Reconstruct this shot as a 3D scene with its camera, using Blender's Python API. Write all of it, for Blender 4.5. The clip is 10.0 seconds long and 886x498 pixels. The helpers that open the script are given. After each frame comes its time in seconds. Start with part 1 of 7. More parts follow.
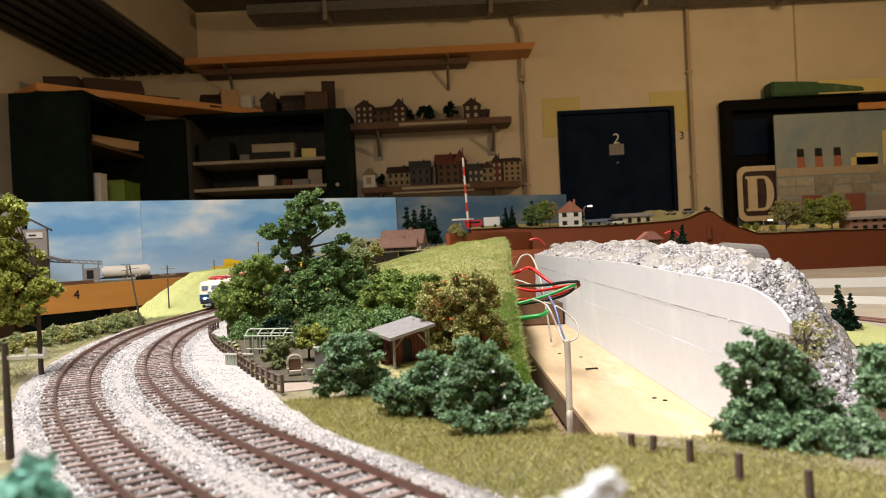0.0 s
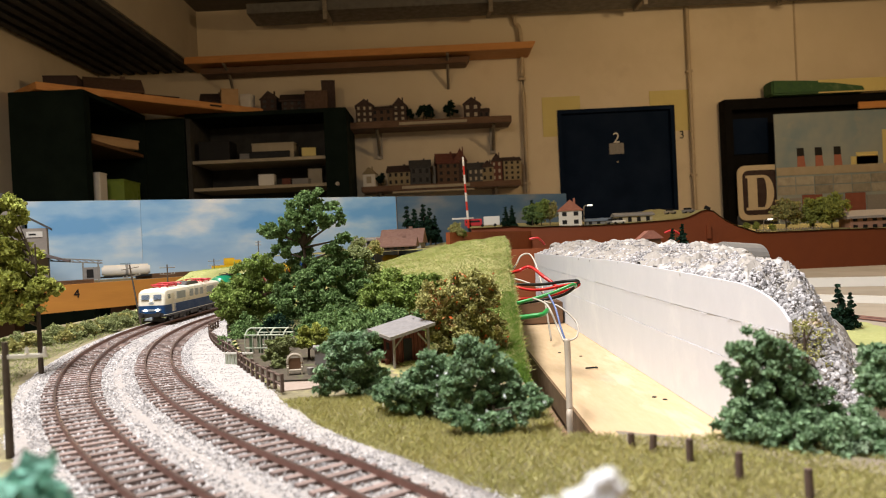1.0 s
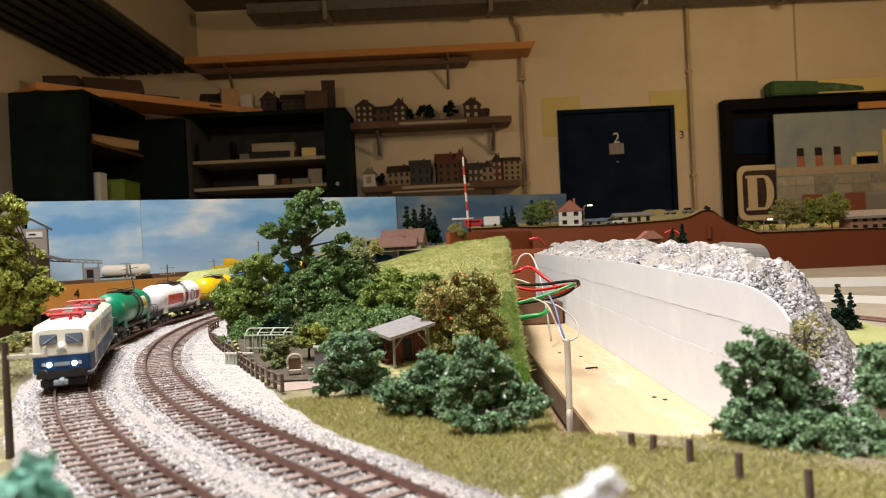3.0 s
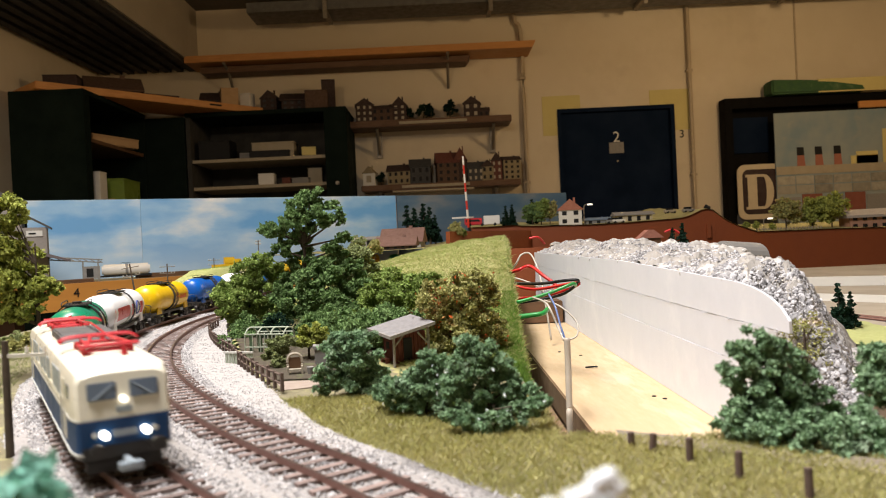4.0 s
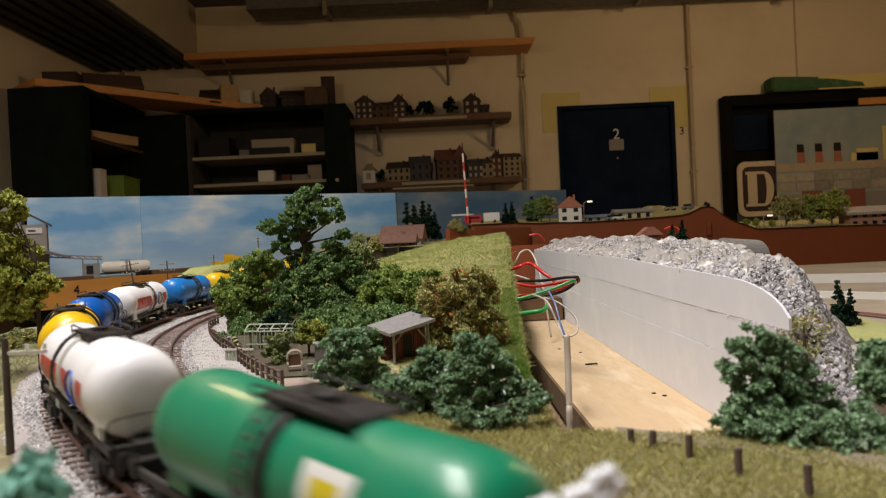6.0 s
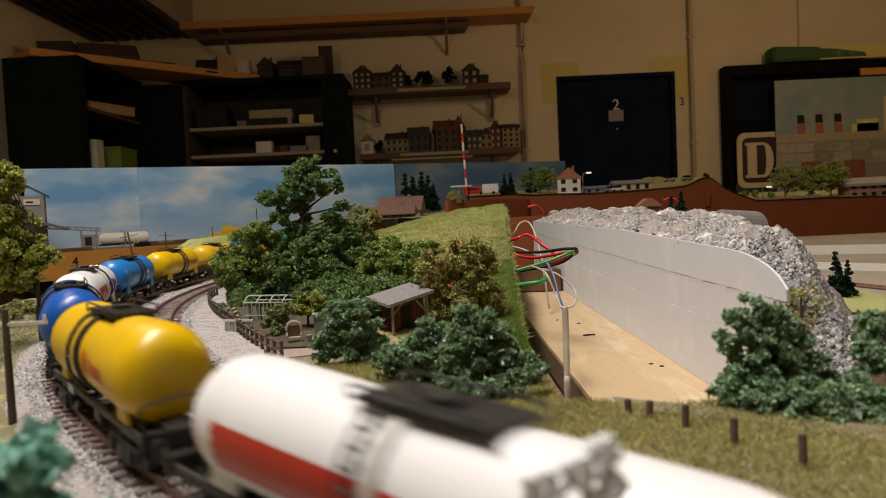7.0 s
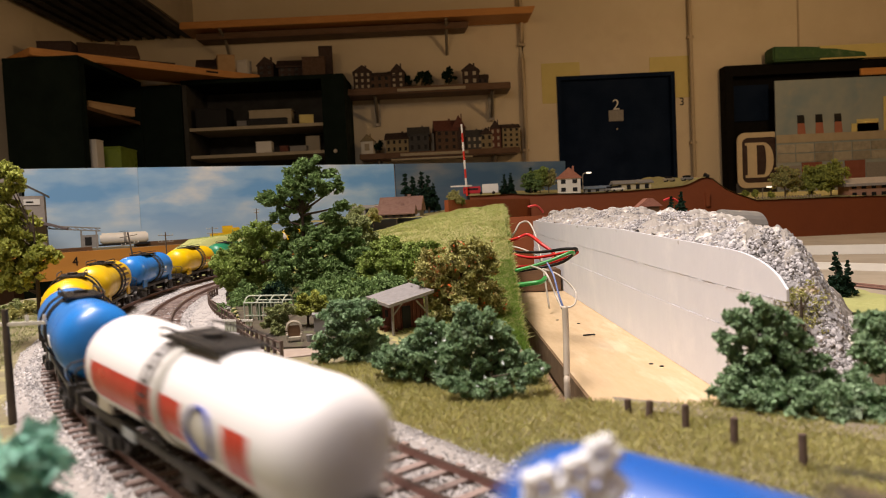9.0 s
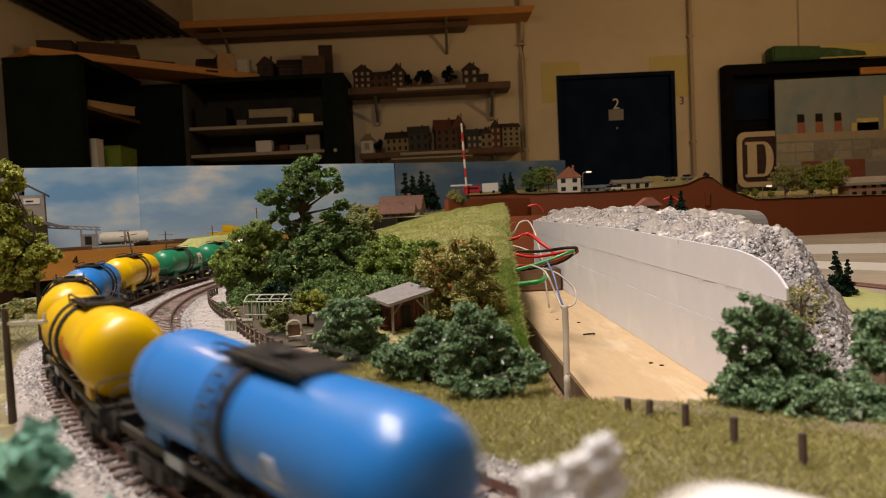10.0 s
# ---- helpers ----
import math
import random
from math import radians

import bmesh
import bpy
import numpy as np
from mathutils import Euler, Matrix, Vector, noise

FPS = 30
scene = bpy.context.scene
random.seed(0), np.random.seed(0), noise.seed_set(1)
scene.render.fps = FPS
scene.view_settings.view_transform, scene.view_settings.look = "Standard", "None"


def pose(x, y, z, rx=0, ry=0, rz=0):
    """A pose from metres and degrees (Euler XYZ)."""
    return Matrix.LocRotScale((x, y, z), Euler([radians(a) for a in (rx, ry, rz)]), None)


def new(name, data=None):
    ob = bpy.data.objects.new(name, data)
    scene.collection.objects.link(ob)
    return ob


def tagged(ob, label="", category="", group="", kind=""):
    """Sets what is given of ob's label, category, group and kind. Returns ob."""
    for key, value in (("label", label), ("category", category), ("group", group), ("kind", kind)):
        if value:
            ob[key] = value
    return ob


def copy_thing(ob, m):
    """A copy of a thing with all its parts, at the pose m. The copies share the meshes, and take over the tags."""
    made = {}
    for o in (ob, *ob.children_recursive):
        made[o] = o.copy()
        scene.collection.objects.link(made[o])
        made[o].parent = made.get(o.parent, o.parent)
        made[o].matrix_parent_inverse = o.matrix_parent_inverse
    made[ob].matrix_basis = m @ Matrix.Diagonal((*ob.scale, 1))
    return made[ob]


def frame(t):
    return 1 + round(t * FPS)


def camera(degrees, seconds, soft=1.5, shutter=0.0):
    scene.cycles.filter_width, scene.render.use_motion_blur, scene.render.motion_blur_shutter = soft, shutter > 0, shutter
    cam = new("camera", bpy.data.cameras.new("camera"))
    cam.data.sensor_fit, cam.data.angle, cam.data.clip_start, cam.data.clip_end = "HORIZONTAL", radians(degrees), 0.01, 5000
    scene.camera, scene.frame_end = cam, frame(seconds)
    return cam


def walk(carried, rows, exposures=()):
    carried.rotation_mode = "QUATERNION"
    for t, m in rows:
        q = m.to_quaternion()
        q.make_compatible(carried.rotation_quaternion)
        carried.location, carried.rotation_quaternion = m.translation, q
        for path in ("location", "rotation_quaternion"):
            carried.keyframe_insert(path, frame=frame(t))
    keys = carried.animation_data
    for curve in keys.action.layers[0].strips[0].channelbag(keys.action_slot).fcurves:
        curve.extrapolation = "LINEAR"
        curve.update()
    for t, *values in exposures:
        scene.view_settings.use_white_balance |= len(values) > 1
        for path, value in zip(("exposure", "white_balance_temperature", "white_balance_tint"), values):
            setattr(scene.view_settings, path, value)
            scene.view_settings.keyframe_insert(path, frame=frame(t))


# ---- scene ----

EYE = 1.0686            # lens height over the floor; the rails' heads lie at 1.000


# ---- camera ----
def eye_pose(pitch, yaw=0.0):
    return Matrix.Translation((0, 0, EYE)) @ pose(0, 0, 0, 0, 0, yaw) @ pose(0, 0, 0, 90 + pitch, 0, 0) @ pose(0, 0, 0, 0, 0, -2.68)


cam = camera(60.29, 10.0, soft=0.8, shutter=0.8)
cam.data.dof.use_dof, cam.data.dof.focus_distance, cam.data.dof.aperture_fstop = True, 0.75, 21.0
walk(cam, [(t, eye_pose(-0.286 - d)) for t, d in (
    (0.0, 0.0), (0.5, 0.064), (1.0, 0.064), (1.5, 0.0), (2.0, 0.064), (2.5, 0.0), (3.2, 0.085), (4.0, 0.127), (4.5, 0.127),
    (5.0, 0.127), (5.5, 0.064), (5.8, 0.09), (6.3, 1.3), (6.7, 2.49), (7.0, 2.49), (7.5, 2.49), (8.0, 2.56), (8.5, 2.44),
    (9.0, 2.49), (9.5, 2.49), (10.0, 2.55))],
    exposures=[(0.0, 0.15, 6950, 10), (2.7, 0.15, 6950, 10), (4.2, 0.12, 6950, 10), (4.6, 0.05, 7000, 10), (5.0, -0.2, 6900, 10), (5.7, -0.4, 6950, 11), (6.8, -0.8, 7500, 12), (7.5, -0.6, 7650, 10), (8.0, -0.2, 7700, 13), (8.5, -0.2, 7700, 16), (9.0, -0.2, 7700, 17), (9.5, -0.7, 7850, 17), (10.0, -0.6, 7950, 16)])

# ---- light ----
world = bpy.data.worlds.new("world")
scene.world = world
world.use_nodes = True
world.node_tree.nodes["Background"].inputs[0].default_value = (1.0, 0.8, 0.6, 1)
world.node_tree.nodes["Background"].inputs[1].default_value = 0.01


LIGHTS = ((-0.4, 0.25, 0.2, 1.3), (2.3, 3.4, 0.3, 0.3), (-1.3, 2.0, 0.3, 0.3))      # assumed ceiling fittings, out of view: place and size
near = bpy.data.lights.new("assumed_lamp_light", "AREA")      # assumed fluorescent fitting over the near board, out of view
near.shape, near.size, near.size_y, near.energy, near.color = "RECTANGLE", 0.2, 1.3, 74, (0.97, 0.96, 1.0)
new("assumed_lamp_light", near).matrix_world = pose(-0.4, 0.25, 2.62)
for lx, ly, watts in ((2.3, 3.4, 52), (-1.3, 2.0, 24)):       # unseen warm fill lights, added to brighten the room further back
    back_fill = bpy.data.lights.new("assumed_lamp_light", "POINT")
    back_fill.energy, back_fill.color, back_fill.shadow_soft_size = watts, (1.0, 0.72, 0.43), 0.12
    new("assumed_lamp_light", back_fill).matrix_world = pose(lx, ly, 2.48)


# ---- materials ----
def mat(name, a, b=None, scale=40.0, rough=0.7, metal=0.0, bump=0.0, bscale=None, spot=None, per=0.0, detail=6.0, stretch=(1, 1, 1), coat=0.0, island=0.0, emit=0.0, spec=0.5):
    """Two-tone surface: a fine grain and a broad stain mix a to b; spot: a third, worn tone; per / island: how far pieces differ."""
    m = bpy.data.materials.new(name)
    m.use_nodes = True
    nt = m.node_tree
    N, L = nt.nodes, nt.links
    bsdf = N["Principled BSDF"]
    b = b or tuple(c * 0.8 for c in a)
    tc = N.new("ShaderNodeTexCoord")
    mp = N.new("ShaderNodeMapping")
    mp.inputs["Scale"].default_value = stretch
    L.new(tc.outputs["Object"], mp.inputs["Vector"])

    def tex(sc, dt=detail):
        n = N.new("ShaderNodeTexNoise")
        n.inputs["Scale"].default_value, n.inputs["Detail"].default_value, n.inputs["Roughness"].default_value = sc, dt, 0.62
        L.new(mp.outputs[0], n.inputs["Vector"])
        return n.outputs["Fac"]

    def ramp(src, lo, hi):
        r = N.new("ShaderNodeMapRange")
        r.inputs["From Min"].default_value, r.inputs["From Max"].default_value = lo, hi
        L.new(src, r.inputs["Value"])
        return r.outputs[0]

    def mix(fac, c1, c2):
        x = N.new("ShaderNodeMix")
        x.data_type = "RGBA"
        if isinstance(fac, float):
            x.inputs[0].default_value = fac
        else:
            L.new(fac, x.inputs[0])
        for sock, c in ((x.inputs[6], c1), (x.inputs[7], c2)):
            if isinstance(c, tuple):
                sock.default_value = (*c, 1)
            else:
                L.new(c, sock)
        return x.outputs[2]

    fine = ramp(tex(scale), 0.36, 0.64)
    broad = ramp(tex(scale * 0.17, 3.0), 0.34, 0.66)
    col = mix(fine, a, b)
    col = mix(broad, col, mix(0.5, a, b))
    if spot:
        col = mix(ramp(tex(scale * 0.45, 8.0), 0.56, 0.68), col, spot)
    for amount, node, out in ((per, "ShaderNodeObjectInfo", "Random"), (island, "ShaderNodeNewGeometry", "Random Per Island")):
        if amount:
            o = N.new(node)
            r = N.new("ShaderNodeMapRange")
            r.inputs["To Min"].default_value, r.inputs["To Max"].default_value = 1 - amount, 1 + amount
            L.new(o.outputs[out], r.inputs["Value"])
            h = N.new("ShaderNodeHueSaturation")
            L.new(col, h.inputs["Color"])
            L.new(r.outputs[0], h.inputs["Value"])
            col = h.outputs[0]
    L.new(col, bsdf.inputs["Base Color"])
    rr = N.new("ShaderNodeMapRange")
    rr.inputs["To Min"].default_value, rr.inputs["To Max"].default_value = max(0.03, rough - 0.1), min(1, rough + 0.12)
    L.new(fine, rr.inputs["Value"])
    L.new(rr.outputs[0], bsdf.inputs["Roughness"])
    bsdf.inputs["Metallic"].default_value = metal
    bsdf.inputs["Specular IOR Level"].default_value = spec
    bsdf.inputs["Coat Weight"].default_value = coat
    if bump:
        bp = N.new("ShaderNodeBump")
        bp.inputs["Strength"].default_value = min(1.0, bump)
        bp.inputs["Distance"].default_value = 0.25 / (bscale or scale)
        L.new(tex(bscale or scale * 1.6), bp.inputs["Height"])
        L.new(bp.outputs[0], bsdf.inputs["Normal"])
    if emit:
        bsdf.inputs["Emission Color"].default_value = (1.0, 0.95, 0.85, 1)
        bsdf.inputs["Emission Strength"].default_value = emit
    return m


M = dict(
    plaster=mat("wall_plaster", (0.72, 0.62, 0.46), (0.66, 0.56, 0.40), 3.0, 0.9, bump=0.15, bscale=60, spot=(0.62, 0.52, 0.37)),
    patch=mat("yellow_paint", (0.66, 0.56, 0.23), (0.60, 0.51, 0.21), 6.0, 0.85),
    ceil=mat("ceiling_board", (0.14, 0.12, 0.09), (0.10, 0.088, 0.068), 4.0, 0.9),
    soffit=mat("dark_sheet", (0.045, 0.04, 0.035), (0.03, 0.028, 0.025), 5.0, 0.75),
    duct=mat("duct_paint", (0.42, 0.36, 0.27), (0.36, 0.31, 0.23), 4.0, 0.8),
    tray=mat("galvanised_tray", (0.17, 0.165, 0.15), (0.11, 0.105, 0.095), 20.0, 0.55, 0.3),
    floor=mat("grey_lino", (0.16, 0.15, 0.14), (0.12, 0.11, 0.10), 8.0, 0.6),
    door=mat("navy_door_paint", (0.0035, 0.012, 0.034), (0.003, 0.009, 0.024), 6.0, 0.8, spec=0.12),
    cabinet=mat("dark_green_laminate", (0.0055, 0.013, 0.009), (0.004, 0.009, 0.0065), 8.0, 0.8, spec=0.12),
    shelfw=mat("shelf_board", (0.42, 0.36, 0.26), (0.34, 0.29, 0.20), 14.0, 0.7),
    pine=mat("orange_pine", (0.62, 0.29, 0.085), (0.48, 0.20, 0.055), 10.0, 0.55, stretch=(1, 8, 8), bump=0.1),
    oldwood=mat("brown_wood", (0.15, 0.075, 0.035), (0.10, 0.05, 0.022), 12.0, 0.65, stretch=(1, 8, 8)),
    steel=mat("bracket_steel", (0.32, 0.28, 0.22), (0.22, 0.19, 0.15), 40.0, 0.5, 0.5),
    pipe=mat("painted_pipe", (0.50, 0.40, 0.27), (0.42, 0.33, 0.22), 20.0, 0.6),
    black=mat("black_plastic", (0.010, 0.010, 0.010), (0.014, 0.014, 0.014), 60.0, 0.6, spec=0.25),
    jet=mat("matt_black_paint", (0.005, 0.0045, 0.004), (0.007, 0.006, 0.005), 30.0, 0.85, spec=0.1),
    white=mat("white_paint", (0.72, 0.70, 0.64), (0.66, 0.64, 0.58), 30.0, 0.6),
    grey=mat("grey_plastic", (0.28, 0.27, 0.25), (0.22, 0.21, 0.20), 60.0, 0.7),
    cardboard=mat("cardboard", (0.52, 0.34, 0.18), (0.44, 0.28, 0.14), 20.0, 0.85),
    greenbox=mat("green_plastic_box", (0.22, 0.32, 0.05), (0.17, 0.26, 0.045), 12.0, 0.35),
    fascia=mat("orange_fascia_board", (0.62, 0.28, 0.06), (0.52, 0.22, 0.045), 5.0, 0.5, stretch=(1, 1, 6), bump=0.05),
    rust=mat("red_brown_fascia_paint", (0.27, 0.062, 0.014), (0.215, 0.048, 0.011), 5.0, 0.6, bump=0.08),
    plywood=mat("plywood", (0.60, 0.44, 0.27), (0.52, 0.375, 0.215), 18.0, 0.55, stretch=(5, 1, 5), spot=(0.66, 0.53, 0.36), bump=0.04),
    plyedge=mat("plywood_edge", (0.20, 0.12, 0.06), (0.13, 0.08, 0.04), 60.0, 0.8),
    foam=mat("styrofoam", (0.74, 0.755, 0.81), (0.69, 0.705, 0.76), 25.0, 0.75, bump=0.14, bscale=300, spot=(0.79, 0.80, 0.84)),
    rock=mat("plaster_rock", (0.46, 0.43, 0.39), (0.24, 0.22, 0.20), 120.0, 0.9, bump=0.7, bscale=220, spot=(0.80, 0.78, 0.74)),
    ground=mat("brown_earth_flock", (0.23, 0.20, 0.12), (0.16, 0.14, 0.08), 220.0, 0.95, bump=0.6, bscale=500, spot=(0.34, 0.32, 0.14)),
    turf=mat("dry_grass_flock", (0.36, 0.32, 0.14), (0.24, 0.24, 0.09), 260.0, 0.95, bump=0.8, bscale=600, spot=(0.40, 0.36, 0.16)),
    turfbright=mat("bright_green_flock", (0.14, 0.27, 0.03), (0.09, 0.18, 0.02), 300.0, 0.95, bump=0.8, bscale=700),
    turflight=mat("yellow_green_flock", (0.44, 0.46, 0.19), (0.36, 0.38, 0.14), 300.0, 0.95, bump=0.8, bscale=700),
    sand=mat("pale_gravel", (0.47, 0.445, 0.425), (0.34, 0.32, 0.31), 420.0, 0.95, bump=0.7, bscale=800),
    bed=mat("ballast_bed", (0.40, 0.375, 0.355), (0.26, 0.24, 0.23), 500.0, 0.95, bump=0.8, bscale=900),
    stone=mat("ballast_stone", (0.48, 0.465, 0.46), (0.36, 0.345, 0.345), 300.0, 0.9, island=0.5),
    sleeper=mat("dark_sleeper", (0.17, 0.115, 0.10), (0.25, 0.19, 0.17), 300.0, 0.85, per=0.35),
    rail=mat("rusty_rail", (0.20, 0.10, 0.08), (0.26, 0.14, 0.115), 300.0, 0.5, 0.2),
    railtop=mat("worn_rail_head", (0.30, 0.22, 0.19), (0.22, 0.15, 0.13), 200.0, 0.32, 0.8),
)


# ---- shapes ----
def bm_new():
    return bmesh.new()


def box(bm, x, y, z, sx, sy, sz, rz=0.0, m=None):
    """A block centred at x, y with its underside at z."""
    mm = pose(x, y, z + sz / 2, 0, 0, rz) @ Matrix.Diagonal((sx, sy, sz, 1))
    bmesh.ops.create_cube(bm, size=1, matrix=(m @ mm) if m else mm)
    return bm


def rod(bm, p, q, r, r2=None, n=8):
    p, q = Vector(p), Vector(q)
    d = q - p
    m = Matrix.Translation((p + q) / 2) @ d.to_track_quat("Z", "Y").to_matrix().to_4x4()
    bmesh.ops.create_cone(bm, cap_ends=True, segments=n, radius1=r, radius2=r if r2 is None else r2, depth=d.length, matrix=m)
    return bm


def tube(bm, pts, r, n=8):
    """A round cord through pts, smoothed."""
    P = [Vector(p) for p in pts]
    path = []
    for i in range(len(P) - 1):
        a, b, c, d = P[max(i - 1, 0)], P[i], P[i + 1], P[min(i + 2, len(P) - 1)]
        for k in range(6):
            t = k / 6
            path.append(0.5 * ((2 * b) + (c - a) * t + (2 * a - 5 * b + 4 * c - d) * t * t + (3 * b - a - 3 * c + d) * t ** 3))
    path.append(P[-1])
    rings = []
    for i, p in enumerate(path):
        d = (path[min(i + 1, len(path) - 1)] - path[max(i - 1, 0)]).normalized()
        q = d.to_track_quat("Z", "Y")
        rings.append([bm.verts.new(p + q @ Vector((r * math.cos(2 * math.pi * k / n), r * math.sin(2 * math.pi * k / n), 0))) for k in range(n)])
    for a, b in zip(rings, rings[1:]):
        for k in range(n):
            bm.faces.new((a[k], a[(k + 1) % n], b[(k + 1) % n], b[k]))
    bm.faces.new(rings[0][::-1])
    bm.faces.new(rings[-1])
    return bm


def loft(bm, sections):
    """Joins closed rings of equal length, and caps both ends."""
    rings = [[bm.verts.new(v) for v in s] for s in sections]
    n = len(rings[0])
    for a, b in zip(rings, rings[1:]):
        for k in range(n):
            bm.faces.new((a[k], a[(k + 1) % n], b[(k + 1) % n], b[k]))
    bm.faces.new(rings[0][::-1])
    bm.faces.new(rings[-1])
    bmesh.ops.recalc_face_normals(bm, faces=bm.faces)
    return bm


def prism(bm, outline, depth, m=None):
    """An outline in x, z pushed back along y from 0 to depth."""
    a = [bm.verts.new((x, 0, z)) for x, z in outline]
    b = [bm.verts.new((x, depth, z)) for x, z in outline]
    n = len(a)
    fs = [bm.faces.new(a), bm.faces.new(b[::-1])] + [bm.faces.new((a[k], b[k], b[(k + 1) % n], a[(k + 1) % n])) for k in range(n)]
    if m:
        bmesh.ops.transform(bm, matrix=m, verts=a + b)
    bmesh.ops.recalc_face_normals(bm, faces=fs)
    return bm


def part(name, bm, material, parent=None, label="", bevel=0.0, smooth=False, angle=40):
    """One bmesh as one mesh object, under a thing or a part."""
    if bevel:
        bmesh.ops.bevel(bm, geom=[e for e in bm.edges if len(e.link_faces) == 2 and e.calc_face_angle(0) > 0.6], offset=bevel, segments=2, affect="EDGES", clamp_overlap=True)
    me = bpy.data.meshes.new(name)
    if smooth:
        for f in bm.faces:
            f.smooth = True
        for e in bm.edges:
            if len(e.link_faces) == 2 and e.calc_face_angle(0) > radians(angle):
                e.smooth = False
    bm.to_mesh(me)
    bm.free()
    me.materials.append(material)
    ob = new(name, me)
    ob.parent = parent
    if label:
        ob["label"] = label
    return ob


def raw(name, verts, faces, material, parent=None, smooth=False):
    me = bpy.data.meshes.new(name)
    me.from_pydata(verts, [], faces)
    me.update()
    if smooth:
        me.polygons.foreach_set("use_smooth", [True] * len(me.polygons))
    me.materials.append(material)
    ob = new(name, me)
    ob.parent = parent
    return ob


def again(ob, name, m, parent=None):
    """Another object on the same mesh."""
    o = new(name, ob.data)
    o.parent = parent
    o.matrix_basis = m
    return o


def thing(name, label, category, m=None, group=""):
    ob = new(name)
    ob.empty_display_size = 0.02
    if m is not None:
        ob.matrix_world = m
    return tagged(ob, label, category, group)


def setting(ob, label, category):
    return tagged(ob, label, category, kind="structure")


def text(body, size, m, material, parent=None, name="numeral"):
    c = bpy.data.curves.new(name, "FONT")
    c.body, c.size, c.align_x, c.align_y, c.extrude = body, size, "CENTER", "CENTER", size * 0.01
    c.materials.append(material)
    ob = new(name, c)
    ob.parent = parent
    ob.matrix_basis = m
    return ob


def hills(x, y, s, octaves=4):
    """Smooth unevenness from -1 to 1."""
    return noise.fractal(Vector((x * s, y * s, 3.7)), 1.0, 2.0, octaves)


# ---- the line's course ----
CX, CY, RADIUS, GAP = 0.7067, 0.8579, 1.0140, 0.0487


def course(s, inset=0.0):
    """A place on the outer track s metres past the far end of the curve (towards the lens), its heading, and its height. Inset: how far inside the curve."""
    r = RADIUS - inset
    if s >= 0:
        a = math.pi + s / RADIUS
        return Vector((CX + r * math.cos(a), CY + r * math.sin(a), 1.0 - 0.055 * max(0.0, s - 0.70))), a + math.pi / 2
    x0 = CX - r
    d = -s
    z = 1.0 + 0.016 * max(0.0, min(1.0, (d - 0.35) / 0.6)) - 0.035 * max(0.0, min(1.0, (d - 1.05) / 0.5))
    if d < 0.64:
        return Vector((x0, CY + d, z)), -math.pi / 2
    rb = 0.9 - inset
    d2 = d - 0.64
    if d2 < 0.9 * 0.436:
        a = d2 / 0.9
        return Vector((x0 + rb * (1 - math.cos(a)), CY + 0.64 + rb * math.sin(a), z)), -math.pi / 2 - a
    a0 = 0.436
    p = Vector((x0 + rb * (1 - math.cos(a0)), CY + 0.64 + rb * math.sin(a0), z))
    rc = 0.3 - inset
    a = (d2 - 0.9 * 0.436) / 0.3
    c = p + Vector((math.cos(a0), -math.sin(a0), 0)) * rc
    return Vector((c.x - rc * math.cos(a0 + a), c.y + rc * math.sin(a0 + a), z)), -math.pi / 2 - a0 - a


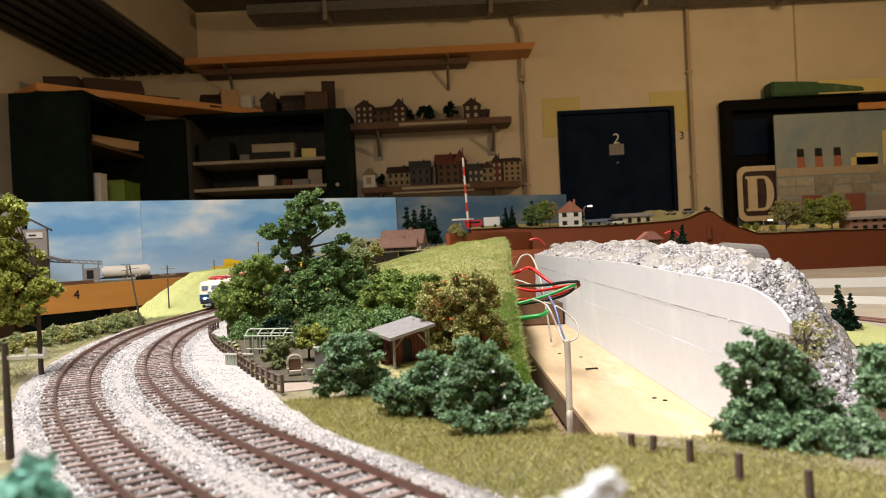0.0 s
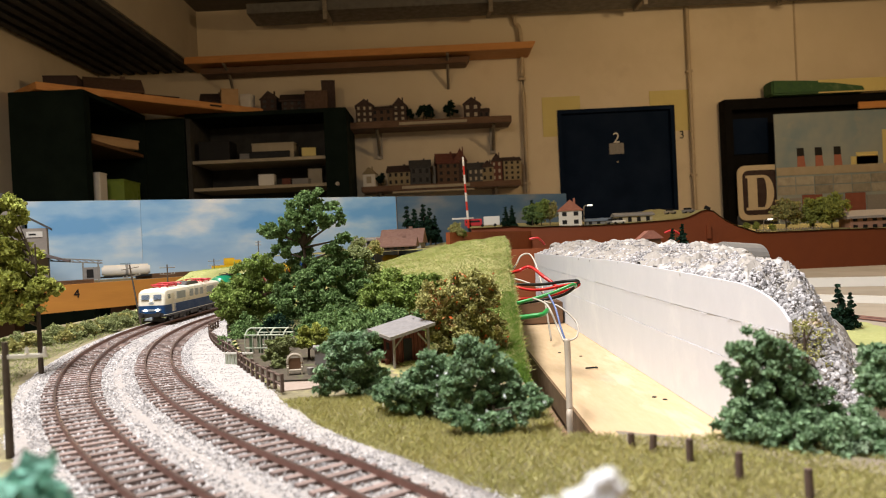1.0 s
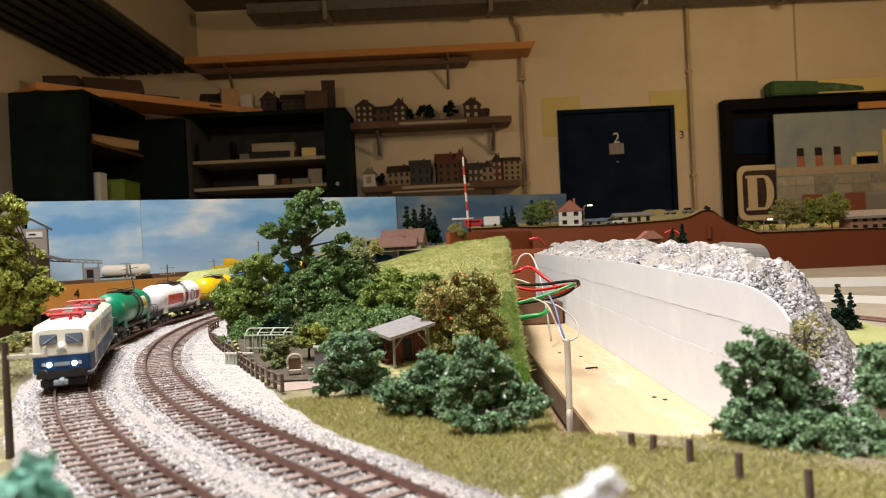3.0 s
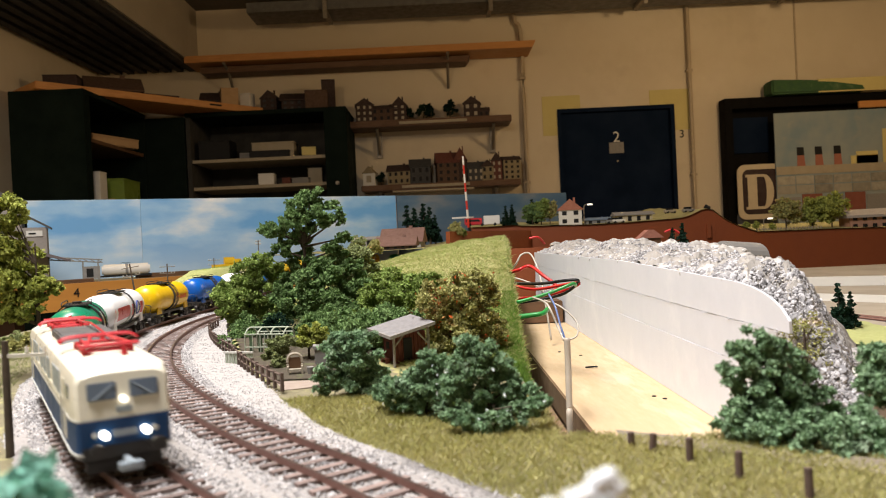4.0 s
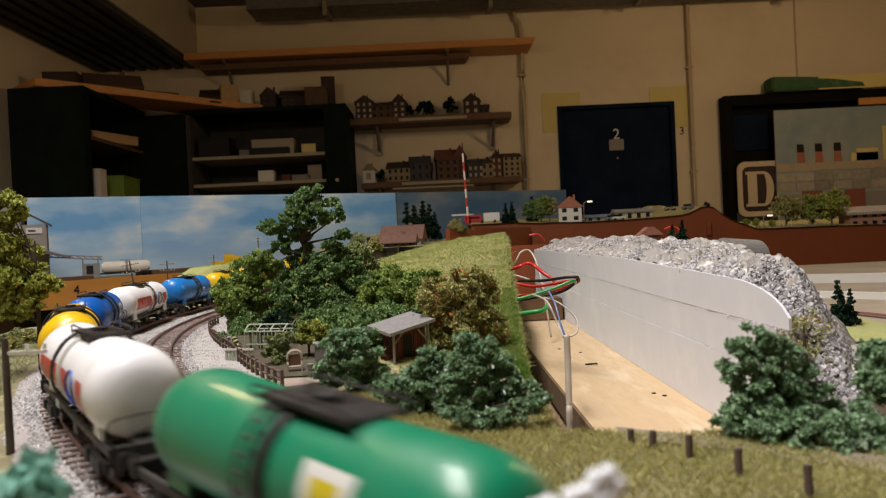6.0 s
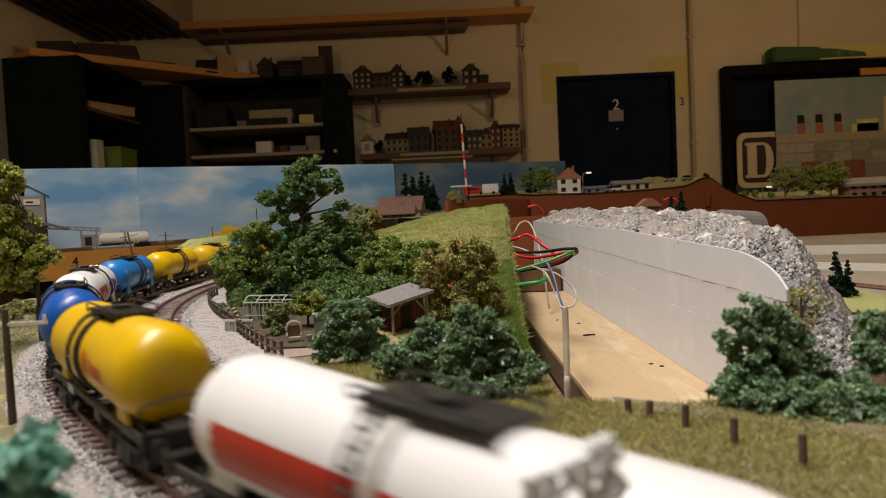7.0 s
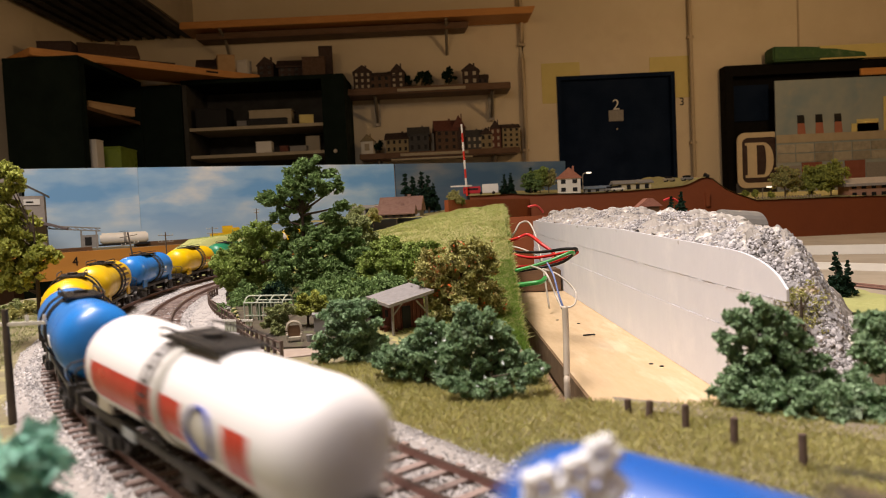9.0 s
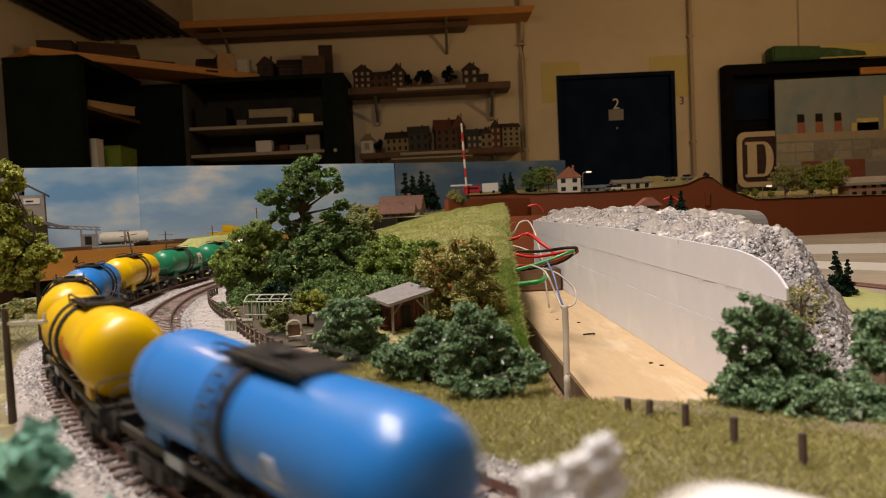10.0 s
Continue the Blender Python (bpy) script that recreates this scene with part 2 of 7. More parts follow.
# ---- room ----
def room():
    W, Z = 5.9, 2.95
    setting(part("floor", box(bm_new(), 0.4, 1.2, -0.1, 6.6, 9.8, 0.1), M["floor"]), "grey linoleum floor of the club room", "floor")
    setting(part("ceiling", box(bm_new(), 0.4, 1.2, Z, 6.6, 9.8, 0.1), M["ceil"]), "dark boarded ceiling of the club room", "ceiling")
    bm = bm_new()
    prism(bm, [(-2.7, 0), (0.93, 0), (0.93, 2.06), (1.832, 2.06), (1.832, 0), (3.7, 0), (3.7, Z), (-2.7, Z)], 0.2, pose(0, W, 0))
    setting(part("wall_north", bm, M["plaster"]), "cream plastered back wall with stains", "wall")
    setting(part("wall_west", box(bm_new(), -2.7, 1.2, 0, 0.2, 9.4, Z), M["plaster"]), "ochre plastered side wall", "wall")
    setting(part("wall_east", box(bm_new(), 3.7, 1.2, 0, 0.2, 9.4, Z), M["plaster"]), "cream plastered side wall", "wall")
    setting(part("wall_south", box(bm_new(), 0.4, -3.5, 0, 6.4, 0.2, Z), M["plaster"]), "cream plastered wall behind the layout", "wall")
    # door 2
    d = new("door_1")
    setting(d, "closed navy blue door with a white number", "door")
    d.matrix_world = pose(1.381, W, 0)
    part("door_leaf", box(bm_new(), 0, 0.05, 0.005, 0.896, 0.045, 2.05), M["door"], d, bevel=0.004)
    fr = box(box(box(bm_new(), -0.435, -0.004, 0, 0.03, 0.02, 2.06), 0.435, -0.004, 0, 0.03, 0.02, 2.06), 0, -0.004, 2.03, 0.84, 0.02, 0.03)
    part("door_frame", fr, M["door"], d)
    part("sign_plate", box(bm_new(), 0, 0.022, 1.705, 0.115, 0.008, 0.085), M["grey"], d, "grey blank sign plate", 0.002)
    text("2", 0.115, pose(0.003, 0.024, 1.828, 90), M["white"], d)
    part("keyhole", rod(bm_new(), (0.005, 0.03, 1.645), (0.005, 0.018, 1.645), 0.008), M["steel"], d)
    setting(text("3", 0.085, pose(1.884, W - 0.003, 1.826, 90), M["black"]), "black number painted on the wall", "number")
    # yellow test patches of paint beside the door
    for i, (x0, x1, z0, z1) in enumerate(((0.815, 0.925, 1.86, 2.165), (0.925, 1.11, 2.062, 2.165), (1.645, 1.95, 2.062, 2.175), (1.836, 1.95, 1.86, 2.062))):
        setting(part("paint_patch", box(bm_new(), (x0 + x1) / 2, W - 0.002, z0, x1 - x0, 0.004, z1 - z0), M["patch"]), "square of yellow test paint on the wall", "paint")
    # pipes on the wall
    for n, (x, lean) in enumerate(((0.672, 0.06), (1.955, 0.0))):
        bm = tube(bm_new(), [(x - lean, W - 0.03, Z), (x - lean * 0.7, W - 0.03, 2.75), (x, W - 0.03, 2.6), (x, W - 0.03, 1.6), (x, W - 0.03, 0.1)], 0.016)
        p = setting(part("wall_pipe", bm, M["pipe"], smooth=True), "painted conduit running down the wall", "pipe")
        for z in (1.5, 2.3):
            part("clip", box(bm_new(), x, W - 0.02, z, 0.05, 0.04, 0.02), M["pipe"], p, bevel=0.003)
    # seam of a wall panel
    setting(part("trim", box(bm_new(), 2.79, W - 0.004, 2.2, 0.012, 0.008, 0.75), M["pipe"]), "thin joint strip on the wall", "trim")
    # duct with a ribbed underside
    du = setting(part("duct", box(bm_new(), -2.21, 2.6, 2.515, 0.78, 6.6, 0.44), M["duct"]), "beige boxed duct under the ceiling", "duct")
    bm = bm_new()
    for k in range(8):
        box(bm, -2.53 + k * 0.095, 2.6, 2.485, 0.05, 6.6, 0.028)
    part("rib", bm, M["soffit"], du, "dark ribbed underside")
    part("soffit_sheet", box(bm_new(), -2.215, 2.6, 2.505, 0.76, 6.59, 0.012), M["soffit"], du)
    # cable tray on hangers
    tr = thing("cable_tray", "grey perforated metal cable tray under the ceiling", "cable tray", pose(0.28, 5.6, 2.775))
    bm = bm_new()
    box(bm, 1.0, 0, 0.0, 5.2, 0.3, 0.006)
    box(bm, 1.0, -0.15, 0.0, 5.2, 0.006, 0.07)
    box(bm, 1.0, 0.15, 0.0, 5.2, 0.006, 0.07)
    for k in range(64):
        box(bm, -1.55 + k * 0.08, -0.154, 0.018, 0.035, 0.004, 0.03)
    part("tray", bm, M["tray"], tr)
    for x in (-1.04, 0.14, 1.24, 2.32):
        part("hanger", box(box(bm_new(), x, -0.165, -0.07, 0.03, 0.02, 0.24), x, -0.02, -0.03, 0.03, 0.3, 0.03), M["steel"], tr, bevel=0.002)
    # assumed housings for the lights, out of view over the layout
    for x, y, sx, sy in LIGHTS:
        cl = thing("ceiling_light", "assumed ceiling light housing, out of view", "lamp", pose(x, y, 2.64), "ceiling lights")
        part("housing", box(bm_new(), 0, 0, 0.0, sx + 0.05, sy + 0.05, 0.31), M["white"], cl, bevel=0.004)


def house_model(name, label, w, d, h, roof, wall, roofm, m, storeys=3, cols=3, gable=True, group="", dark=None):
    """A small building kit: body, pitched roof, panes."""
    t = thing(name, label, "model house", m, group)
    part("wall", box(bm_new(), 0, 0, 0, w, d, h), wall, t)
    bm = bm_new()
    o = w * 0.06
    if gable:      # ridge runs back from the front
        prism(bm, [(-w / 2 - o, h - o * 0.5), (w / 2 + o, h - o * 0.5), (w / 2 + o, h), (0, h + roof), (-w / 2 - o, h)], d + 2 * o, pose(0, -d / 2 - o, 0))
    else:
        prism(bm, [(-d / 2 - o, h - o * 0.5), (d / 2 + o, h - o * 0.5), (d / 2 + o, h), (0, h + roof), (-d / 2 - o, h)], w + 2 * o, pose(w / 2 + o, 0, 0, 0, 0, 90))
    part("roof", bm, roofm, t)
    part("chimney", box(bm_new(), w * 0.2, 0, h + roof * 0.3, w * 0.09, w * 0.09, roof * 0.85), roofm, t)
    pw, ph = w / cols * 0.4, h / storeys * 0.5
    for i in range(cols):
        for j in range(storeys):
            part("window", box(bm_new(), (i + 0.5) * w / cols - w / 2, -d / 2 - w * 0.004, (j + 0.3) * h / storeys, pw, w * 0.02, ph), dark or M["black"], t)
    return t


def shelves():
    W = 5.9
    # three long planks on brackets
    for x0, x1, y, z, th, wd, mt, lab in ((-1.83, 0.75, 5.74, 2.475, 0.05, 0.3, "pine", "long orange pine plank on a wall bracket"),
                                         (-1.75, 0.27, 5.8, 2.42, 0.045, 0.19, "oldwood", "shorter brown plank below the pine plank")):
        s = thing("plank_shelf", lab, "shelf", pose(0, y, z))
        part("board", prism(bm_new(), [(x0, 0), (x1 - 0.03, 0), (x1, th), (x0, th)], wd, pose(0, -wd / 2, 0)), M[mt], s, bevel=0.004)
        if mt == "pine":
            for x in (-1.55, 0.1):
                part("bracket", tube(bm_new(), [(x, 0.155, -0.21), (x, 0.03, -0.06), (x, -0.12, -0.005)], 0.011), M["steel"], s, "bent steel bracket")
    rowdefs = (((-0.645, 0.55), 1.948, 0.048), ((-0.58, 0.60), 1.478, 0.042))
    for (x0, x1), z, th in rowdefs:
        s = thing("wall_shelf", "brown wooden wall shelf with model houses", "shelf", pose(0, 5.76, z))
        part("board", box(bm_new(), (x0 + x1) / 2, 0, 0, x1 - x0, 0.27, th), M["oldwood"], s, bevel=0.004)
        part("rail", box(bm_new(), -0.03, -0.14, 0.012, 0.5, 0.012, 0.02), M["shelfw"], s, "pale label strip")
        for x in (-0.45, 0.42):
            part("bracket", prism(bm_new(), [(x - 0.02, -0.2), (x + 0.02, -0.2), (x + 0.02, 0), (x - 0.02, 0)], 0.02, pose(0, 0.11, 0)), M["steel"], s, bevel=0.002)
            part("brace", rod(bm_new(), (x, 0.11, -0.17), (x, -0.08, -0.005), 0.012), M["steel"], s)


def cabinets():
    C, D = M["cabinet"], 0.5
    # unit along the back wall, open front
    c = thing("shelf_cabinet", "dark green open cabinet with two pale shelves", "cabinet", pose(-1.3, 5.64, 0))
    inner = mat("dull_cabinet_lining", (0.045, 0.042, 0.034), (0.032, 0.030, 0.025), 8.0, 0.8)
    for x in (-0.46, 0.58):
        part("side_panel", box(bm_new(), x, 0, 0, 0.16 if x > 0 else 0.03, D, 2.04), C if x > 0 else inner, c, bevel=0.003)
    part("back_panel", box(bm_new(), 0.03, 0.235, 0, 0.95, 0.01, 2.04), inner, c, "dull grey-brown lining")
    part("top_panel", box(bm_new(), 0.09, 0, 2.04, 1.14, D, 0.03), C, c, bevel=0.003)
    for z in (1.335, 1.523, 1.716):
        part("shelf", box(bm_new(), 0.027, 0.0, z, 0.94, D - 0.04, 0.022), M["shelfw"], c, "pale shelf board")
    part("lock", rod(bm_new(), (0.58, -0.25, 1.53), (0.58, -0.275, 1.53), 0.014), M["steel"], c)
    # unit along the side wall
    c = thing("shelf_cabinet", "dark green open cabinet beside the side wall", "cabinet", pose(-2.27, 4.98, 0))
    for y in (-0.52, 0.38):
        part("side_panel", box(bm_new(), 0.0, y, 0, 0.44, 0.03, 2.04), C, c, bevel=0.003)
    part("back_panel", box(bm_new(), -0.215, -0.07, 0, 0.01, 0.87, 2.04), C, c)
    part("front_post", box(bm_new(), 0.205, -0.48, 0, 0.03, 0.05, 2.04), C, c, bevel=0.003)
    part("top_panel", box(bm_new(), 0.0, -0.07, 2.04, 0.44, 0.93, 0.03), C, c, bevel=0.003)
    for z in (1.3, 1.77):
        part("shelf", box(bm_new(), 0.0, -0.07, z, 0.42, 0.86, 0.022), M["oldwood"], c, "brown shelf board")
    # filler panel in the corner
    setting(part("corner_panel", box(bm_new(), -2.04, 5.62, 0, 0.52, 0.5, 2.04), C), "dark green corner panel between cabinets", "panel")
    # plank laid across the corner of both units
    p = Vector((-2.30, 4.40, 0)); q = Vector((-1.22, 5.60, 0))
    a = math.degrees(math.atan2(q.y - p.y, q.x - p.x))
    m = (p + q) / 2
    b = thing("corner_board", "orange pine board laid across both cabinets", "board", pose(m.x, m.y, 2.072, 0, 0, a))
    part("board", box(bm_new(), 0, 0.2, 0, (q - p).length, 0.4, 0.045), M["pine"], b, bevel=0.004)
    part("slot", box(bm_new(), 0.36, -0.0005, 0.018, 0.09, 0.004, 0.012), M["black"], b, "dark worn slot")


# ---- layout tables ----
def tables():
    # near board with a drop to the trough; ground heights are one sheet per region
    b = setting(part("layout_board", box(bm_new(), -0.17, 0.42, 0.94, 0.44, 1.9, 0.045), M["plyedge"]), "plywood base board under the near landscape", "board")
    part("front_board", box(bm_new(), 0.85, -0.1, 0.94, 1.6, 0.76, 0.045), M["plyedge"], b)
    for x, y in ((-0.3, 0.9), (-0.3, -0.3), (1.4, -0.3)):
        part("leg", box(bm_new(), x, y, 0, 0.07, 0.07, 0.94), M["oldwood"], b)


def sheet(name, x0, x1, y0, y1, nx, ny, height, material, keep=None):
    """A landscape skin over a stretch of the plan."""
    vs, idx, fs = [], {}, []
    for j in range(ny + 1):
        for i in range(nx + 1):
            y = y0 + (y1 - y0) * j / ny
            x = x0 + ((x1(y) if callable(x1) else x1) - x0) * i / nx
            idx[i, j] = len(vs)
            vs.append((x, y, height(x, y)))
    for j in range(ny):
        for i in range(nx):
            ym = y0 + (y1 - y0) * (j + 0.5) / ny
            xm = x0 + ((x1(ym) if callable(x1) else x1) - x0) * (i + 0.5) / nx
            if keep is None or keep(xm, ym):
                fs.append((idx[i, j], idx[i + 1, j], idx[i + 1, j + 1], idx[i, j + 1]))
    return raw(name, vs, fs, material, smooth=True)


def off_track(x, y):
    """Distance outwards from the outer track's middle line."""
    if y > CY:
        return (CX - RADIUS) - x
    return math.hypot(x - CX, y - CY) - RADIUS


def ground_z(x, y):
    """Ground height; near the line it falls with the track."""
    z = 0.9935 + 0.0015 * hills(x, y, 25)
    if y < CY:
        s = RADIUS * (math.atan2(y - CY, x - CX) + math.pi)
        f = max(0.0, min(1.0, (0.118 + off_track(x, y)) / 0.034))
        z -= 0.055 * max(0.0, s - 0.70) * f * f * (3 - 2 * f)
    return z


def landscape():
    g = sheet("ground", -0.46, 1.65, -0.48, 1.36, 300, 260, ground_z, M["ground"],
              lambda x, y: (x < (0.046 if y > 0.45 else 0.039) and y < 1.36) or (y < 0.280 + 0.02 * hills(x, 0, 9)) and x > 0.04)
    setting(g, "earth and flock covered ground of the layout", "ground")
    # ballast bed of both tracks
    vs, fs = [], []
    prof = ((0.036, 0.9905), (0.024, 0.9963), (-0.070, 0.9963), (-0.084, 0.9925))
    n = 150
    for i in range(n + 1):
        s = 2.0 - 2.5 * i / n
        for o, z in prof:
            p, _ = course(s, -o)
            vs.append((p.x, p.y, z + p.z - 1.0 + 0.0006 * hills(p.x, p.y, 120, 2)))
    for i in range(n):
        for k in range(3):
            a = i * 4 + k
            fs.append((a, a + 1, a + 5, a + 4))
    setting(raw("ballast_bed", vs, fs, M["bed"], smooth=True), "grey gravel ballast bed of the double track", "ballast")


def track(name, inset, s0, s1, label):
    t = thing(name, label, "railway track", None, "double track")
    for side in (-0.00825, 0.00825):
        for nm, z0, z1, hw, mt in (("rail", -0.0024, -0.0003, 0.00048, "rail"), ("rail_head", -0.0003, 0.0, 0.00048, "railtop")):
            secs = []
            n = 160
            for i in range(n + 1):
                s = s0 + (s1 - s0) * i / n
                p, a = course(s, inset + side)
                q = Vector((-math.sin(a), math.cos(a), 0))
                secs.append([p + q * hw + Vector((0, 0, z0)), p - q * hw + Vector((0, 0, z0)), p - q * hw + Vector((0, 0, z1)), p + q * hw + Vector((0, 0, z1))])
            part(nm, loft(bm_new(), secs), M[mt], t)
    first = None
    k = 0
    s = s0
    while s < s1:
        p, a = course(s, inset)
        m = Matrix.Translation((p.x, p.y, p.z - 0.0044)) @ Euler((0, 0, a)).to_matrix().to_4x4()
        if first is None:
            first = part("sleeper", box(bm_new(), 0, 0, 0, 0.0030, 0.0295, 0.002), M["sleeper"], t)
            first.matrix_basis = m
        else:
            again(first, "sleeper", m @ pose(random.uniform(-2e-4, 2e-4), random.uniform(-4e-4, 4e-4), 0, 0, 0, random.uniform(-1.5, 1.5)), t)
        s += 0.0090


def stones():
    """Loose ballast and fine grit on the sand strip, each stone a small crystal."""
    base = np.array([(1, 0, 0), (-1, 0, 0), (0, 1, 0), (0, -1, 0), (0, 0, 1), (0, 0, -1)], float)
    tri = np.array([(0, 2, 4), (2, 1, 4), (1, 3, 4), (3, 0, 4), (2, 0, 5), (1, 2, 5), (3, 1, 5), (0, 3, 5)])
    rng = np.random.default_rng(4)
    V, T = [], []
    n = 0
    while n < 84000:
        s = 1.05 - 1.5 * rng.random() ** 0.9
        o = rng.uniform(-0.034, 0.083 + 0.005 * math.sin(s * 37))          # inwards positive
        near = min(abs(o), abs(o - GAP))
        if near < 0.0145 and rng.random() > 0.7:
            continue
        if min(abs(abs(o) - 0.00825), abs(abs(o - GAP) - 0.00825)) < 0.0016:
            continue
        p, a = course(s, o)
        r = rng.uniform(0.0004, 0.00105)
        z = (0.9964 if near < 0.0145 else 0.9960) if near < 0.022 else 0.9955
        if o < -0.024:
            z -= (-o - 0.024) * 0.44
        if o > 0.07:
            z -= (o - 0.07) * 0.2
        ax = rng.normal(size=(3, 3))
        q, _ = np.linalg.qr(ax)
        V.append((base * rng.uniform(0.6, 1.3, (6, 1)) * r) @ q + (p.x, p.y, z + p.z - 1.0 + r * 0.35))
        T.append(tri + 6 * n)
        n += 1
    for k in range(8000):
        s = 0.95 - 1.05 * rng.random() ** 0.85
        o = 0.070 + (sand_edge(s) - 0.068) * rng.random()
        p, a = course(s, o)
        r = rng.uniform(0.0002, 0.00042)
        q, _ = np.linalg.qr(rng.normal(size=(3, 3)))
        f = max(0.0, (o - 0.075) / max(0.004, sand_edge(s) - 0.075))
        V.append((base * rng.uniform(0.6, 1.3, (6, 1)) * r) @ q + (p.x, p.y, 0.9965 - 0.002 * f + p.z - 1.0))
        T.append(tri + 6 * n)
        n += 1
    tagged(raw("ballast_stones", np.concatenate(V).tolist(), np.concatenate(T).tolist(), M["stone"]), "loose pale grey ballast stones between the rails", "ballast", kind="stuff")


# ---- plants ----
def leaf_mat(name, a, b, spot=None):
    m = mat(name, a, b, 180.0, 0.95, island=0.35, spot=spot, spec=0.03)
    N, L = m.node_tree.nodes, m.node_tree.links
    p = N["Principled BSDF"]
    tr, mx = N.new("ShaderNodeBsdfTranslucent"), N.new("ShaderNodeMixShader")
    L.new(p.inputs["Base Color"].links[0].from_socket, tr.inputs["Color"])
    mx.inputs[0].default_value = 0.22
    L.new(p.outputs[0], mx.inputs[1])
    L.new(tr.outputs[0], mx.inputs[2])
    L.new(mx.outputs[0], N["Material Output"].inputs["Surface"])
    return m


LEAF = dict(
    deep=leaf_mat("deep_green_leaves", (0.22, 0.33, 0.13), (0.11, 0.19, 0.075)),
    mid=leaf_mat("mid_green_leaves", (0.33, 0.42, 0.13), (0.19, 0.28, 0.08)),
    blue=leaf_mat("blue_green_leaves", (0.31, 0.45, 0.27), (0.18, 0.30, 0.17), (0.40, 0.50, 0.37)),
    yellow=leaf_mat("yellow_green_leaves", (0.43, 0.45, 0.12), (0.26, 0.31, 0.08)),
    pale=leaf_mat("pale_green_leaves", (0.33, 0.37, 0.18), (0.22, 0.26, 0.11)),
    olive=leaf_mat("olive_leaves", (0.46, 0.43, 0.18), (0.30, 0.32, 0.12), (0.50, 0.30, 0.14)),
    # near-black: fir needles, and the painted shade of shrubs behind the greenhouse
    fir=leaf_mat("fir_and_shade_leaves", (0.02, 0.045, 0.028), (0.012, 0.03, 0.02)),
    teal=leaf_mat("teal_leaves", (0.28, 0.55, 0.45), (0.18, 0.42, 0.34)),
    fruit=mat("orange_berries", (0.62, 0.14, 0.03), (0.45, 0.09, 0.02), 200.0, 0.5),
    bark=mat("brown_bark", (0.085, 0.06, 0.04), (0.05, 0.035, 0.025), 300.0, 0.9, bump=0.6),
    petal=mat("white_petals", (0.88, 0.90, 0.93), (0.82, 0.86, 0.90), 200.0, 0.7),
    blade=mat("dry_grass_blades", (0.60, 0.55, 0.27), (0.47, 0.45, 0.19), 12.0, 0.95, spec=0.05, island=0.25),
    bladegreen=mat("green_grass_blades", (0.58, 0.56, 0.23), (0.43, 0.44, 0.16), 12.0, 0.95, spec=0.05, island=0.3),
    bladelight=mat("light_grass_blades", (0.36, 0.44, 0.14), (0.22, 0.30, 0.08), 10.0, 0.95, spec=0.05, island=0.3),
    bladedull=mat("dull_verge_blades", (0.30, 0.31, 0.17), (0.19, 0.21, 0.10), 12.0, 0.95, spec=0.05, island=0.3),
    bladebright=mat("bright_grass_blades", (0.15, 0.28, 0.03), (0.10, 0.20, 0.02), 30.0, 0.9, island=0.4),
)


def leaves(name, blobs, count, size, material, parent, seed):
    """A crown: blobs of (x, y, z, radius, squash), each full of small turned leaves, densest near its skin."""
    rng = np.random.default_rng(seed)
    w = np.array([b[3] ** 2 for b in blobs])
    pick = rng.choice(len(blobs), count, p=w / w.sum())
    bl = np.array([(*b, 1.0)[:5] for b in blobs])[pick]
    d = rng.normal(size=(count, 3))
    d /= np.linalg.norm(d, axis=1)[:, None]
    r = bl[:, 3] * np.clip(np.abs(rng.normal(0.78, 0.28, count)), 0.1, 1.5) * (1 + 0.22 * np.sin(d[:, 0] * 7 + pick) * np.cos(d[:, 2] * 6 + pick * 2))
    c = bl[:, :3] + d * r[:, None] * np.stack([np.ones(count), np.ones(count), bl[:, 4]], 1)
    u = rng.normal(size=(count, 3))
    u /= np.linalg.norm(u, axis=1)[:, None]
    v = np.cross(u, rng.normal(size=(count, 3)))
    v /= np.linalg.norm(v, axis=1)[:, None]
    n = np.cross(u, v)
    s = size * rng.uniform(0.6, 1.4, count)[:, None]
    pts = np.stack([c - u * s, c - v * s * 0.6 + n * s * 0.25, c + u * s, c + v * s * 0.6 + n * s * 0.25], 1).reshape(-1, 3)
    ix = np.arange(count)[:, None] * 4
    return raw(name, pts.tolist(), (ix + np.array([0, 1, 2, 3])).tolist(), material, parent)


def tree(name, label, x, y, z, height, blobs, count, size, leaf, seed, category="tree", group="", trunk=0.0022, lean=(0, 0), extra=None):
    """Blobs are given in the tree's own space, in parts of its height."""
    t = thing(name, label, category, pose(x, y, z), group)
    rng = random.Random(seed)
    H = height
    bs = [(bx * H, by * H, bz * H, br * H * 1.15, sq) for bx, by, bz, br, sq in blobs]
    small = []
    for b in bs:
        for k in range(20):
            d = Vector((rng.gauss(0, 1), rng.gauss(0, 1), rng.gauss(0.15, 0.9))).normalized()
            q = rng.uniform(0.45, 1.05)
            small.append((b[0] + d.x * b[3] * q, b[1] + d.y * b[3] * q, b[2] + d.z * b[3] * q * b[4], b[3] * rng.uniform(0.17, 0.36), 0.7))
    bm = bm_new()
    top = Vector((lean[0] * H, lean[1] * H, H * 0.75))
    rod(bm, (0, 0, 0), top * 0.5, trunk, trunk * 0.7)
    rod(bm, top * 0.5, top, trunk * 0.7, trunk * 0.25)
    for b in bs:
        f = max(0.12, min(0.85, (b[2] - b[3] * 0.8) / max(1e-6, top.z)))
        rod(bm, top * f, (b[0], b[1], b[2]), trunk * 0.4, trunk * 0.12, 6)
    part("trunk", bm, LEAF["bark"], t)
    leaves("crown", small, int(count * 2.0), size, LEAF[leaf], t, seed)
    if extra:
        leaves("berries", bs, extra[1], size * 1.1, LEAF[extra[0]], t, seed + 1)
    return t


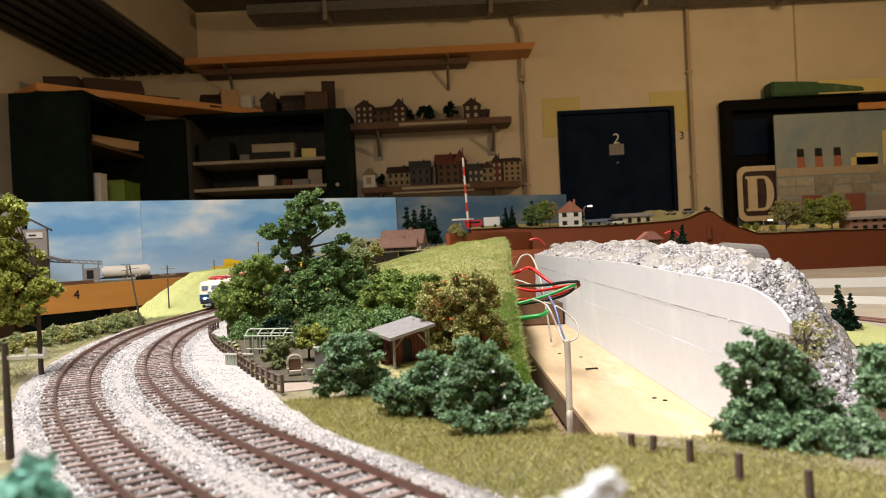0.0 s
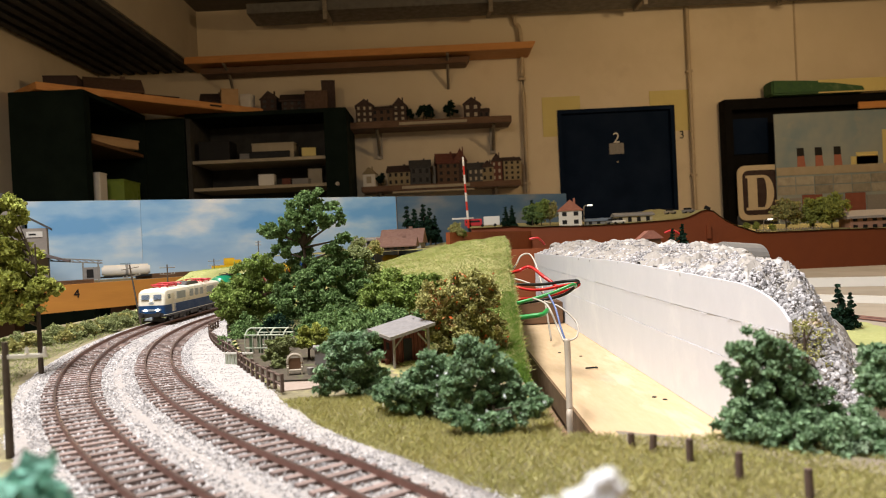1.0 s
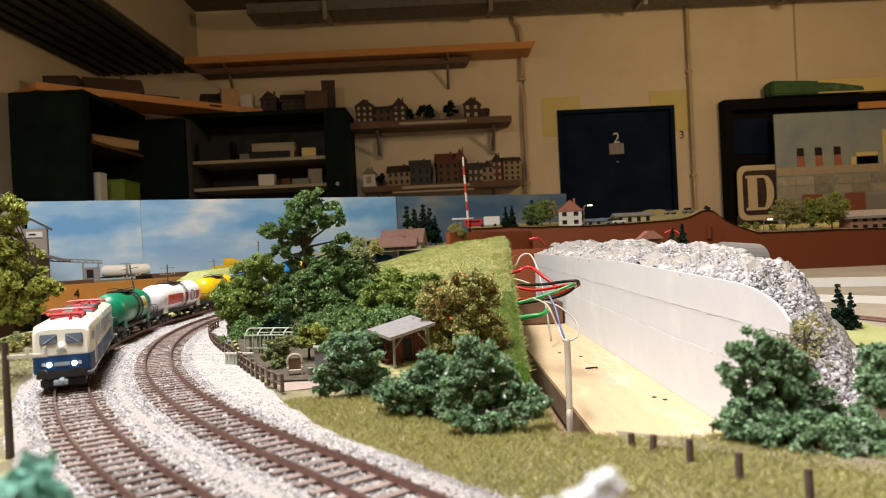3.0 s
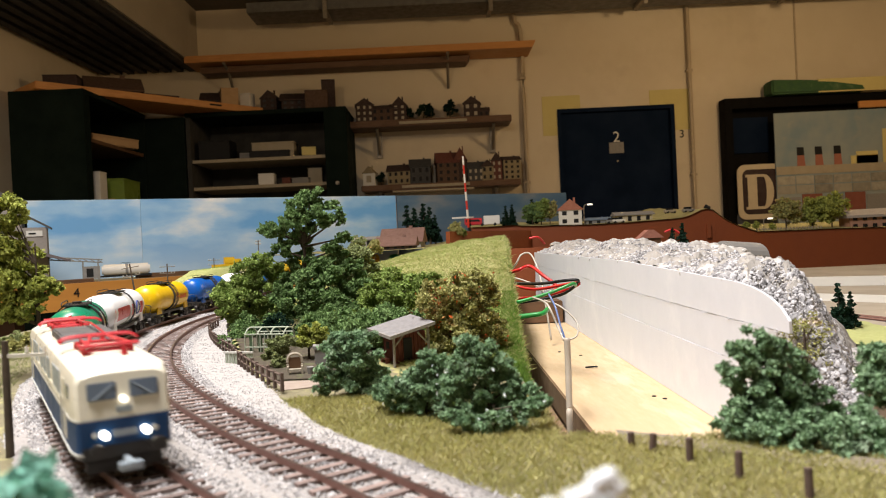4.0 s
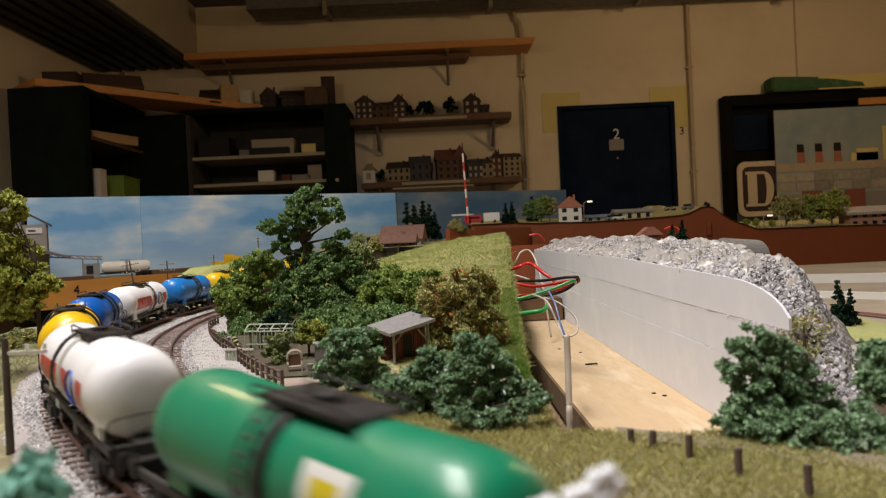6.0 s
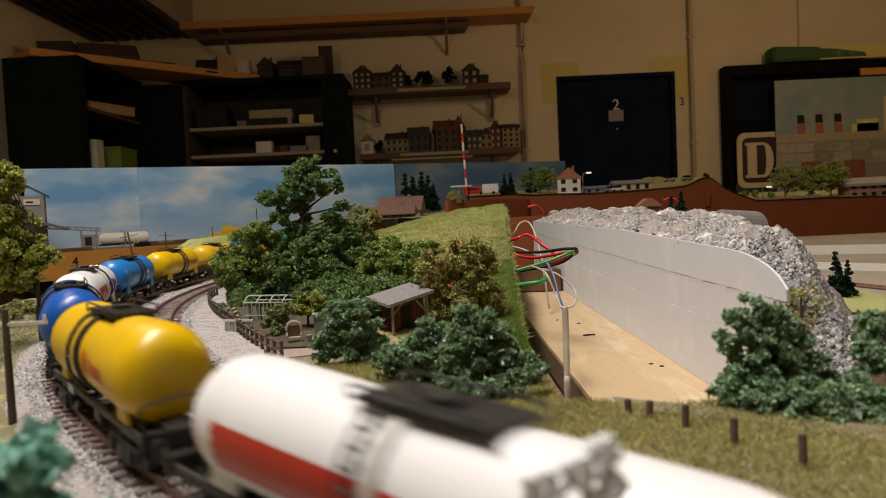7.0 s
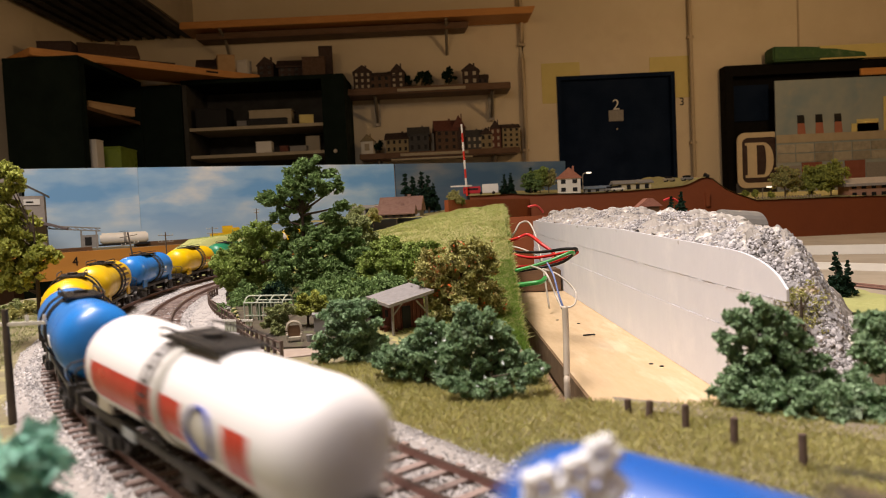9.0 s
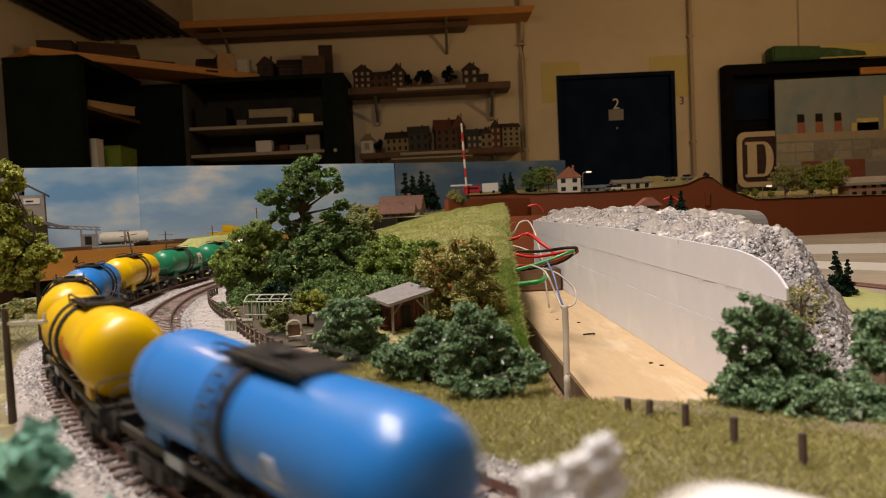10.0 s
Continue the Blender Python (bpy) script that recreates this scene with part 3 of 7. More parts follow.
def random_blobs(seed, n, w, z0, z1, r0, r1, sq=0.85):
    rng = random.Random(seed)
    out = []
    for k in range(n):
        f = (k + 0.5) / n
        a = rng.uniform(0, 6.28)
        d = w * rng.uniform(0.35, 1.0) * (1 - 0.6 * f)
        out.append((d * math.cos(a), d * math.sin(a), z0 + (z1 - z0) * f, rng.uniform(r0, r1) * (1 - 0.35 * f), sq))
    return out


def fir(x, y, z, h, seed, label="dark green model fir tree"):
    t = thing("fir_tree", label, "tree", pose(x, y, z), "fir trees")
    part("trunk", rod(bm_new(), (0, 0, 0), (0, 0, h), h * 0.03, h * 0.005), LEAF["bark"], t)
    rng = np.random.default_rng(seed)
    bl = []
    for k in range(9):
        f = k / 8
        for j in range(6 - int(4 * f)):
            a = rng.uniform(0, 6.28)
            d = h * 0.2 * (1 - f) * rng.uniform(0.4, 1.1)
            bl.append((d * math.cos(a), d * math.sin(a), h * (0.14 + 0.83 * f), h * (0.085 - 0.05 * f), 0.7))
    leaves("needles", bl, 1100, h * 0.05, LEAF["fir"], t, seed)
    return t


def grass(name, label, spots, count, length, leaf, seed, tilt=0.45):
    """Static grass: spots(rng) gives a root (x, y, z) or None."""
    rng = np.random.default_rng(seed)
    V, F = [], []
    n = 0
    while n < count:
        p = spots(rng)
        if p is None:
            continue
        a = rng.uniform(0, 6.283)
        l = length * rng.uniform(0.5, 1.25)
        w = 0.0001
        dx, dy = rng.normal(0, tilt * 0.6, 2) * l
        V += [(p[0] - w * math.cos(a), p[1] - w * math.sin(a), p[2] - 0.0004), (p[0] + w * math.cos(a), p[1] + w * math.sin(a), p[2] - 0.0004),
              (p[0] + dx * 0.5 + w * 0.6 * math.cos(a), p[1] + dy * 0.5 + w * 0.6 * math.sin(a), p[2] + l * 0.6), (p[0] + dx, p[1] + dy, p[2] + l)]
        F += [(4 * n, 4 * n + 1, 4 * n + 2), (4 * n, 4 * n + 2, 4 * n + 3)]
        n += 1
    return tagged(raw(name, V, F, LEAF[leaf]), label, "grass", kind="stuff")


# ---- the train ----
T = dict(
    cream=mat("cream_lacquer", (0.80, 0.76, 0.63), (0.76, 0.72, 0.59), 60.0, 0.32, coat=0.2),
    navy=mat("ocean_blue_lacquer", (0.008, 0.055, 0.165), (0.007, 0.046, 0.14), 60.0, 0.5, coat=0.04, spec=0.3),
    roofgrey=mat("dark_grey_roof", (0.085, 0.08, 0.08), (0.06, 0.057, 0.057), 120.0, 0.65),
    red=mat("red_pantograph_paint", (0.52, 0.02, 0.03), (0.42, 0.015, 0.025), 120.0, 0.4),
    glass=mat("tinted_cab_glass", (0.14, 0.18, 0.23), (0.11, 0.14, 0.19), 30.0, 0.1, coat=0.5),
    # pale blue-grey; on the side windows it paints in their bluish reflection
    louvre=mat("pale_blue_grey_sheen", (0.37, 0.43, 0.47), (0.30, 0.35, 0.39), 200.0, 0.35),
    chassis=mat("black_chassis", (0.014, 0.013, 0.013), (0.03, 0.027, 0.025), 200.0, 0.55),
    wheel=mat("dark_wheel_steel", (0.05, 0.045, 0.042), (0.10, 0.09, 0.08), 200.0, 0.4, 0.6),
    dimlamp=mat("dim_headlamp", (0.9, 0.9, 0.85), (0.9, 0.9, 0.85), 50.0, 0.2, emit=2.2),
    lamp=mat("lit_headlamp", (0.9, 0.9, 0.85), (0.9, 0.9, 0.85), 50.0, 0.2, emit=9.0),
    green=mat("green_tank_lacquer", (0.0, 0.215, 0.105), (0.0, 0.185, 0.09), 50.0, 0.40, coat=0.12),
    white=mat("white_tank_lacquer", (0.87, 0.87, 0.88), (0.83, 0.83, 0.84), 50.0, 0.40, coat=0.12),
    bandred=mat("red_band_paint", (0.60, 0.035, 0.02), (0.52, 0.03, 0.018), 60.0, 0.35),
    yellow=mat("yellow_tank_lacquer", (0.80, 0.50, 0.010), (0.74, 0.46, 0.008), 50.0, 0.40, coat=0.12),
    lemon=mat("lemon_tank_lacquer", (0.78, 0.50, 0.02), (0.72, 0.45, 0.018), 50.0, 0.40, coat=0.12),
    blue=mat("royal_blue_tank_lacquer", (0.0, 0.105, 0.46), (0.0, 0.092, 0.40), 50.0, 0.40, coat=0.12),
    sky=mat("light_blue_tank_lacquer", (0.004, 0.20, 0.62), (0.003, 0.18, 0.56), 50.0, 0.40, coat=0.12),
    brown=mat("brown_band_paint", (0.10, 0.04, 0.02), (0.08, 0.03, 0.015), 60.0, 0.45),
    orange=mat("orange_lettering", (0.70, 0.12, 0.01), (0.65, 0.10, 0.01), 60.0, 0.4),
    mark=mat("pale_marking", (0.70, 0.70, 0.66), (0.62, 0.62, 0.58), 60.0, 0.45),
    markyellow=mat("yellow_marking", (0.62, 0.50, 0.02), (0.55, 0.44, 0.02), 60.0, 0.45),
    markblue=mat("blue_marking", (0.01, 0.05, 0.35), (0.01, 0.04, 0.30), 60.0, 0.45),
)


def ring_section(x, hw, z0, z1, zr, n=7):
    """A car body's outline across the line at x: upright sides from z0 to z1, an arched roof up to zr."""
    pts = [(x, -hw, z0), (x, hw, z0), (x, hw, z1)]
    for k in range(1, n):
        a = math.pi * k / n
        c, s = math.cos(a), math.sin(a)
        pts.append((x, hw * math.copysign(abs(c) ** 0.55, c), z1 + (zr - z1) * abs(s) ** 0.75))
    pts.append((x, -hw, z1))
    return pts


def bogie(parent, x, base, radius, frame_mat):
    bm = bm_new()
    for y in (-0.0128, 0.0128):
        box(bm, 0, y, 0.0035, base + 0.011, 0.0018, 0.0042)
        box(bm, 0, y * 1.05, 0.002, 0.009, 0.0024, 0.0045)
        for k in (-1, 1):
            box(bm, k * base / 2, y * 1.08, 0.0028, 0.0045, 0.0026, 0.005)
    box(bm, 0, 0, 0.006, 0.008, 0.024, 0.004)
    b = part("bogie", bm, frame_mat, parent, bevel=0.0003)
    b.matrix_basis = pose(x, 0, 0)
    for k in (-1, 1):
        bm = bm_new()
        rod(bm, (k * base / 2, -0.011, radius), (k * base / 2, 0.011, radius), 0.001, n=8)
        for y in (-0.0094, 0.0094):
            rod(bm, (k * base / 2, y - 0.0013, radius), (k * base / 2, y + 0.0013, radius), radius, n=20)
            rod(bm, (k * base / 2, y * 0.85 - 0.0004, radius), (k * base / 2, y * 0.85 + 0.0004, radius), radius + 0.0006, n=20)
        part("wheelset", bm, T["wheel"], b)
    return b


def buffers(parent, xs, z=0.0121):
    for x in xs:
        d = math.copysign(1, x)
        for y in (-0.0101, 0.0101):
            bm = rod(bm_new(), (x, y, z), (x + d * 0.0045, y, z), 0.0013, n=10)
            rod(bm, (x + d * 0.0045, y, z), (x + d * 0.0055, y, z), 0.0026, n=14)
            part("buffer", bm, T["chassis"], parent)


def pantograph(parent, x, flip):
    """A lowered red current collector: base frame on insulators, folded arms, two contact strips."""
    bm = bm_new()
    for y in (-0.0085, 0.0085):
        rod(bm, (-0.013, y, 0.0), (0.013, y, 0.0), 0.0008)
    for k in (-0.013, 0.0, 0.013):
        rod(bm, (k, -0.0085, 0), (k, 0.0085, 0), 0.0008)
    for sx in (-1, 1):
        for sy in (-1, 1):
            rod(bm, (sx * 0.011, sy * 0.0085, -0.0026), (sx * 0.011, sy * 0.0085, 0.0004), 0.0011)
    p = part("pantograph", bm, T["red"], parent, "lowered red pantograph")
    p.matrix_basis = pose(x, 0, 0.0448)
    for y in (-0.0085, 0.0085):
        bm = rod(bm_new(), (-0.013 * flip, y * 0.75, 0.0012), (0.013 * flip, y * 0.9, 0.0022), 0.0007)
        rod(bm, (0.013 * flip, y * 0.9, 0.0022), (-0.010 * flip, y * 0.35, 0.0030), 0.0007)
        part("arm", bm, T["red"], p)
    part("shaft", rod(bm_new(), (0.013 * flip, -0.011, 0.0018), (0.013 * flip, 0.011, 0.0018), 0.0009), T["red"], p)
    for k in (-0.0112, -0.0084):
        part("contact_strip", tube(bm_new(), [(k * flip, -0.0155, 0.0012), (k * flip, -0.012, 0.0031), (k * flip, 0, 0.0034), (k * flip, 0.012, 0.0031), (k * flip, 0.0155, 0.0012)], 0.0008, 6), T["red"], p)


def locomotive():
    t = thing("electric_locomotive", "cream and ocean blue model electric locomotive with lit headlamps", "locomotive")
    H = 0.0865
    st = [(-H, 0.0148), (-H + 0.0012, 0.0160), (-H + 0.006, 0.0172), (H - 0.006, 0.0172), (H - 0.0012, 0.0160), (H, 0.0148)]
    ends = {-H: (0.0355, 0.0388), H: (0.0355, 0.0388), -H + 0.0012: (0.0362, 0.0405), H - 0.0012: (0.0362, 0.0405), -H + 0.006: (0.0372, 0.0432), H - 0.006: (0.0372, 0.0432)}
    slope = lambda x, z: x - math.copysign(1, x) * max(0.0, (z - 0.026)) * 0.16 if abs(x) > H - 0.0065 else x
    lower = [[(x, -hw, 0.0105), (x, hw, 0.0105), (x, hw, 0.0222), (x, -hw, 0.0222)] for x, hw in st]
    part("lower_body", loft(bm_new(), lower), T["navy"], t, "ocean blue lower body", smooth=True, angle=30)
    part("stripe", loft(bm_new(), [[(x, -hw - 0.0002, 0.0222), (x, hw + 0.0002, 0.0222), (x, hw + 0.0002, 0.0230), (x, -hw - 0.0002, 0.0230)] for x, hw in st]), T["mark"], t, "pale waist stripe")
    upper = [[(slope(v[0], v[2]), v[1], v[2]) for v in ring_section(x, hw, 0.0230, *ends[x])] for x, hw in st]
    part("upper_body", loft(bm_new(), upper), T["cream"], t, "cream upper body and roof", smooth=True, angle=30)
    part("apron", loft(bm_new(), [[(x * 0.97, -hw + 0.001, 0.0075), (x * 0.97, hw - 0.001, 0.0075), (x, hw - 0.0004, 0.0105), (x, -hw + 0.0004, 0.0105)] for x, hw in st]), T["chassis"], t)
    part("sill", loft(bm_new(), [[(x * 1.002, -hw - 0.0004, 0.0098), (x * 1.002, hw + 0.0004, 0.0098), (x * 1.002, hw + 0.0004, 0.0107), (x * 1.002, -hw - 0.0004, 0.0107)] for x, hw in st]), T["mark"], t, "pale sill line")
    for e in (-1, 1):
        for y in (-0.0072, 0.0072):
            m = pose(e * (H - 0.0009), y, 0.0326, 0, -e * 9.2, 0)
            part("cab_window", box(bm_new(), 0, 0, -0.0033, 0.0012, 0.0098, 0.0064, 0, m), T["glass"], t, bevel=0.0004)
            part("wiper", rod(bm_new(), m @ Vector((e * 0.0008, -0.004 * (1 if y > 0 else -1), 0.0022)), m @ Vector((e * 0.0008, 0.003 * (1 if y > 0 else -1), -0.003)), 0.00016), T["louvre"], t)
            part("cab_side_window", box(bm_new(), e * 0.0765, math.copysign(0.0171, y), 0.0296, 0.0062, 0.0009, 0.0058), T["glass"], t, bevel=0.0003)
            part("cab_door", box(bm_new(), e * 0.0675, math.copysign(0.01722, y), 0.0125, 0.0062, 0.0003, 0.0235), T["cream"], t)
            part("handrail", rod(bm_new(), (e * 0.0635, math.copysign(0.0179, y), 0.013), (e * 0.0635, math.copysign(0.0179, y), 0.029), 0.0003), T["mark"], t)
            part("headlight", rod(bm_new(), (e * (H - 0.0004), y * 0.98, 0.0165), (e * (H + 0.0009), y * 0.98, 0.0165), 0.0015, n=14), T["lamp"] if e > 0 else T["mark"], t, "lit round headlamp" if e > 0 else "")
            part("tail_lamp", rod(bm_new(), (e * (H - 0.0004), y * 1.42, 0.0168), (e * (H + 0.0005), y * 1.42, 0.0168), 0.0011, n=12), T["mark"], t)
        part("top_lamp", rod(bm_new(), (e * (H - 0.001), 0, 0.0290), (e * (H + 0.0003), 0, 0.0290), 0.0013, n=14), T["dimlamp"] if e > 0 else T["mark"], t)
        part("number_plate", box(bm_new(), e * (H + 0.0001), 0, 0.0242, 0.0005, 0.0052, 0.0022), T["louvre"], t, "plain grey plate")
        part("front_vent", box(bm_new(), e * (H + 0.0001), 0, 0.0154, 0.0006, 0.0085, 0.0024), T["louvre"], t)
        part("buffer_beam", box(bm_new(), e * (H - 0.001), 0, 0.0075, 0.003, 0.029, 0.005), T["chassis"], t, bevel=0.0004)
        part("coupling", box(box(bm_new(), e * (H + 0.004), 0, 0.0055, 0.010, 0.0025, 0.0025), e * (H + 0.0065), 0, 0.0045, 0.0028, 0.008, 0.003), T["louvre"], t, bevel=0.0004)
        part("snow_plough", box(bm_new(), e * (H - 0.004), 0, 0.0015, 0.0025, 0.026, 0.005), T["chassis"], t, bevel=0.0005)
        pantograph(t, e * 0.051, e)
        bogie(t, e * 0.042, 0.037, 0.0068, T["chassis"])
    for s in (-1, 1):
        # row of side windows, their reflection put into the pale colour
        for x, w in ((-0.045, 0.022), (0.045, 0.022), (-0.0155, 0.0095), (0.0, 0.0095), (0.0155, 0.0095)):
            v = part("vent_grille", box(bm_new(), x, s * 0.0171, 0.0272, w * 1.08, 0.0008, 0.0098), T["louvre"], t, bevel=0.0002)
        for z in (0.0252, 0.0268):
            part("bead", box(bm_new(), 0, s * 0.0173, z, 0.126, 0.0006, 0.0006), T["cream"], t)
    part("roof_box", prism(bm_new(), [(-0.021, 0), (0.021, 0), (0.016, 0.0042), (-0.016, 0.0042)], 0.0235, pose(0, -0.01175, 0.0424)), T["roofgrey"], t, "dark grey roof equipment box", bevel=0.0006)
    for x in (-0.029, 0.029, 0.072, -0.072):
        part("roof_insulator", rod(bm_new(), (x, 0.004, 0.0425), (x, 0.004, 0.0475), 0.0013, 0.0008, 10), T["red"], t)
    part("roof_cable", tube(bm_new(), [(-0.06, 0.004, 0.0475), (-0.029, 0.004, 0.048), (0, 0.004, 0.0492), (0.029, 0.004, 0.048), (0.06, 0.004, 0.0475)], 0.0005, 6), T["red"], t)
    part("underframe_tank", box(bm_new(), 0, 0, 0.003, 0.026, 0.027, 0.008), T["chassis"], t, bevel=0.0008)
    buffers(t, (-H, H))
    t.scale = (1.172, 0.87, 0.84)
    return t


def tank_wagon(label, shell, marks, H=0.058):
    """A four-axle tank wagon whose shell falls slightly to the middle. marks: which lettering panels and bands it wears."""
    t = thing("tank_wagon", label, "railway wagon", None, "tank wagons of the train")
    R, ZC, K = 0.0171, 0.0287, (H + 0.0183) / 0.0763      # K: length of the frame against the short kind
    prof = [(-H, 0.004), (-H + 0.0006, 0.0088), (-H + 0.0025, 0.0130), (-H + 0.0055, 0.0155), (-H + 0.0095, 0.0167), (-H + 0.014, R), (-0.03, R * 0.985), (-0.0035, R * 0.94), (0.0035, R * 0.94),
            (0.03, R * 0.985), (H - 0.014, R), (H - 0.0095, 0.0167), (H - 0.0055, 0.0155), (H - 0.0025, 0.0130), (H - 0.0006, 0.0088), (H, 0.004)]
    n = 32
    ring = lambda x, r: [(x, r * math.cos(2 * math.pi * k / n), ZC + r * math.sin(2 * math.pi * k / n)) for k in range(n)]
    part("tank", loft(bm_new(), [ring(x, r) for x, r in prof]), T[shell], t, smooth=True, angle=50)
    for x in (0.0145 - H, H - 0.0145):        # weld seams
        part("weld_seam", loft(bm_new(), [ring(x - 0.0004, R + 0.0001), ring(x + 0.0004, R + 0.0001)]), T[shell], t, smooth=True)
    def wrap(name, x0, x1, a0, a1, lift, material, lab="", turned=True):
        """A painted panel lying on the shell, from angle a0 to a1 (degrees up from level); the other side wears it turned about, reading the same way."""
        for side in (-1, 1):
            flip = -1 if turned and side > 0 else 1
            vs, fs = [], []
            nx, na = 8, 8
            for i in range(nx + 1):
                x = flip * (x0 + (x1 - x0) * i / nx)
                r = float(np.interp(x, [p[0] for p in prof], [p[1] for p in prof])) + lift
                for j in range(na + 1):
                    a = radians(a0 + (a1 - a0) * j / na)
                    vs.append((x, side * r * math.cos(a), ZC + r * math.sin(a)))
            for i in range(nx):
                for j in range(na):
                    q = i * (na + 1) + j
                    fs.append((q, q + 1, q + na + 2, q + na + 1) if side * flip < 0 else (q, q + na + 1, q + na + 2, q + 1))
            o = raw(name, vs, fs, material, t, True)
            if lab:
                o["label"] = lab
    for kind in marks:
        if kind == "red_band":
            wrap("red_band", -0.060, 0.0155, -27, 14, 0.00012, T["bandred"], "wide red band")
            wrap("red_band", 0.0395, 0.0515, -27, 14, 0.00012, T["bandred"], "wide red band")
            wrap("emblem", 0.0195, 0.0355, -24, 15, 0.00014, T["mark"])
            for side in (-1, 1):
                bm = bm_new()
                vs = [(-side * 0.0275 + 0.0066 * math.cos(a), side * (R * math.cos(0.4 * math.sin(a) - 0.06) + 0.0002), ZC - 0.001 + 0.0066 * math.sin(a)) for a in [math.pi * 2 * k / 24 for k in range(25)]]
                tube(bm, vs, 0.0005, 6)
                part("emblem_ring", bm, T["markblue"], t, "blue ring emblem")
        if kind == "square":
            wrap("emblem_panel", 0.014, 0.030, -12, 36, 0.00012, T["mark"], "pale square emblem panel")
            wrap("emblem", 0.0175, 0.0265, -2, 26, 0.00022, T["markyellow"])
        if kind == "blue_square":
            wrap("emblem_panel", 0.027, 0.040, -20, 22, 0.00012, T["mark"], "white square emblem panel")
            wrap("emblem", 0.031, 0.036, -10, 12, 0.00022, T["markblue"])
        if kind == "lettering":
            wrap("emblem", 0.008, 0.0145, -14, 16, 0.00012, T["orange"])
            for k in range(5):
                wrap("lettering_bar", 0.0185 + k * 0.0042, 0.0215 + k * 0.0042, -12, 6 if k else 10, 0.00012, T["orange"])
        if kind == "brown_band":
            wrap("brown_band", -0.036, -0.008, -60, 89, 0.00012, T["brown"], "broad dark brown band", False)
        if kind == "triangle":
            wrap("emblem", 0.018, 0.026, -22, -18, 0.00012, T["mark"])
            for side in (-1, 1):
                r = R * 0.98
                bm = tube(bm_new(), [(-side * x, side * r * math.cos(radians(a)), ZC + r * math.sin(radians(a))) for x, a in ((0.0185, -14), (0.0215, 3), (0.0245, -14))], 0.00045, 6)
                part("emblem_line", bm, T["mark"], t)
        if kind == "rear_square":
            wrap("emblem_panel", 0.028, 0.042, -18, 30, 0.00012, T["mark"], "white square emblem panel")
            wrap("emblem", 0.033, 0.037, -6, 16, 0.00022, T["green"])
    # strap, ladders and gangway at the middle
    part("strap", loft(bm_new(), [ring(-0.0022, R * 0.962), ring(-0.0016, R + 0.0004), ring(0.0012, R + 0.0004), ring(0.0018, R * 0.962)]), T["chassis"] if shell != "white" else T["mark"], t, smooth=True)
    part("walkway", box(bm_new(), 0.004, 0, ZC + R * 0.975, 0.034, 0.0165, 0.0011), T["chassis"], t, "black walkway", bevel=0.0003)
    for k in range(7):
        part("tread", box(bm_new(), -0.0105 + k * 0.0047, 0, ZC + R * 0.975 + 0.0011, 0.0022, 0.0158, 0.0003), T["wheel"], t)
    for y in (-0.0083, 0.0083):
        bm = tube(bm_new(), [(-0.0135, y, ZC + R * 0.94), (-0.013, y, ZC + R + 0.0026), (0.004, y, ZC + R + 0.0028), (0.021, y, ZC + R + 0.0026), (0.0215, y, ZC + R * 0.94)], 0.0004, 6)
        part("handrail", bm, T["chassis"], t)
    part("dome", rod(bm_new(), (0.004, 0, ZC + R - 0.001), (0.004, 0, ZC + R + 0.0024), 0.0036, 0.0032, 16), T["chassis"], t)
    for side in (-1, 1):
        pts = lambda x: [(x, side * (R + 0.0016) * math.cos(radians(a)), ZC + (R + 0.0016) * math.sin(radians(a))) for a in (70, 45, 15, -15, -45)]
        bm = bm_new()
        for x in (-0.0068, -0.0026):
            tube(bm, pts(x), 0.00045, 6)
        for a in range(-45, 72, 13):
            y, z = side * (R + 0.0016) * math.cos(radians(a)), ZC + (R + 0.0016) * math.sin(radians(a))
            rod(bm, (-0.0068, y, z), (-0.0026, y, z), 0.00045, n=6)
        part("ladder", bm, T["chassis"], t, "thin black ladder")
        part("side_sill", box(bm_new(), 0, side * 0.0125, 0.0105, 0.138 * K, 0.0018, 0.0028), T["chassis"], t, bevel=0.0003)
        for x in (0.014 - H, H - 0.014):
            part("saddle", prism(bm_new(), [(-0.006, 0), (0.006, 0), (0.0045, 0.0085), (-0.0045, 0.0085)], 0.0016, pose(x, side * 0.0128, 0.0115)), T[shell], t)
        part("valve_box", box(bm_new(), 0.012, side * 0.0112, 0.006, 0.009, 0.004, 0.006), T["chassis"], t, bevel=0.0005)
        part("plate", box(bm_new(), -0.03, side * 0.0134, 0.0095, 0.010, 0.0005, 0.0035), T["louvre"], t)
    part("centre_sill", box(bm_new(), 0, 0, 0.010, 0.138 * K, 0.008, 0.004), T["chassis"], t)
    for e in (-1, 1):
        part("headstock", box(bm_new(), e * 0.0695 * K, 0, 0.0098, 0.0025, 0.0285, 0.0055), T["chassis"], t, bevel=0.0003)
        part("end_rail", tube(bm_new(), [(e * 0.0698 * K, -0.0125, 0.015), (e * 0.0698 * K, -0.0125, 0.024), (e * 0.0698 * K, 0.0125, 0.024), (e * 0.0698 * K, 0.0125, 0.015)], 0.0004, 6), T["chassis"], t)
        bogie(t, e * 0.047 * K, 0.0205, 0.0055, T["chassis"])
        part("coupling", box(bm_new(), e * 0.075 * K, 0, 0.0055, 0.0085, 0.0025, 0.0025), T["chassis"], t)
    buffers(t, (-0.0708 * K, 0.0708 * K))
    t.scale = (1.0, 0.875, 0.875)
    return t


TRAIN = []      # (thing, distance of its middle behind the leading buffers, half distance of its pivots)


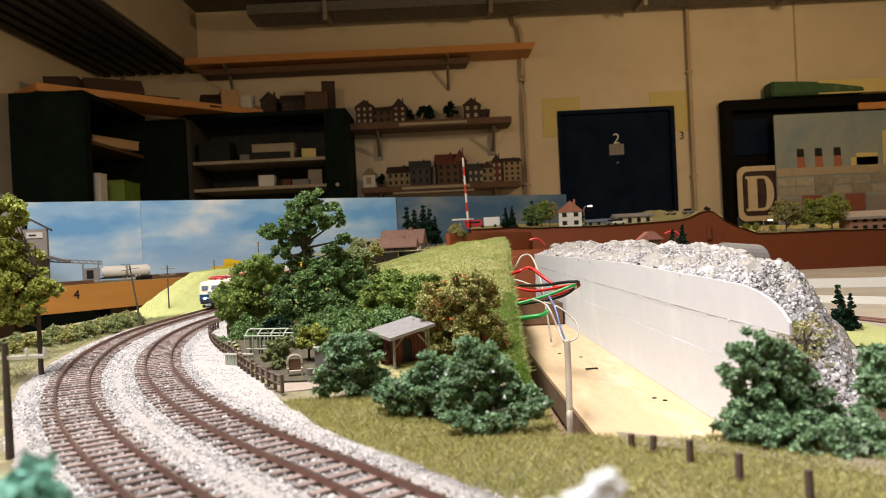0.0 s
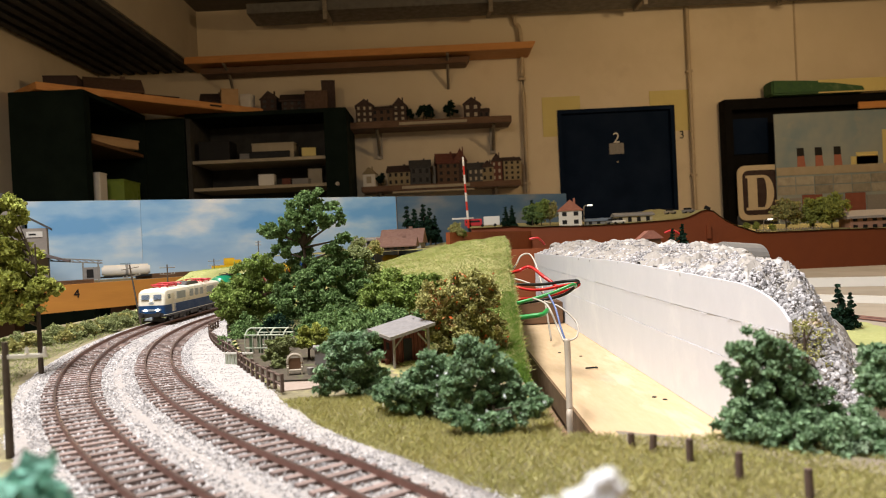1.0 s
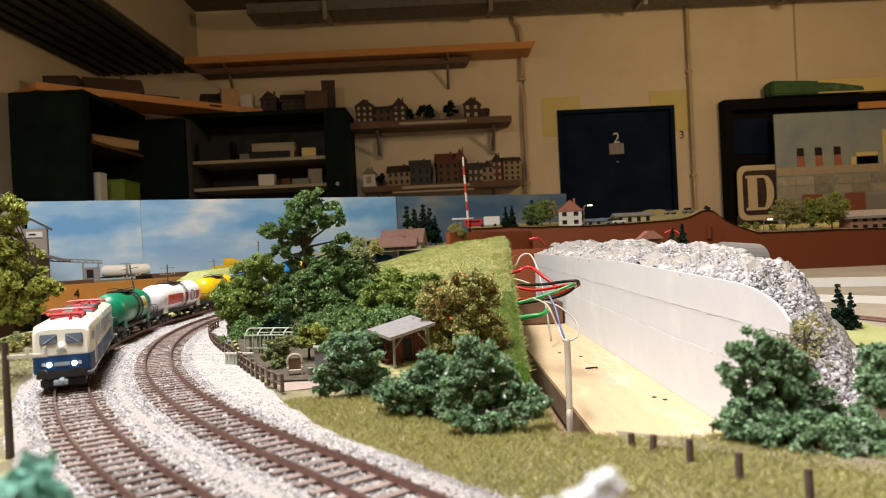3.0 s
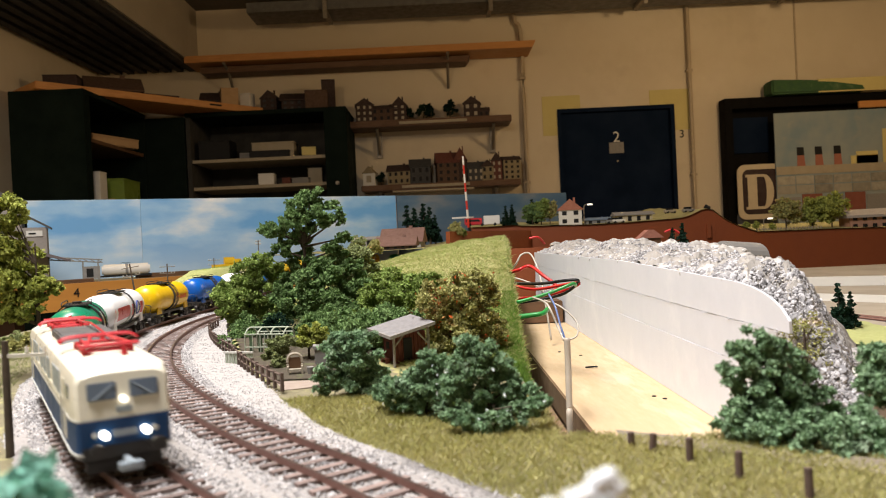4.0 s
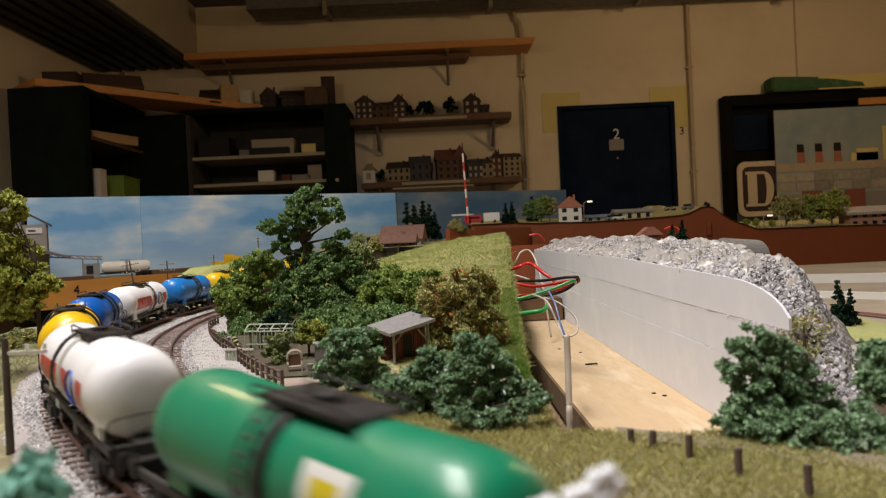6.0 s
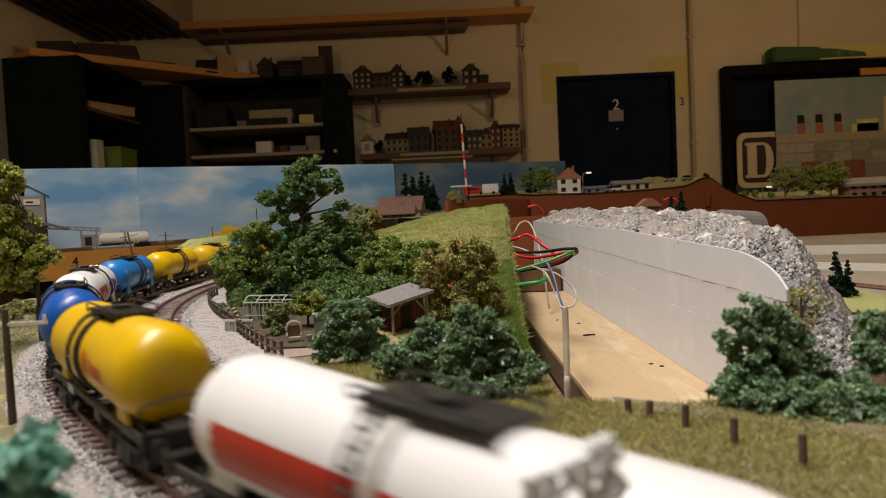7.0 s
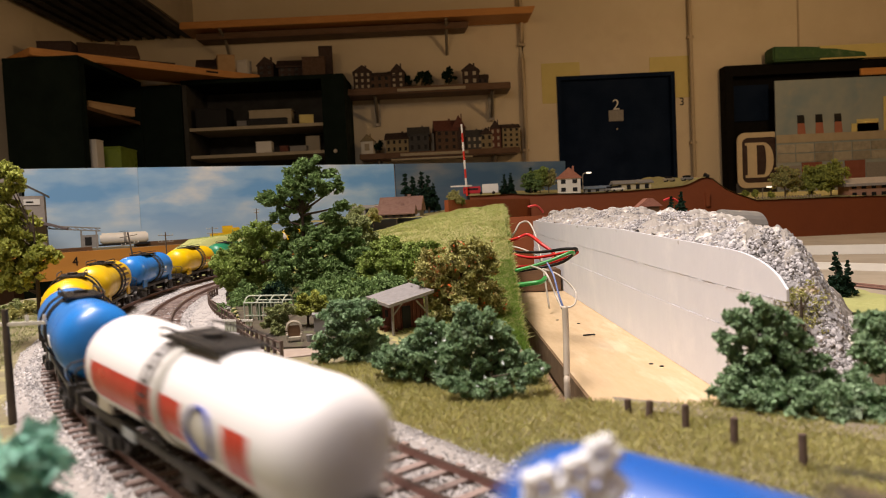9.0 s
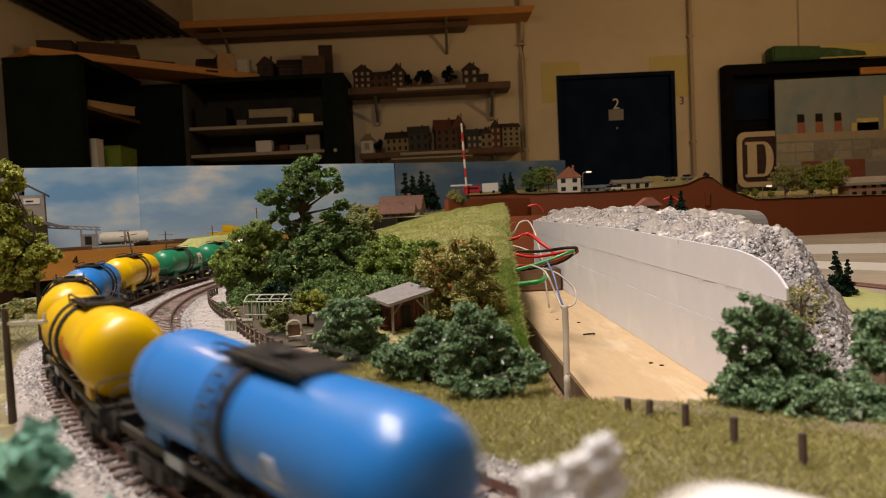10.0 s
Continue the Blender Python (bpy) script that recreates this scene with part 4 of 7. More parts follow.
def train():
    TRAIN.append((locomotive(), 0.1005, 0.044))
    kinds = [("green", ("square",), "green model tank wagon with a pale emblem panel"), ("white", ("red_band",), "white model tank wagon with a red band"),
             ("yellow", ("lettering",), "yellow model tank wagon with orange lettering bars"), ("blue", ("blue_square",), "royal blue model tank wagon with a white panel"),
             ("white", ("red_band",), "white model tank wagon with a red band"), ("sky", ("triangle",), "light blue model tank wagon with a small triangle"),
             ("yellow", ("lettering",), "yellow model tank wagon with orange lettering bars"), ("lemon", ("brown_band",), "lemon yellow model tank wagon with a brown band"),
             ("sky", ("triangle",), "light blue model tank wagon with a small triangle"), ("yellow", ("lettering",), "yellow model tank wagon with orange lettering bars"),
             ("green", ("rear_square",), "green model tank wagon with a white square"), ("green", ("rear_square",), "green model tank wagon with a white square"),
             ("white", (), "plain white model tank wagon"), ("yellow", (), "plain yellow model tank wagon")]
    front = 0.2345        # each shell's front behind the leading buffers; the shells stand 39 mm apart
    made = {}
    for shell, marks, label in kinds:
        H = 0.0685 if "red_band" in marks else 0.058
        if label in made:
            w = copy_thing(made[label], Matrix())
        else:
            w = made[label] = tank_wagon(label, shell, marks, H)
        TRAIN.append((w, front + H, 0.047))
        front += 2 * H + 0.039


def car_pose(t, behind, half):
    s = -0.140 + 0.2 * t - behind
    p, _ = course(s + half)
    q, _ = course(s - half)
    d = p - q
    a = math.atan2(d.y, d.x)
    tilt = -math.atan2(d.z, math.hypot(d.x, d.y))
    return Matrix.Translation((p + q) / 2) @ Euler((0, tilt, a)).to_matrix().to_4x4()


def motions():
    for ob, behind, half in TRAIN:
        walk(ob, [(0.25 * k, car_pose(0.25 * k, behind, half)) for k in range(41)])


# ---- the trough and the foam mountain ----
def trough():
    t = setting(part("trough_floor", box(bm_new(), 0.165, 0.72, 0.929, 0.155, 0.86, 0.02), M["plywood"]), "bare plywood floor of an unfinished trough", "board")
    part("board_edge", box(bm_new(), 0.0865, 0.72, 0.929, 0.002, 0.86, 0.0196), M["plyedge"], t)
    part("bearer", box(bm_new(), 0.10, 0.72, 0.85, 0.02, 0.8, 0.078), M["oldwood"], t)
    # styrofoam wall, three sheets high, with a curved cut at its near end
    w0 = thing("foam_wall", "white styrofoam block wall of three glued sheets", "foam wall", pose(0.168, 0, 0.949))
    def joint(k, y):
        """Height of the k-th joint over the trough floor at y; the top sheet dips towards the near end."""
        dip = 0.0062 * max(0.0, min(1.0, (0.72 - y) / 0.30))
        return (0.0, 0.0432 + 0.004 * max(0.0, y - 0.6), 0.0672 + 0.007 * max(0.0, y - 0.5), 0.0955 - dip)[k]
    for k, (y0, jut) in enumerate(((0.425, 0.0), (0.39, 0.0003), (0.374, 0.0001))):
        bm = bm_new()
        ring = []
        n = 120
        for i in range(n + 1):
            y = y0 + (1.41 - y0) * i / n
            z0, z1 = joint(k, y) + 0.0003, joint(k + 1, y)
            if k == 2:      # curved knife cut at the near end
                z1 = z0 + (z1 - z0) * min(1.0, math.sqrt(max(0.0, 1 - (1 - min(1.0, (y - y0 + 0.003) / 0.075)) ** 2)))
            w = 0.0003 * hills(y, k, 40, 3)
            ring.append([(jut + w, y, z0), (jut + w, y, z1), (0.0014, y, z1), (0.0014, y, z0)])
        part("foam_sheet", loft(bm, ring), M["foam"], w0)
    for k, y0 in ((1, 0.38), (2, 0.38)):     # broken beads along the joints
        bm = bm_new()
        for _ in range(420 if k == 2 else 90):
            y = y0 + 0.9 * random.random() ** 1.5
            r = random.uniform(0.0001, 0.00042)
            bmesh.ops.create_icosphere(bm, subdivisions=1, radius=r, matrix=pose(-0.0003, y, joint(k, y) + random.uniform(-0.0009, 0.0009)))
        o = part("foam_crumbs", bm, M["foam"], w0)
        o["kind"] = "stuff"
    # plaster rock mass behind the wall: a rough core and many lumps on it
    def skin(f, g):
        y = 0.362 + 1.04 * f
        wide = max(0.055, min(0.19, 0.50 * y - 0.150))
        foot = 1.0375 + 0.005 * max(0.0, min(1.0, (y - 0.42) / 0.3))
        crest = 1.0435 + 0.0125 * min(1.0, max(0.0, (y - 0.40) / 0.55)) + 0.0022 * math.sin(f * 23) + 0.0018 * math.sin(f * 57)
        up = min(1.0, g / 0.22)
        z = foot + (crest - foot) * up ** 0.7 - 0.085 * (max(0.0, g - 0.42) / 0.58) ** 1.7 + 0.003 * math.sin(f * 23) * math.sin(g * 5)
        fall = max(0.0, min(1.0, (y - 0.362 - 0.01 * math.sin(g * 9)) / 0.085)) ** 0.7
        z = 0.955 + (z - 0.955) * fall
        return Vector((0.1695 + wide * g, y + 0.006 * math.sin(g * 5), z))
    nx, ny = 60, 200
    vs, fs = [], []
    for j in range(ny + 1):
        for i in range(nx + 1):
            p = skin(j / ny, i / nx)
            p.z += 0.005 * hills(p.x, p.y, 70) + 0.003 * hills(p.y, p.x, 190)
            p.x += 0.003 * max(0.0, hills(p.y, p.z, 110))
            vs.append(tuple(p))
    for j in range(ny):
        for i in range(nx):
            a = j * (nx + 1) + i
            fs.append((a, a + 1, a + nx + 2, a + nx + 1))
    tagged(raw("rock_mass", vs, fs, M["rock"]), "rough grey plaster rock mass on the foam wall", "rock")
    rng = random.Random(5)
    lumps = []
    for k in range(6):
        bm = bm_new()
        bmesh.ops.create_icosphere(bm, subdivisions=1, radius=1.0)
        for v in bm.verts:
            v.co *= 1 + 0.8 * noise.noise(v.co * 1.9 + Vector((k * 7, 0, 0)))
        lumps.append(([tuple(v.co) for v in bm.verts], [[v.index for v in f.verts] for f in bm.faces]))
        bm.free()
    V, F = [], []
    for k in range(32000):
        f, g = rng.random() ** 1.7, rng.random() ** 1.15
        p = skin(f, g)
        r = rng.uniform(0.0005, 0.0014) * (2.0 if rng.random() < 0.06 else 1)
        m = Matrix.Translation(p) @ Euler((rng.uniform(0, 6), rng.uniform(0, 6), rng.uniform(0, 6))).to_matrix().to_4x4() @ Matrix.Diagonal((r, r * rng.uniform(0.6, 1), r * rng.uniform(0.5, 0.9), 1))
        lv, lf = lumps[k % 6]
        n0 = len(V)
        V += [tuple(m @ Vector(v)) for v in lv]
        F += [[i + n0 for i in q] for q in lf]
    tagged(raw("rock_rubble", V, F, mat("rock_rubble", (0.55, 0.54, 0.545), (0.30, 0.29, 0.30), 110.0, 0.9, bump=0.7, bscale=350, island=0.5, spot=(0.42, 0.33, 0.23))), "pale broken plaster rubble on the rock mass", "rock", kind="stuff")
    # larger boulders bedded in the crest
    for k, (f, g, r) in enumerate(((0.93, 0.15, 0.010), (0.80, 0.2, 0.009), (0.62, 0.3, 0.008), (0.45, 0.5, 0.009), (0.30, 0.5, 0.008), (0.55, 0.55, 0.009))):
        bm = bm_new()
        bmesh.ops.create_icosphere(bm, subdivisions=3, radius=r)
        for v in bm.verts:
            v.co *= 1 + 0.45 * noise.noise(v.co * 140 + Vector((k, 0, 0)))
            v.co.z *= 0.7
        o = part("boulder", bm, M["rock"])
        o.matrix_world = Matrix.Translation(skin(f, g))
        tagged(o, "pale plaster boulder bedded in the rock crest", "rock", "boulders")


def cables():
    C = lambda n, c: mat(n, c, tuple(0.8 * v for v in c), 50.0, 0.35)
    red, black, green, white, bluec = C("red_cable", (0.55, 0.02, 0.02)), C("black_cable", (0.012, 0.012, 0.012)), C("green_cable", (0.02, 0.30, 0.06)), C("white_cable", (0.52, 0.47, 0.40)), C("blue_cable", (0.12, 0.18, 0.38))
    spec = [("red", red, [(0.060, 0.72, 1.038), (0.068, 0.70, 1.041), (0.079, 0.70, 1.044), (0.088, 0.68, 1.036), (0.098, 0.67, 1.026), (0.090, 0.67, 1.018)], 0.0016),
            ("red", red, [(0.060, 0.70, 1.028), (0.080, 0.68, 1.024), (0.104, 0.65, 1.029), (0.113, 0.64, 1.030), (0.106, 0.65, 1.025), (0.085, 0.67, 1.018), (0.060, 0.69, 1.016)], 0.0013),
            ("black", black, [(0.060, 0.69, 1.030), (0.083, 0.66, 1.030), (0.105, 0.64, 1.033), (0.112, 0.64, 1.031), (0.098, 0.65, 1.020), (0.062, 0.67, 1.013)], 0.0013),
            ("green", green, [(0.058, 0.62, 1.018), (0.076, 0.62, 1.022), (0.090, 0.62, 1.026), (0.104, 0.62, 1.031), (0.108, 0.63, 1.029)], 0.0014),
            ("green", green, [(0.055, 0.60, 1.008), (0.067, 0.60, 1.009), (0.076, 0.60, 1.010), (0.081, 0.61, 1.012)], 0.0019),
            ("white", white, [(0.078, 0.92, 1.030), (0.085, 0.90, 1.040), (0.092, 0.90, 1.051), (0.103, 0.90, 1.051), (0.109, 0.88, 1.031), (0.112, 0.86, 1.00), (0.116, 0.85, 0.955)], 0.0011),
            ("white", white, [(0.060, 0.74, 1.034), (0.075, 0.72, 1.030), (0.088, 0.70, 1.022), (0.096, 0.70, 1.00)], 0.0009),
            ("white", white, [(0.070, 0.54, 1.025), (0.078, 0.52, 1.022), (0.087, 0.51, 1.012), (0.085, 0.50, 1.004), (0.0785, 0.50, 1.0015)], 0.0006),
            ("white", white, [(0.064, 0.56, 1.026), (0.069, 0.52, 1.024), (0.074, 0.51, 1.010), (0.0765, 0.50, 1.0015)], 0.0007),
            ("blue", bluec, [(0.072, 0.53, 1.030), (0.074, 0.515, 1.022), (0.0755, 0.505, 1.010), (0.0775, 0.50, 1.0015)], 0.0007),
            ("grey", mat("grey_cable", (0.52, 0.45, 0.36), (0.44, 0.38, 0.30), 50.0, 0.45), [(0.0785, 0.50, 1.003), (0.0780, 0.497, 0.985), (0.0765, 0.49, 0.96), (0.0755, 0.485, 0.93), (0.075, 0.48, 0.70)], 0.0021)]
    for n, m, pts, r in spec:
        tagged(part("cable", tube(bm_new(), pts, r), m, smooth=True), n + " loose wire looping over the trough", "cable", "loose cables")
    s = thing("screw_eye", "small dark screw lying on the plywood", "screw", pose(0.128, 0.69, 0.9495))
    part("shank", rod(bm_new(), (-0.004, 0, 0.001), (0.004, 0.002, 0.001), 0.0008), M["black"], s)
    part("ring", tube(bm_new(), [(0.004, 0.002, 0.001), (0.0065, 0.004, 0.001), (0.0065, 0.0, 0.001), (0.004, 0.002, 0.001)], 0.0006, 6), M["black"], s)
    for x, y in ((0.117, 0.80), (0.134, 0.77), (0.15, 0.56), (0.155, 0.55)):
        tagged(part("screw", rod(bm_new(), (x, y, 0.949), (x, y, 0.9496), 0.0017), M["black"]), "dark screw head sunk in the plywood", "screw", "screws")


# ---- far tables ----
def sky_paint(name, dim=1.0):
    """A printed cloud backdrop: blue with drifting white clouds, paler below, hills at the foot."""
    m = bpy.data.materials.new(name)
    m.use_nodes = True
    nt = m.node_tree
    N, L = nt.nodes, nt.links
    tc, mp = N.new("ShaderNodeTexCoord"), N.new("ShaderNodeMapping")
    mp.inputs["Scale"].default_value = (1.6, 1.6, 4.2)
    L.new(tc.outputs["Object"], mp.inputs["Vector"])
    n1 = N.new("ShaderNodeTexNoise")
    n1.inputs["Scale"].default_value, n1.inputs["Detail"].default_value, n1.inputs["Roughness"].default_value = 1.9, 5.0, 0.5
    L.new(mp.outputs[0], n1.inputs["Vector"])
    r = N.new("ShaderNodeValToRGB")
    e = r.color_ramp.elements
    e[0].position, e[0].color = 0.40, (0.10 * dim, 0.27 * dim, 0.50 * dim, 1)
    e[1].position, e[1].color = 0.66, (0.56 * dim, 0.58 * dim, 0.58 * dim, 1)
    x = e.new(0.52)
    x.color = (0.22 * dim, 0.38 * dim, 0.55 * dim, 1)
    L.new(n1.outputs["Fac"], r.inputs[0])
    sep = N.new("ShaderNodeSeparateXYZ")
    L.new(tc.outputs["Object"], sep.inputs[0])
    low = N.new("ShaderNodeMapRange")
    low.inputs["From Min"].default_value, low.inputs["From Max"].default_value = 0.02, 0.16
    low.inputs["To Min"].default_value, low.inputs["To Max"].default_value = 0.55, 0.0
    L.new(sep.outputs[2], low.inputs["Value"])
    mix = N.new("ShaderNodeMix")
    mix.data_type = "RGBA"
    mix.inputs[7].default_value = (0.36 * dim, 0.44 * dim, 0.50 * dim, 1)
    L.new(low.outputs[0], mix.inputs[0])
    L.new(r.outputs[0], mix.inputs[6])
    L.new(mix.outputs[2], N["Principled BSDF"].inputs["Base Color"])
    N["Principled BSDF"].inputs["Roughness"].default_value = 0.55
    return m


def slab_between(p, q, z0, z1, thick):
    """An upright board from plan point p to q."""
    p, q = Vector((*p, 0)), Vector((*q, 0))
    a = math.degrees(math.atan2(q.y - p.y, q.x - p.x))
    return pose((p.x + q.x) / 2, (p.y + q.y) / 2, z0, 0, 0, a), (q - p).length, thick, z1 - z0


def upright(name, p, q, z0, z1, thick, material):
    m, l, t, h = slab_between(p, q, z0, z1, thick)
    o = part(name, box(bm_new(), 0, t / 2, 0, l, t, h), material)
    o.matrix_world = m
    return o


def far_tables():
    sky = sky_paint("sky_print", 1.5)
    for p, q, lab in (((-1.30, 2.395), (-1.0045, 2.5515), ""), ((-1.0040, 2.5520), (-0.176, 2.98), "")):
        setting(upright("backdrop", p, q, 1.00, 1.264, 0.006, sky), "printed blue sky backdrop with white clouds", "backdrop")
    # right-hand panel: the same print with every tone scaled down
    setting(upright("backdrop", (-0.172, 2.985), (0.545, 3.31), 1.02, 1.264, 0.006, sky_paint("dark_sky_print", 0.42)), "sky backdrop panel with the same print in darker tones", "backdrop")
    # orange fascia of the left table, its top and dark underside
    setting(upright("fascia", (-1.10, 1.885), (-0.66, 2.46), 0.937, 1.008, 0.018, M["fascia"]), "orange stained wooden fascia board", "board")
    t = setting(part("table_top", prism(bm_new(), [(-1.10, 1.90), (-0.655, 2.48), (-0.2, 2.95), (-0.9, 2.9), (-1.5, 2.4), (-1.5, 1.9)], 0.02, Matrix(((1, 0, 0, 0), (0, 0, 1, 0), (0, 1, 0, 0.986), (0, 0, 0, 1)))), M["ground"]), "earth coloured table top of the freight yard", "table")
    for x, y in ((-0.93, 2.2), (-0.86, 2.28), (-0.80, 2.36), (-1.2, 2.1), (-0.62, 2.6)):
        part("leg", box(bm_new(), x, y, 0, 0.05, 0.05, 0.985), M["oldwood"], t)
    tagged(text("4", 0.034, pose(-0.982, 2.036, 0.982, 90, 0, 52.6), M["black"]), "black number drawn on the orange fascia", "number", kind="structure")
    # far right table: red-brown fascia with a wavy top edge
    def edge(x):
        z = 1.112 + 0.004 * math.sin(x * 9)
        if x < 0.25:
            z = 1.118
        z += 0.028 * math.exp(-((x - 0.90) / 0.05) ** 2)
        f = max(0.0, min(1.0, (x - 0.93) / 0.14))
        return z * (1 - f) + 1.058 * f - 0.012 * max(0.0, x - 1.1)
    xs = [0.10 + 1.9 * k / 90 for k in range(91)]
    ol = [(x, edge(x)) for x in xs] + [(2.0, 0.892), (0.95, 0.905), (0.10, 0.95)]
    setting(part("fascia", prism(bm_new(), ol, 0.016, pose(0, 2.6, 0)), M["rust"]), "red-brown painted fascia with a wavy top edge", "board")
    # landscape skin on that table
    setting(sheet("ground", 0.10, 2.0, 2.59, 3.3, 90, 24, lambda x, y: edge(x) + 0.002 + 0.0025 * hills(x, y, 14) + max(0, y - 2.66) * 0.05, mat("brown_flock", (0.42, 0.38, 0.17), (0.30, 0.27, 0.11), 40.0, 0.95, bump=0.5, bscale=150, spot=(0.46, 0.44, 0.20))), "brown flocked ground of the far table", "ground")
    # left continuation towards the town: low bank
    setting(sheet("ground", -0.42, 0.14, 1.62, 3.0, 40, 40, lambda x, y: 1.060 + 0.03 * max(0, min(1, (x + 0.1) / 0.25)) * max(0, min(1, (y - 1.9) / 0.5)) + 0.003 * hills(x, y, 12), M["turf"]), "grassy deck of the town over the hidden loop", "ground")
    setting(upright("fascia", (0.02, 2.05), (0.30, 2.58), 0.90, 1.10, 0.012, M["rust"]), "red-brown painted return panel", "board")
    setting(upright("fascia", (0.02, 1.42), (0.30, 1.42), 0.90, 1.053, 0.012, M["rust"]), "red-brown panel behind the end of the trough", "board")
    setting(part("end_shelf", box(bm_new(), 0.105, 1.10, 0.95, 0.12, 0.05, 0.03), M["oldwood"], bevel=0.001), "brown wooden bearer at the end of the trough", "board")
    # low table on the right with the half-built yard
    t = setting(part("low_table", box(bm_new(), 1.0, 1.35, 0.925, 1.5, 1.5, 0.03), mat("pale_primer", (0.42, 0.36, 0.28), (0.34, 0.29, 0.22), 12.0, 0.8)), "pale primed low table beside the mountain", "table")
    part("leg", box(bm_new(), 1.4, 1.2, 0, 0.07, 0.07, 0.925), M["oldwood"], t)


# ---- hill, grass, paths ----
def hill_z(x, y):
    f = max(0.0, min(1.0, (y - 0.46) / 0.42))
    f = f * f * (3 - 2 * f) * 0.55 + f * 0.45
    side = max(0.0, min(1.0, (x + 0.27) / 0.30))
    back = 1.0 - 0.25 * max(0.0, min(1.0, (y - 1.1) / 0.3))
    return 0.9935 + 0.0755 * f * (side ** 0.8) * back + (0.0045 * hills(x, y, 16) + 0.0022 * hills(y, x, 45)) * f


def mound_z(x, y):
    rise = max(0.0, min(1.0, (y - 0.95) / 0.27))
    return 0.988 + 0.056 * rise ** 0.8 * max(0.0, min(1.0, (-0.330 - x) / 0.045)) ** 0.8 + 0.002 * hills(x, y, 30)


def cut(y):
    """Plan line of the hill's cut edge."""
    return 0.0425 + 0.062 * (y - 0.42)


def sand_edge(s):
    """How far inside the outer track the pale sand reaches, with a ragged edge."""
    f = max(0.0, min(1.0, (s - 0.47) / 0.25))
    return 0.0985 - 0.0255 * f + 0.0022 * hills(s, 0.3, 22) + 0.0009 * hills(s, 1.7, 110)


def hill():
    setting(sheet("hill", -0.25, cut, 0.44, 1.45, 60, 150, hill_z, M["turf"], lambda x, y: -off_track(x, y) > 0.102), "grassy hill with a cut edge beside the trough", "hill")
    setting(sheet("garden_soil", -0.20, -0.045, 0.44, 0.66, 50, 60, lambda x, y: hill_z(x, y) + 0.0009, mat("dark_garden_soil", (0.085, 0.065, 0.042), (0.05, 0.042, 0.028), 260.0, 0.95, bump=0.6, bscale=500, spot=(0.10, 0.11, 0.045)), lambda x, y: -off_track(x, y) > 0.104),
            "dark garden soil behind the track fence", "ground")
    # cut side of the hill, covered with bright green mat
    vs, fs = [], []
    n = 60
    for j in range(n + 1):
        y = 0.30 + 1.15 * j / n
        top = hill_z(cut(y), y) if y > 0.44 else ground_z(0.05, y)
        for k in range(5):
            f = k / 4
            vs.append((max(cut(y), 0.0385 if y < 0.44 else 0.0445) - 0.0002 + 0.003 * hills(y, f, 20) + 0.004 * f, y, top * (1 - f) + 0.945 * f))
    for j in range(n):
        for k in range(4):
            a = j * 5 + k
            fs.append((a, a + 5, a + 6, a + 1))
    setting(raw("hill_side", vs, fs, M["turfbright"], smooth=True), "bright green mat hanging over the cut edge", "hill")
    # pale mound beyond the outer track
    setting(sheet("mound", -0.405, -0.325, 0.93, 1.6, 30, 70, mound_z, M["turflight"]),
            "pale green flocked mound beside the outer track", "mound")
    # pale sand between the inner track and the garden fence, and a gravel path behind the posts
    vs, fs = [], []
    n = 320
    for i in range(n + 1):
        s = 1.15 - 1.34 * i / n
        for f, o in enumerate((0.068, 0.075, sand_edge(s))):
            p, _ = course(s, o)
            vs.append((p.x, p.y, (0.9962, 0.9964, 0.9944)[f] + p.z - 1.0 + 0.0005 * hills(p.x, p.y, 150)))
    for i in range(n):
        for k in range(2):
            a = i * 3 + k
            fs.append((a, a + 1, a + 4, a + 3))
    setting(raw("sand_strip", vs, fs, M["sand"], smooth=True), "pale sandy strip between track and fence", "path")
    vs, fs = [], []
    for i in range(41):
        f = i / 40
        x = 0.062 + 0.16 * f
        y = 0.275 - 0.055 * math.sin(min(1, f * 1.5) * 1.57) + 0.004 * math.sin(f * 9)
        for o in (-0.004, 0.004, 0.014):
            vs.append((x, y + o, 0.9949 + 0.0004 * hills(x, y + o, 60)))
    for i in range(40):
        for k in range(2):
            a = i * 3 + k
            fs.append((a, a + 1, a + 4, a + 3))
    setting(raw("path", vs, fs, mat("dull_gravel", (0.26, 0.22, 0.17), (0.18, 0.15, 0.11), 400.0, 0.95, bump=0.6, bscale=700), smooth=True), "narrow gravel path behind the fence posts", "path")


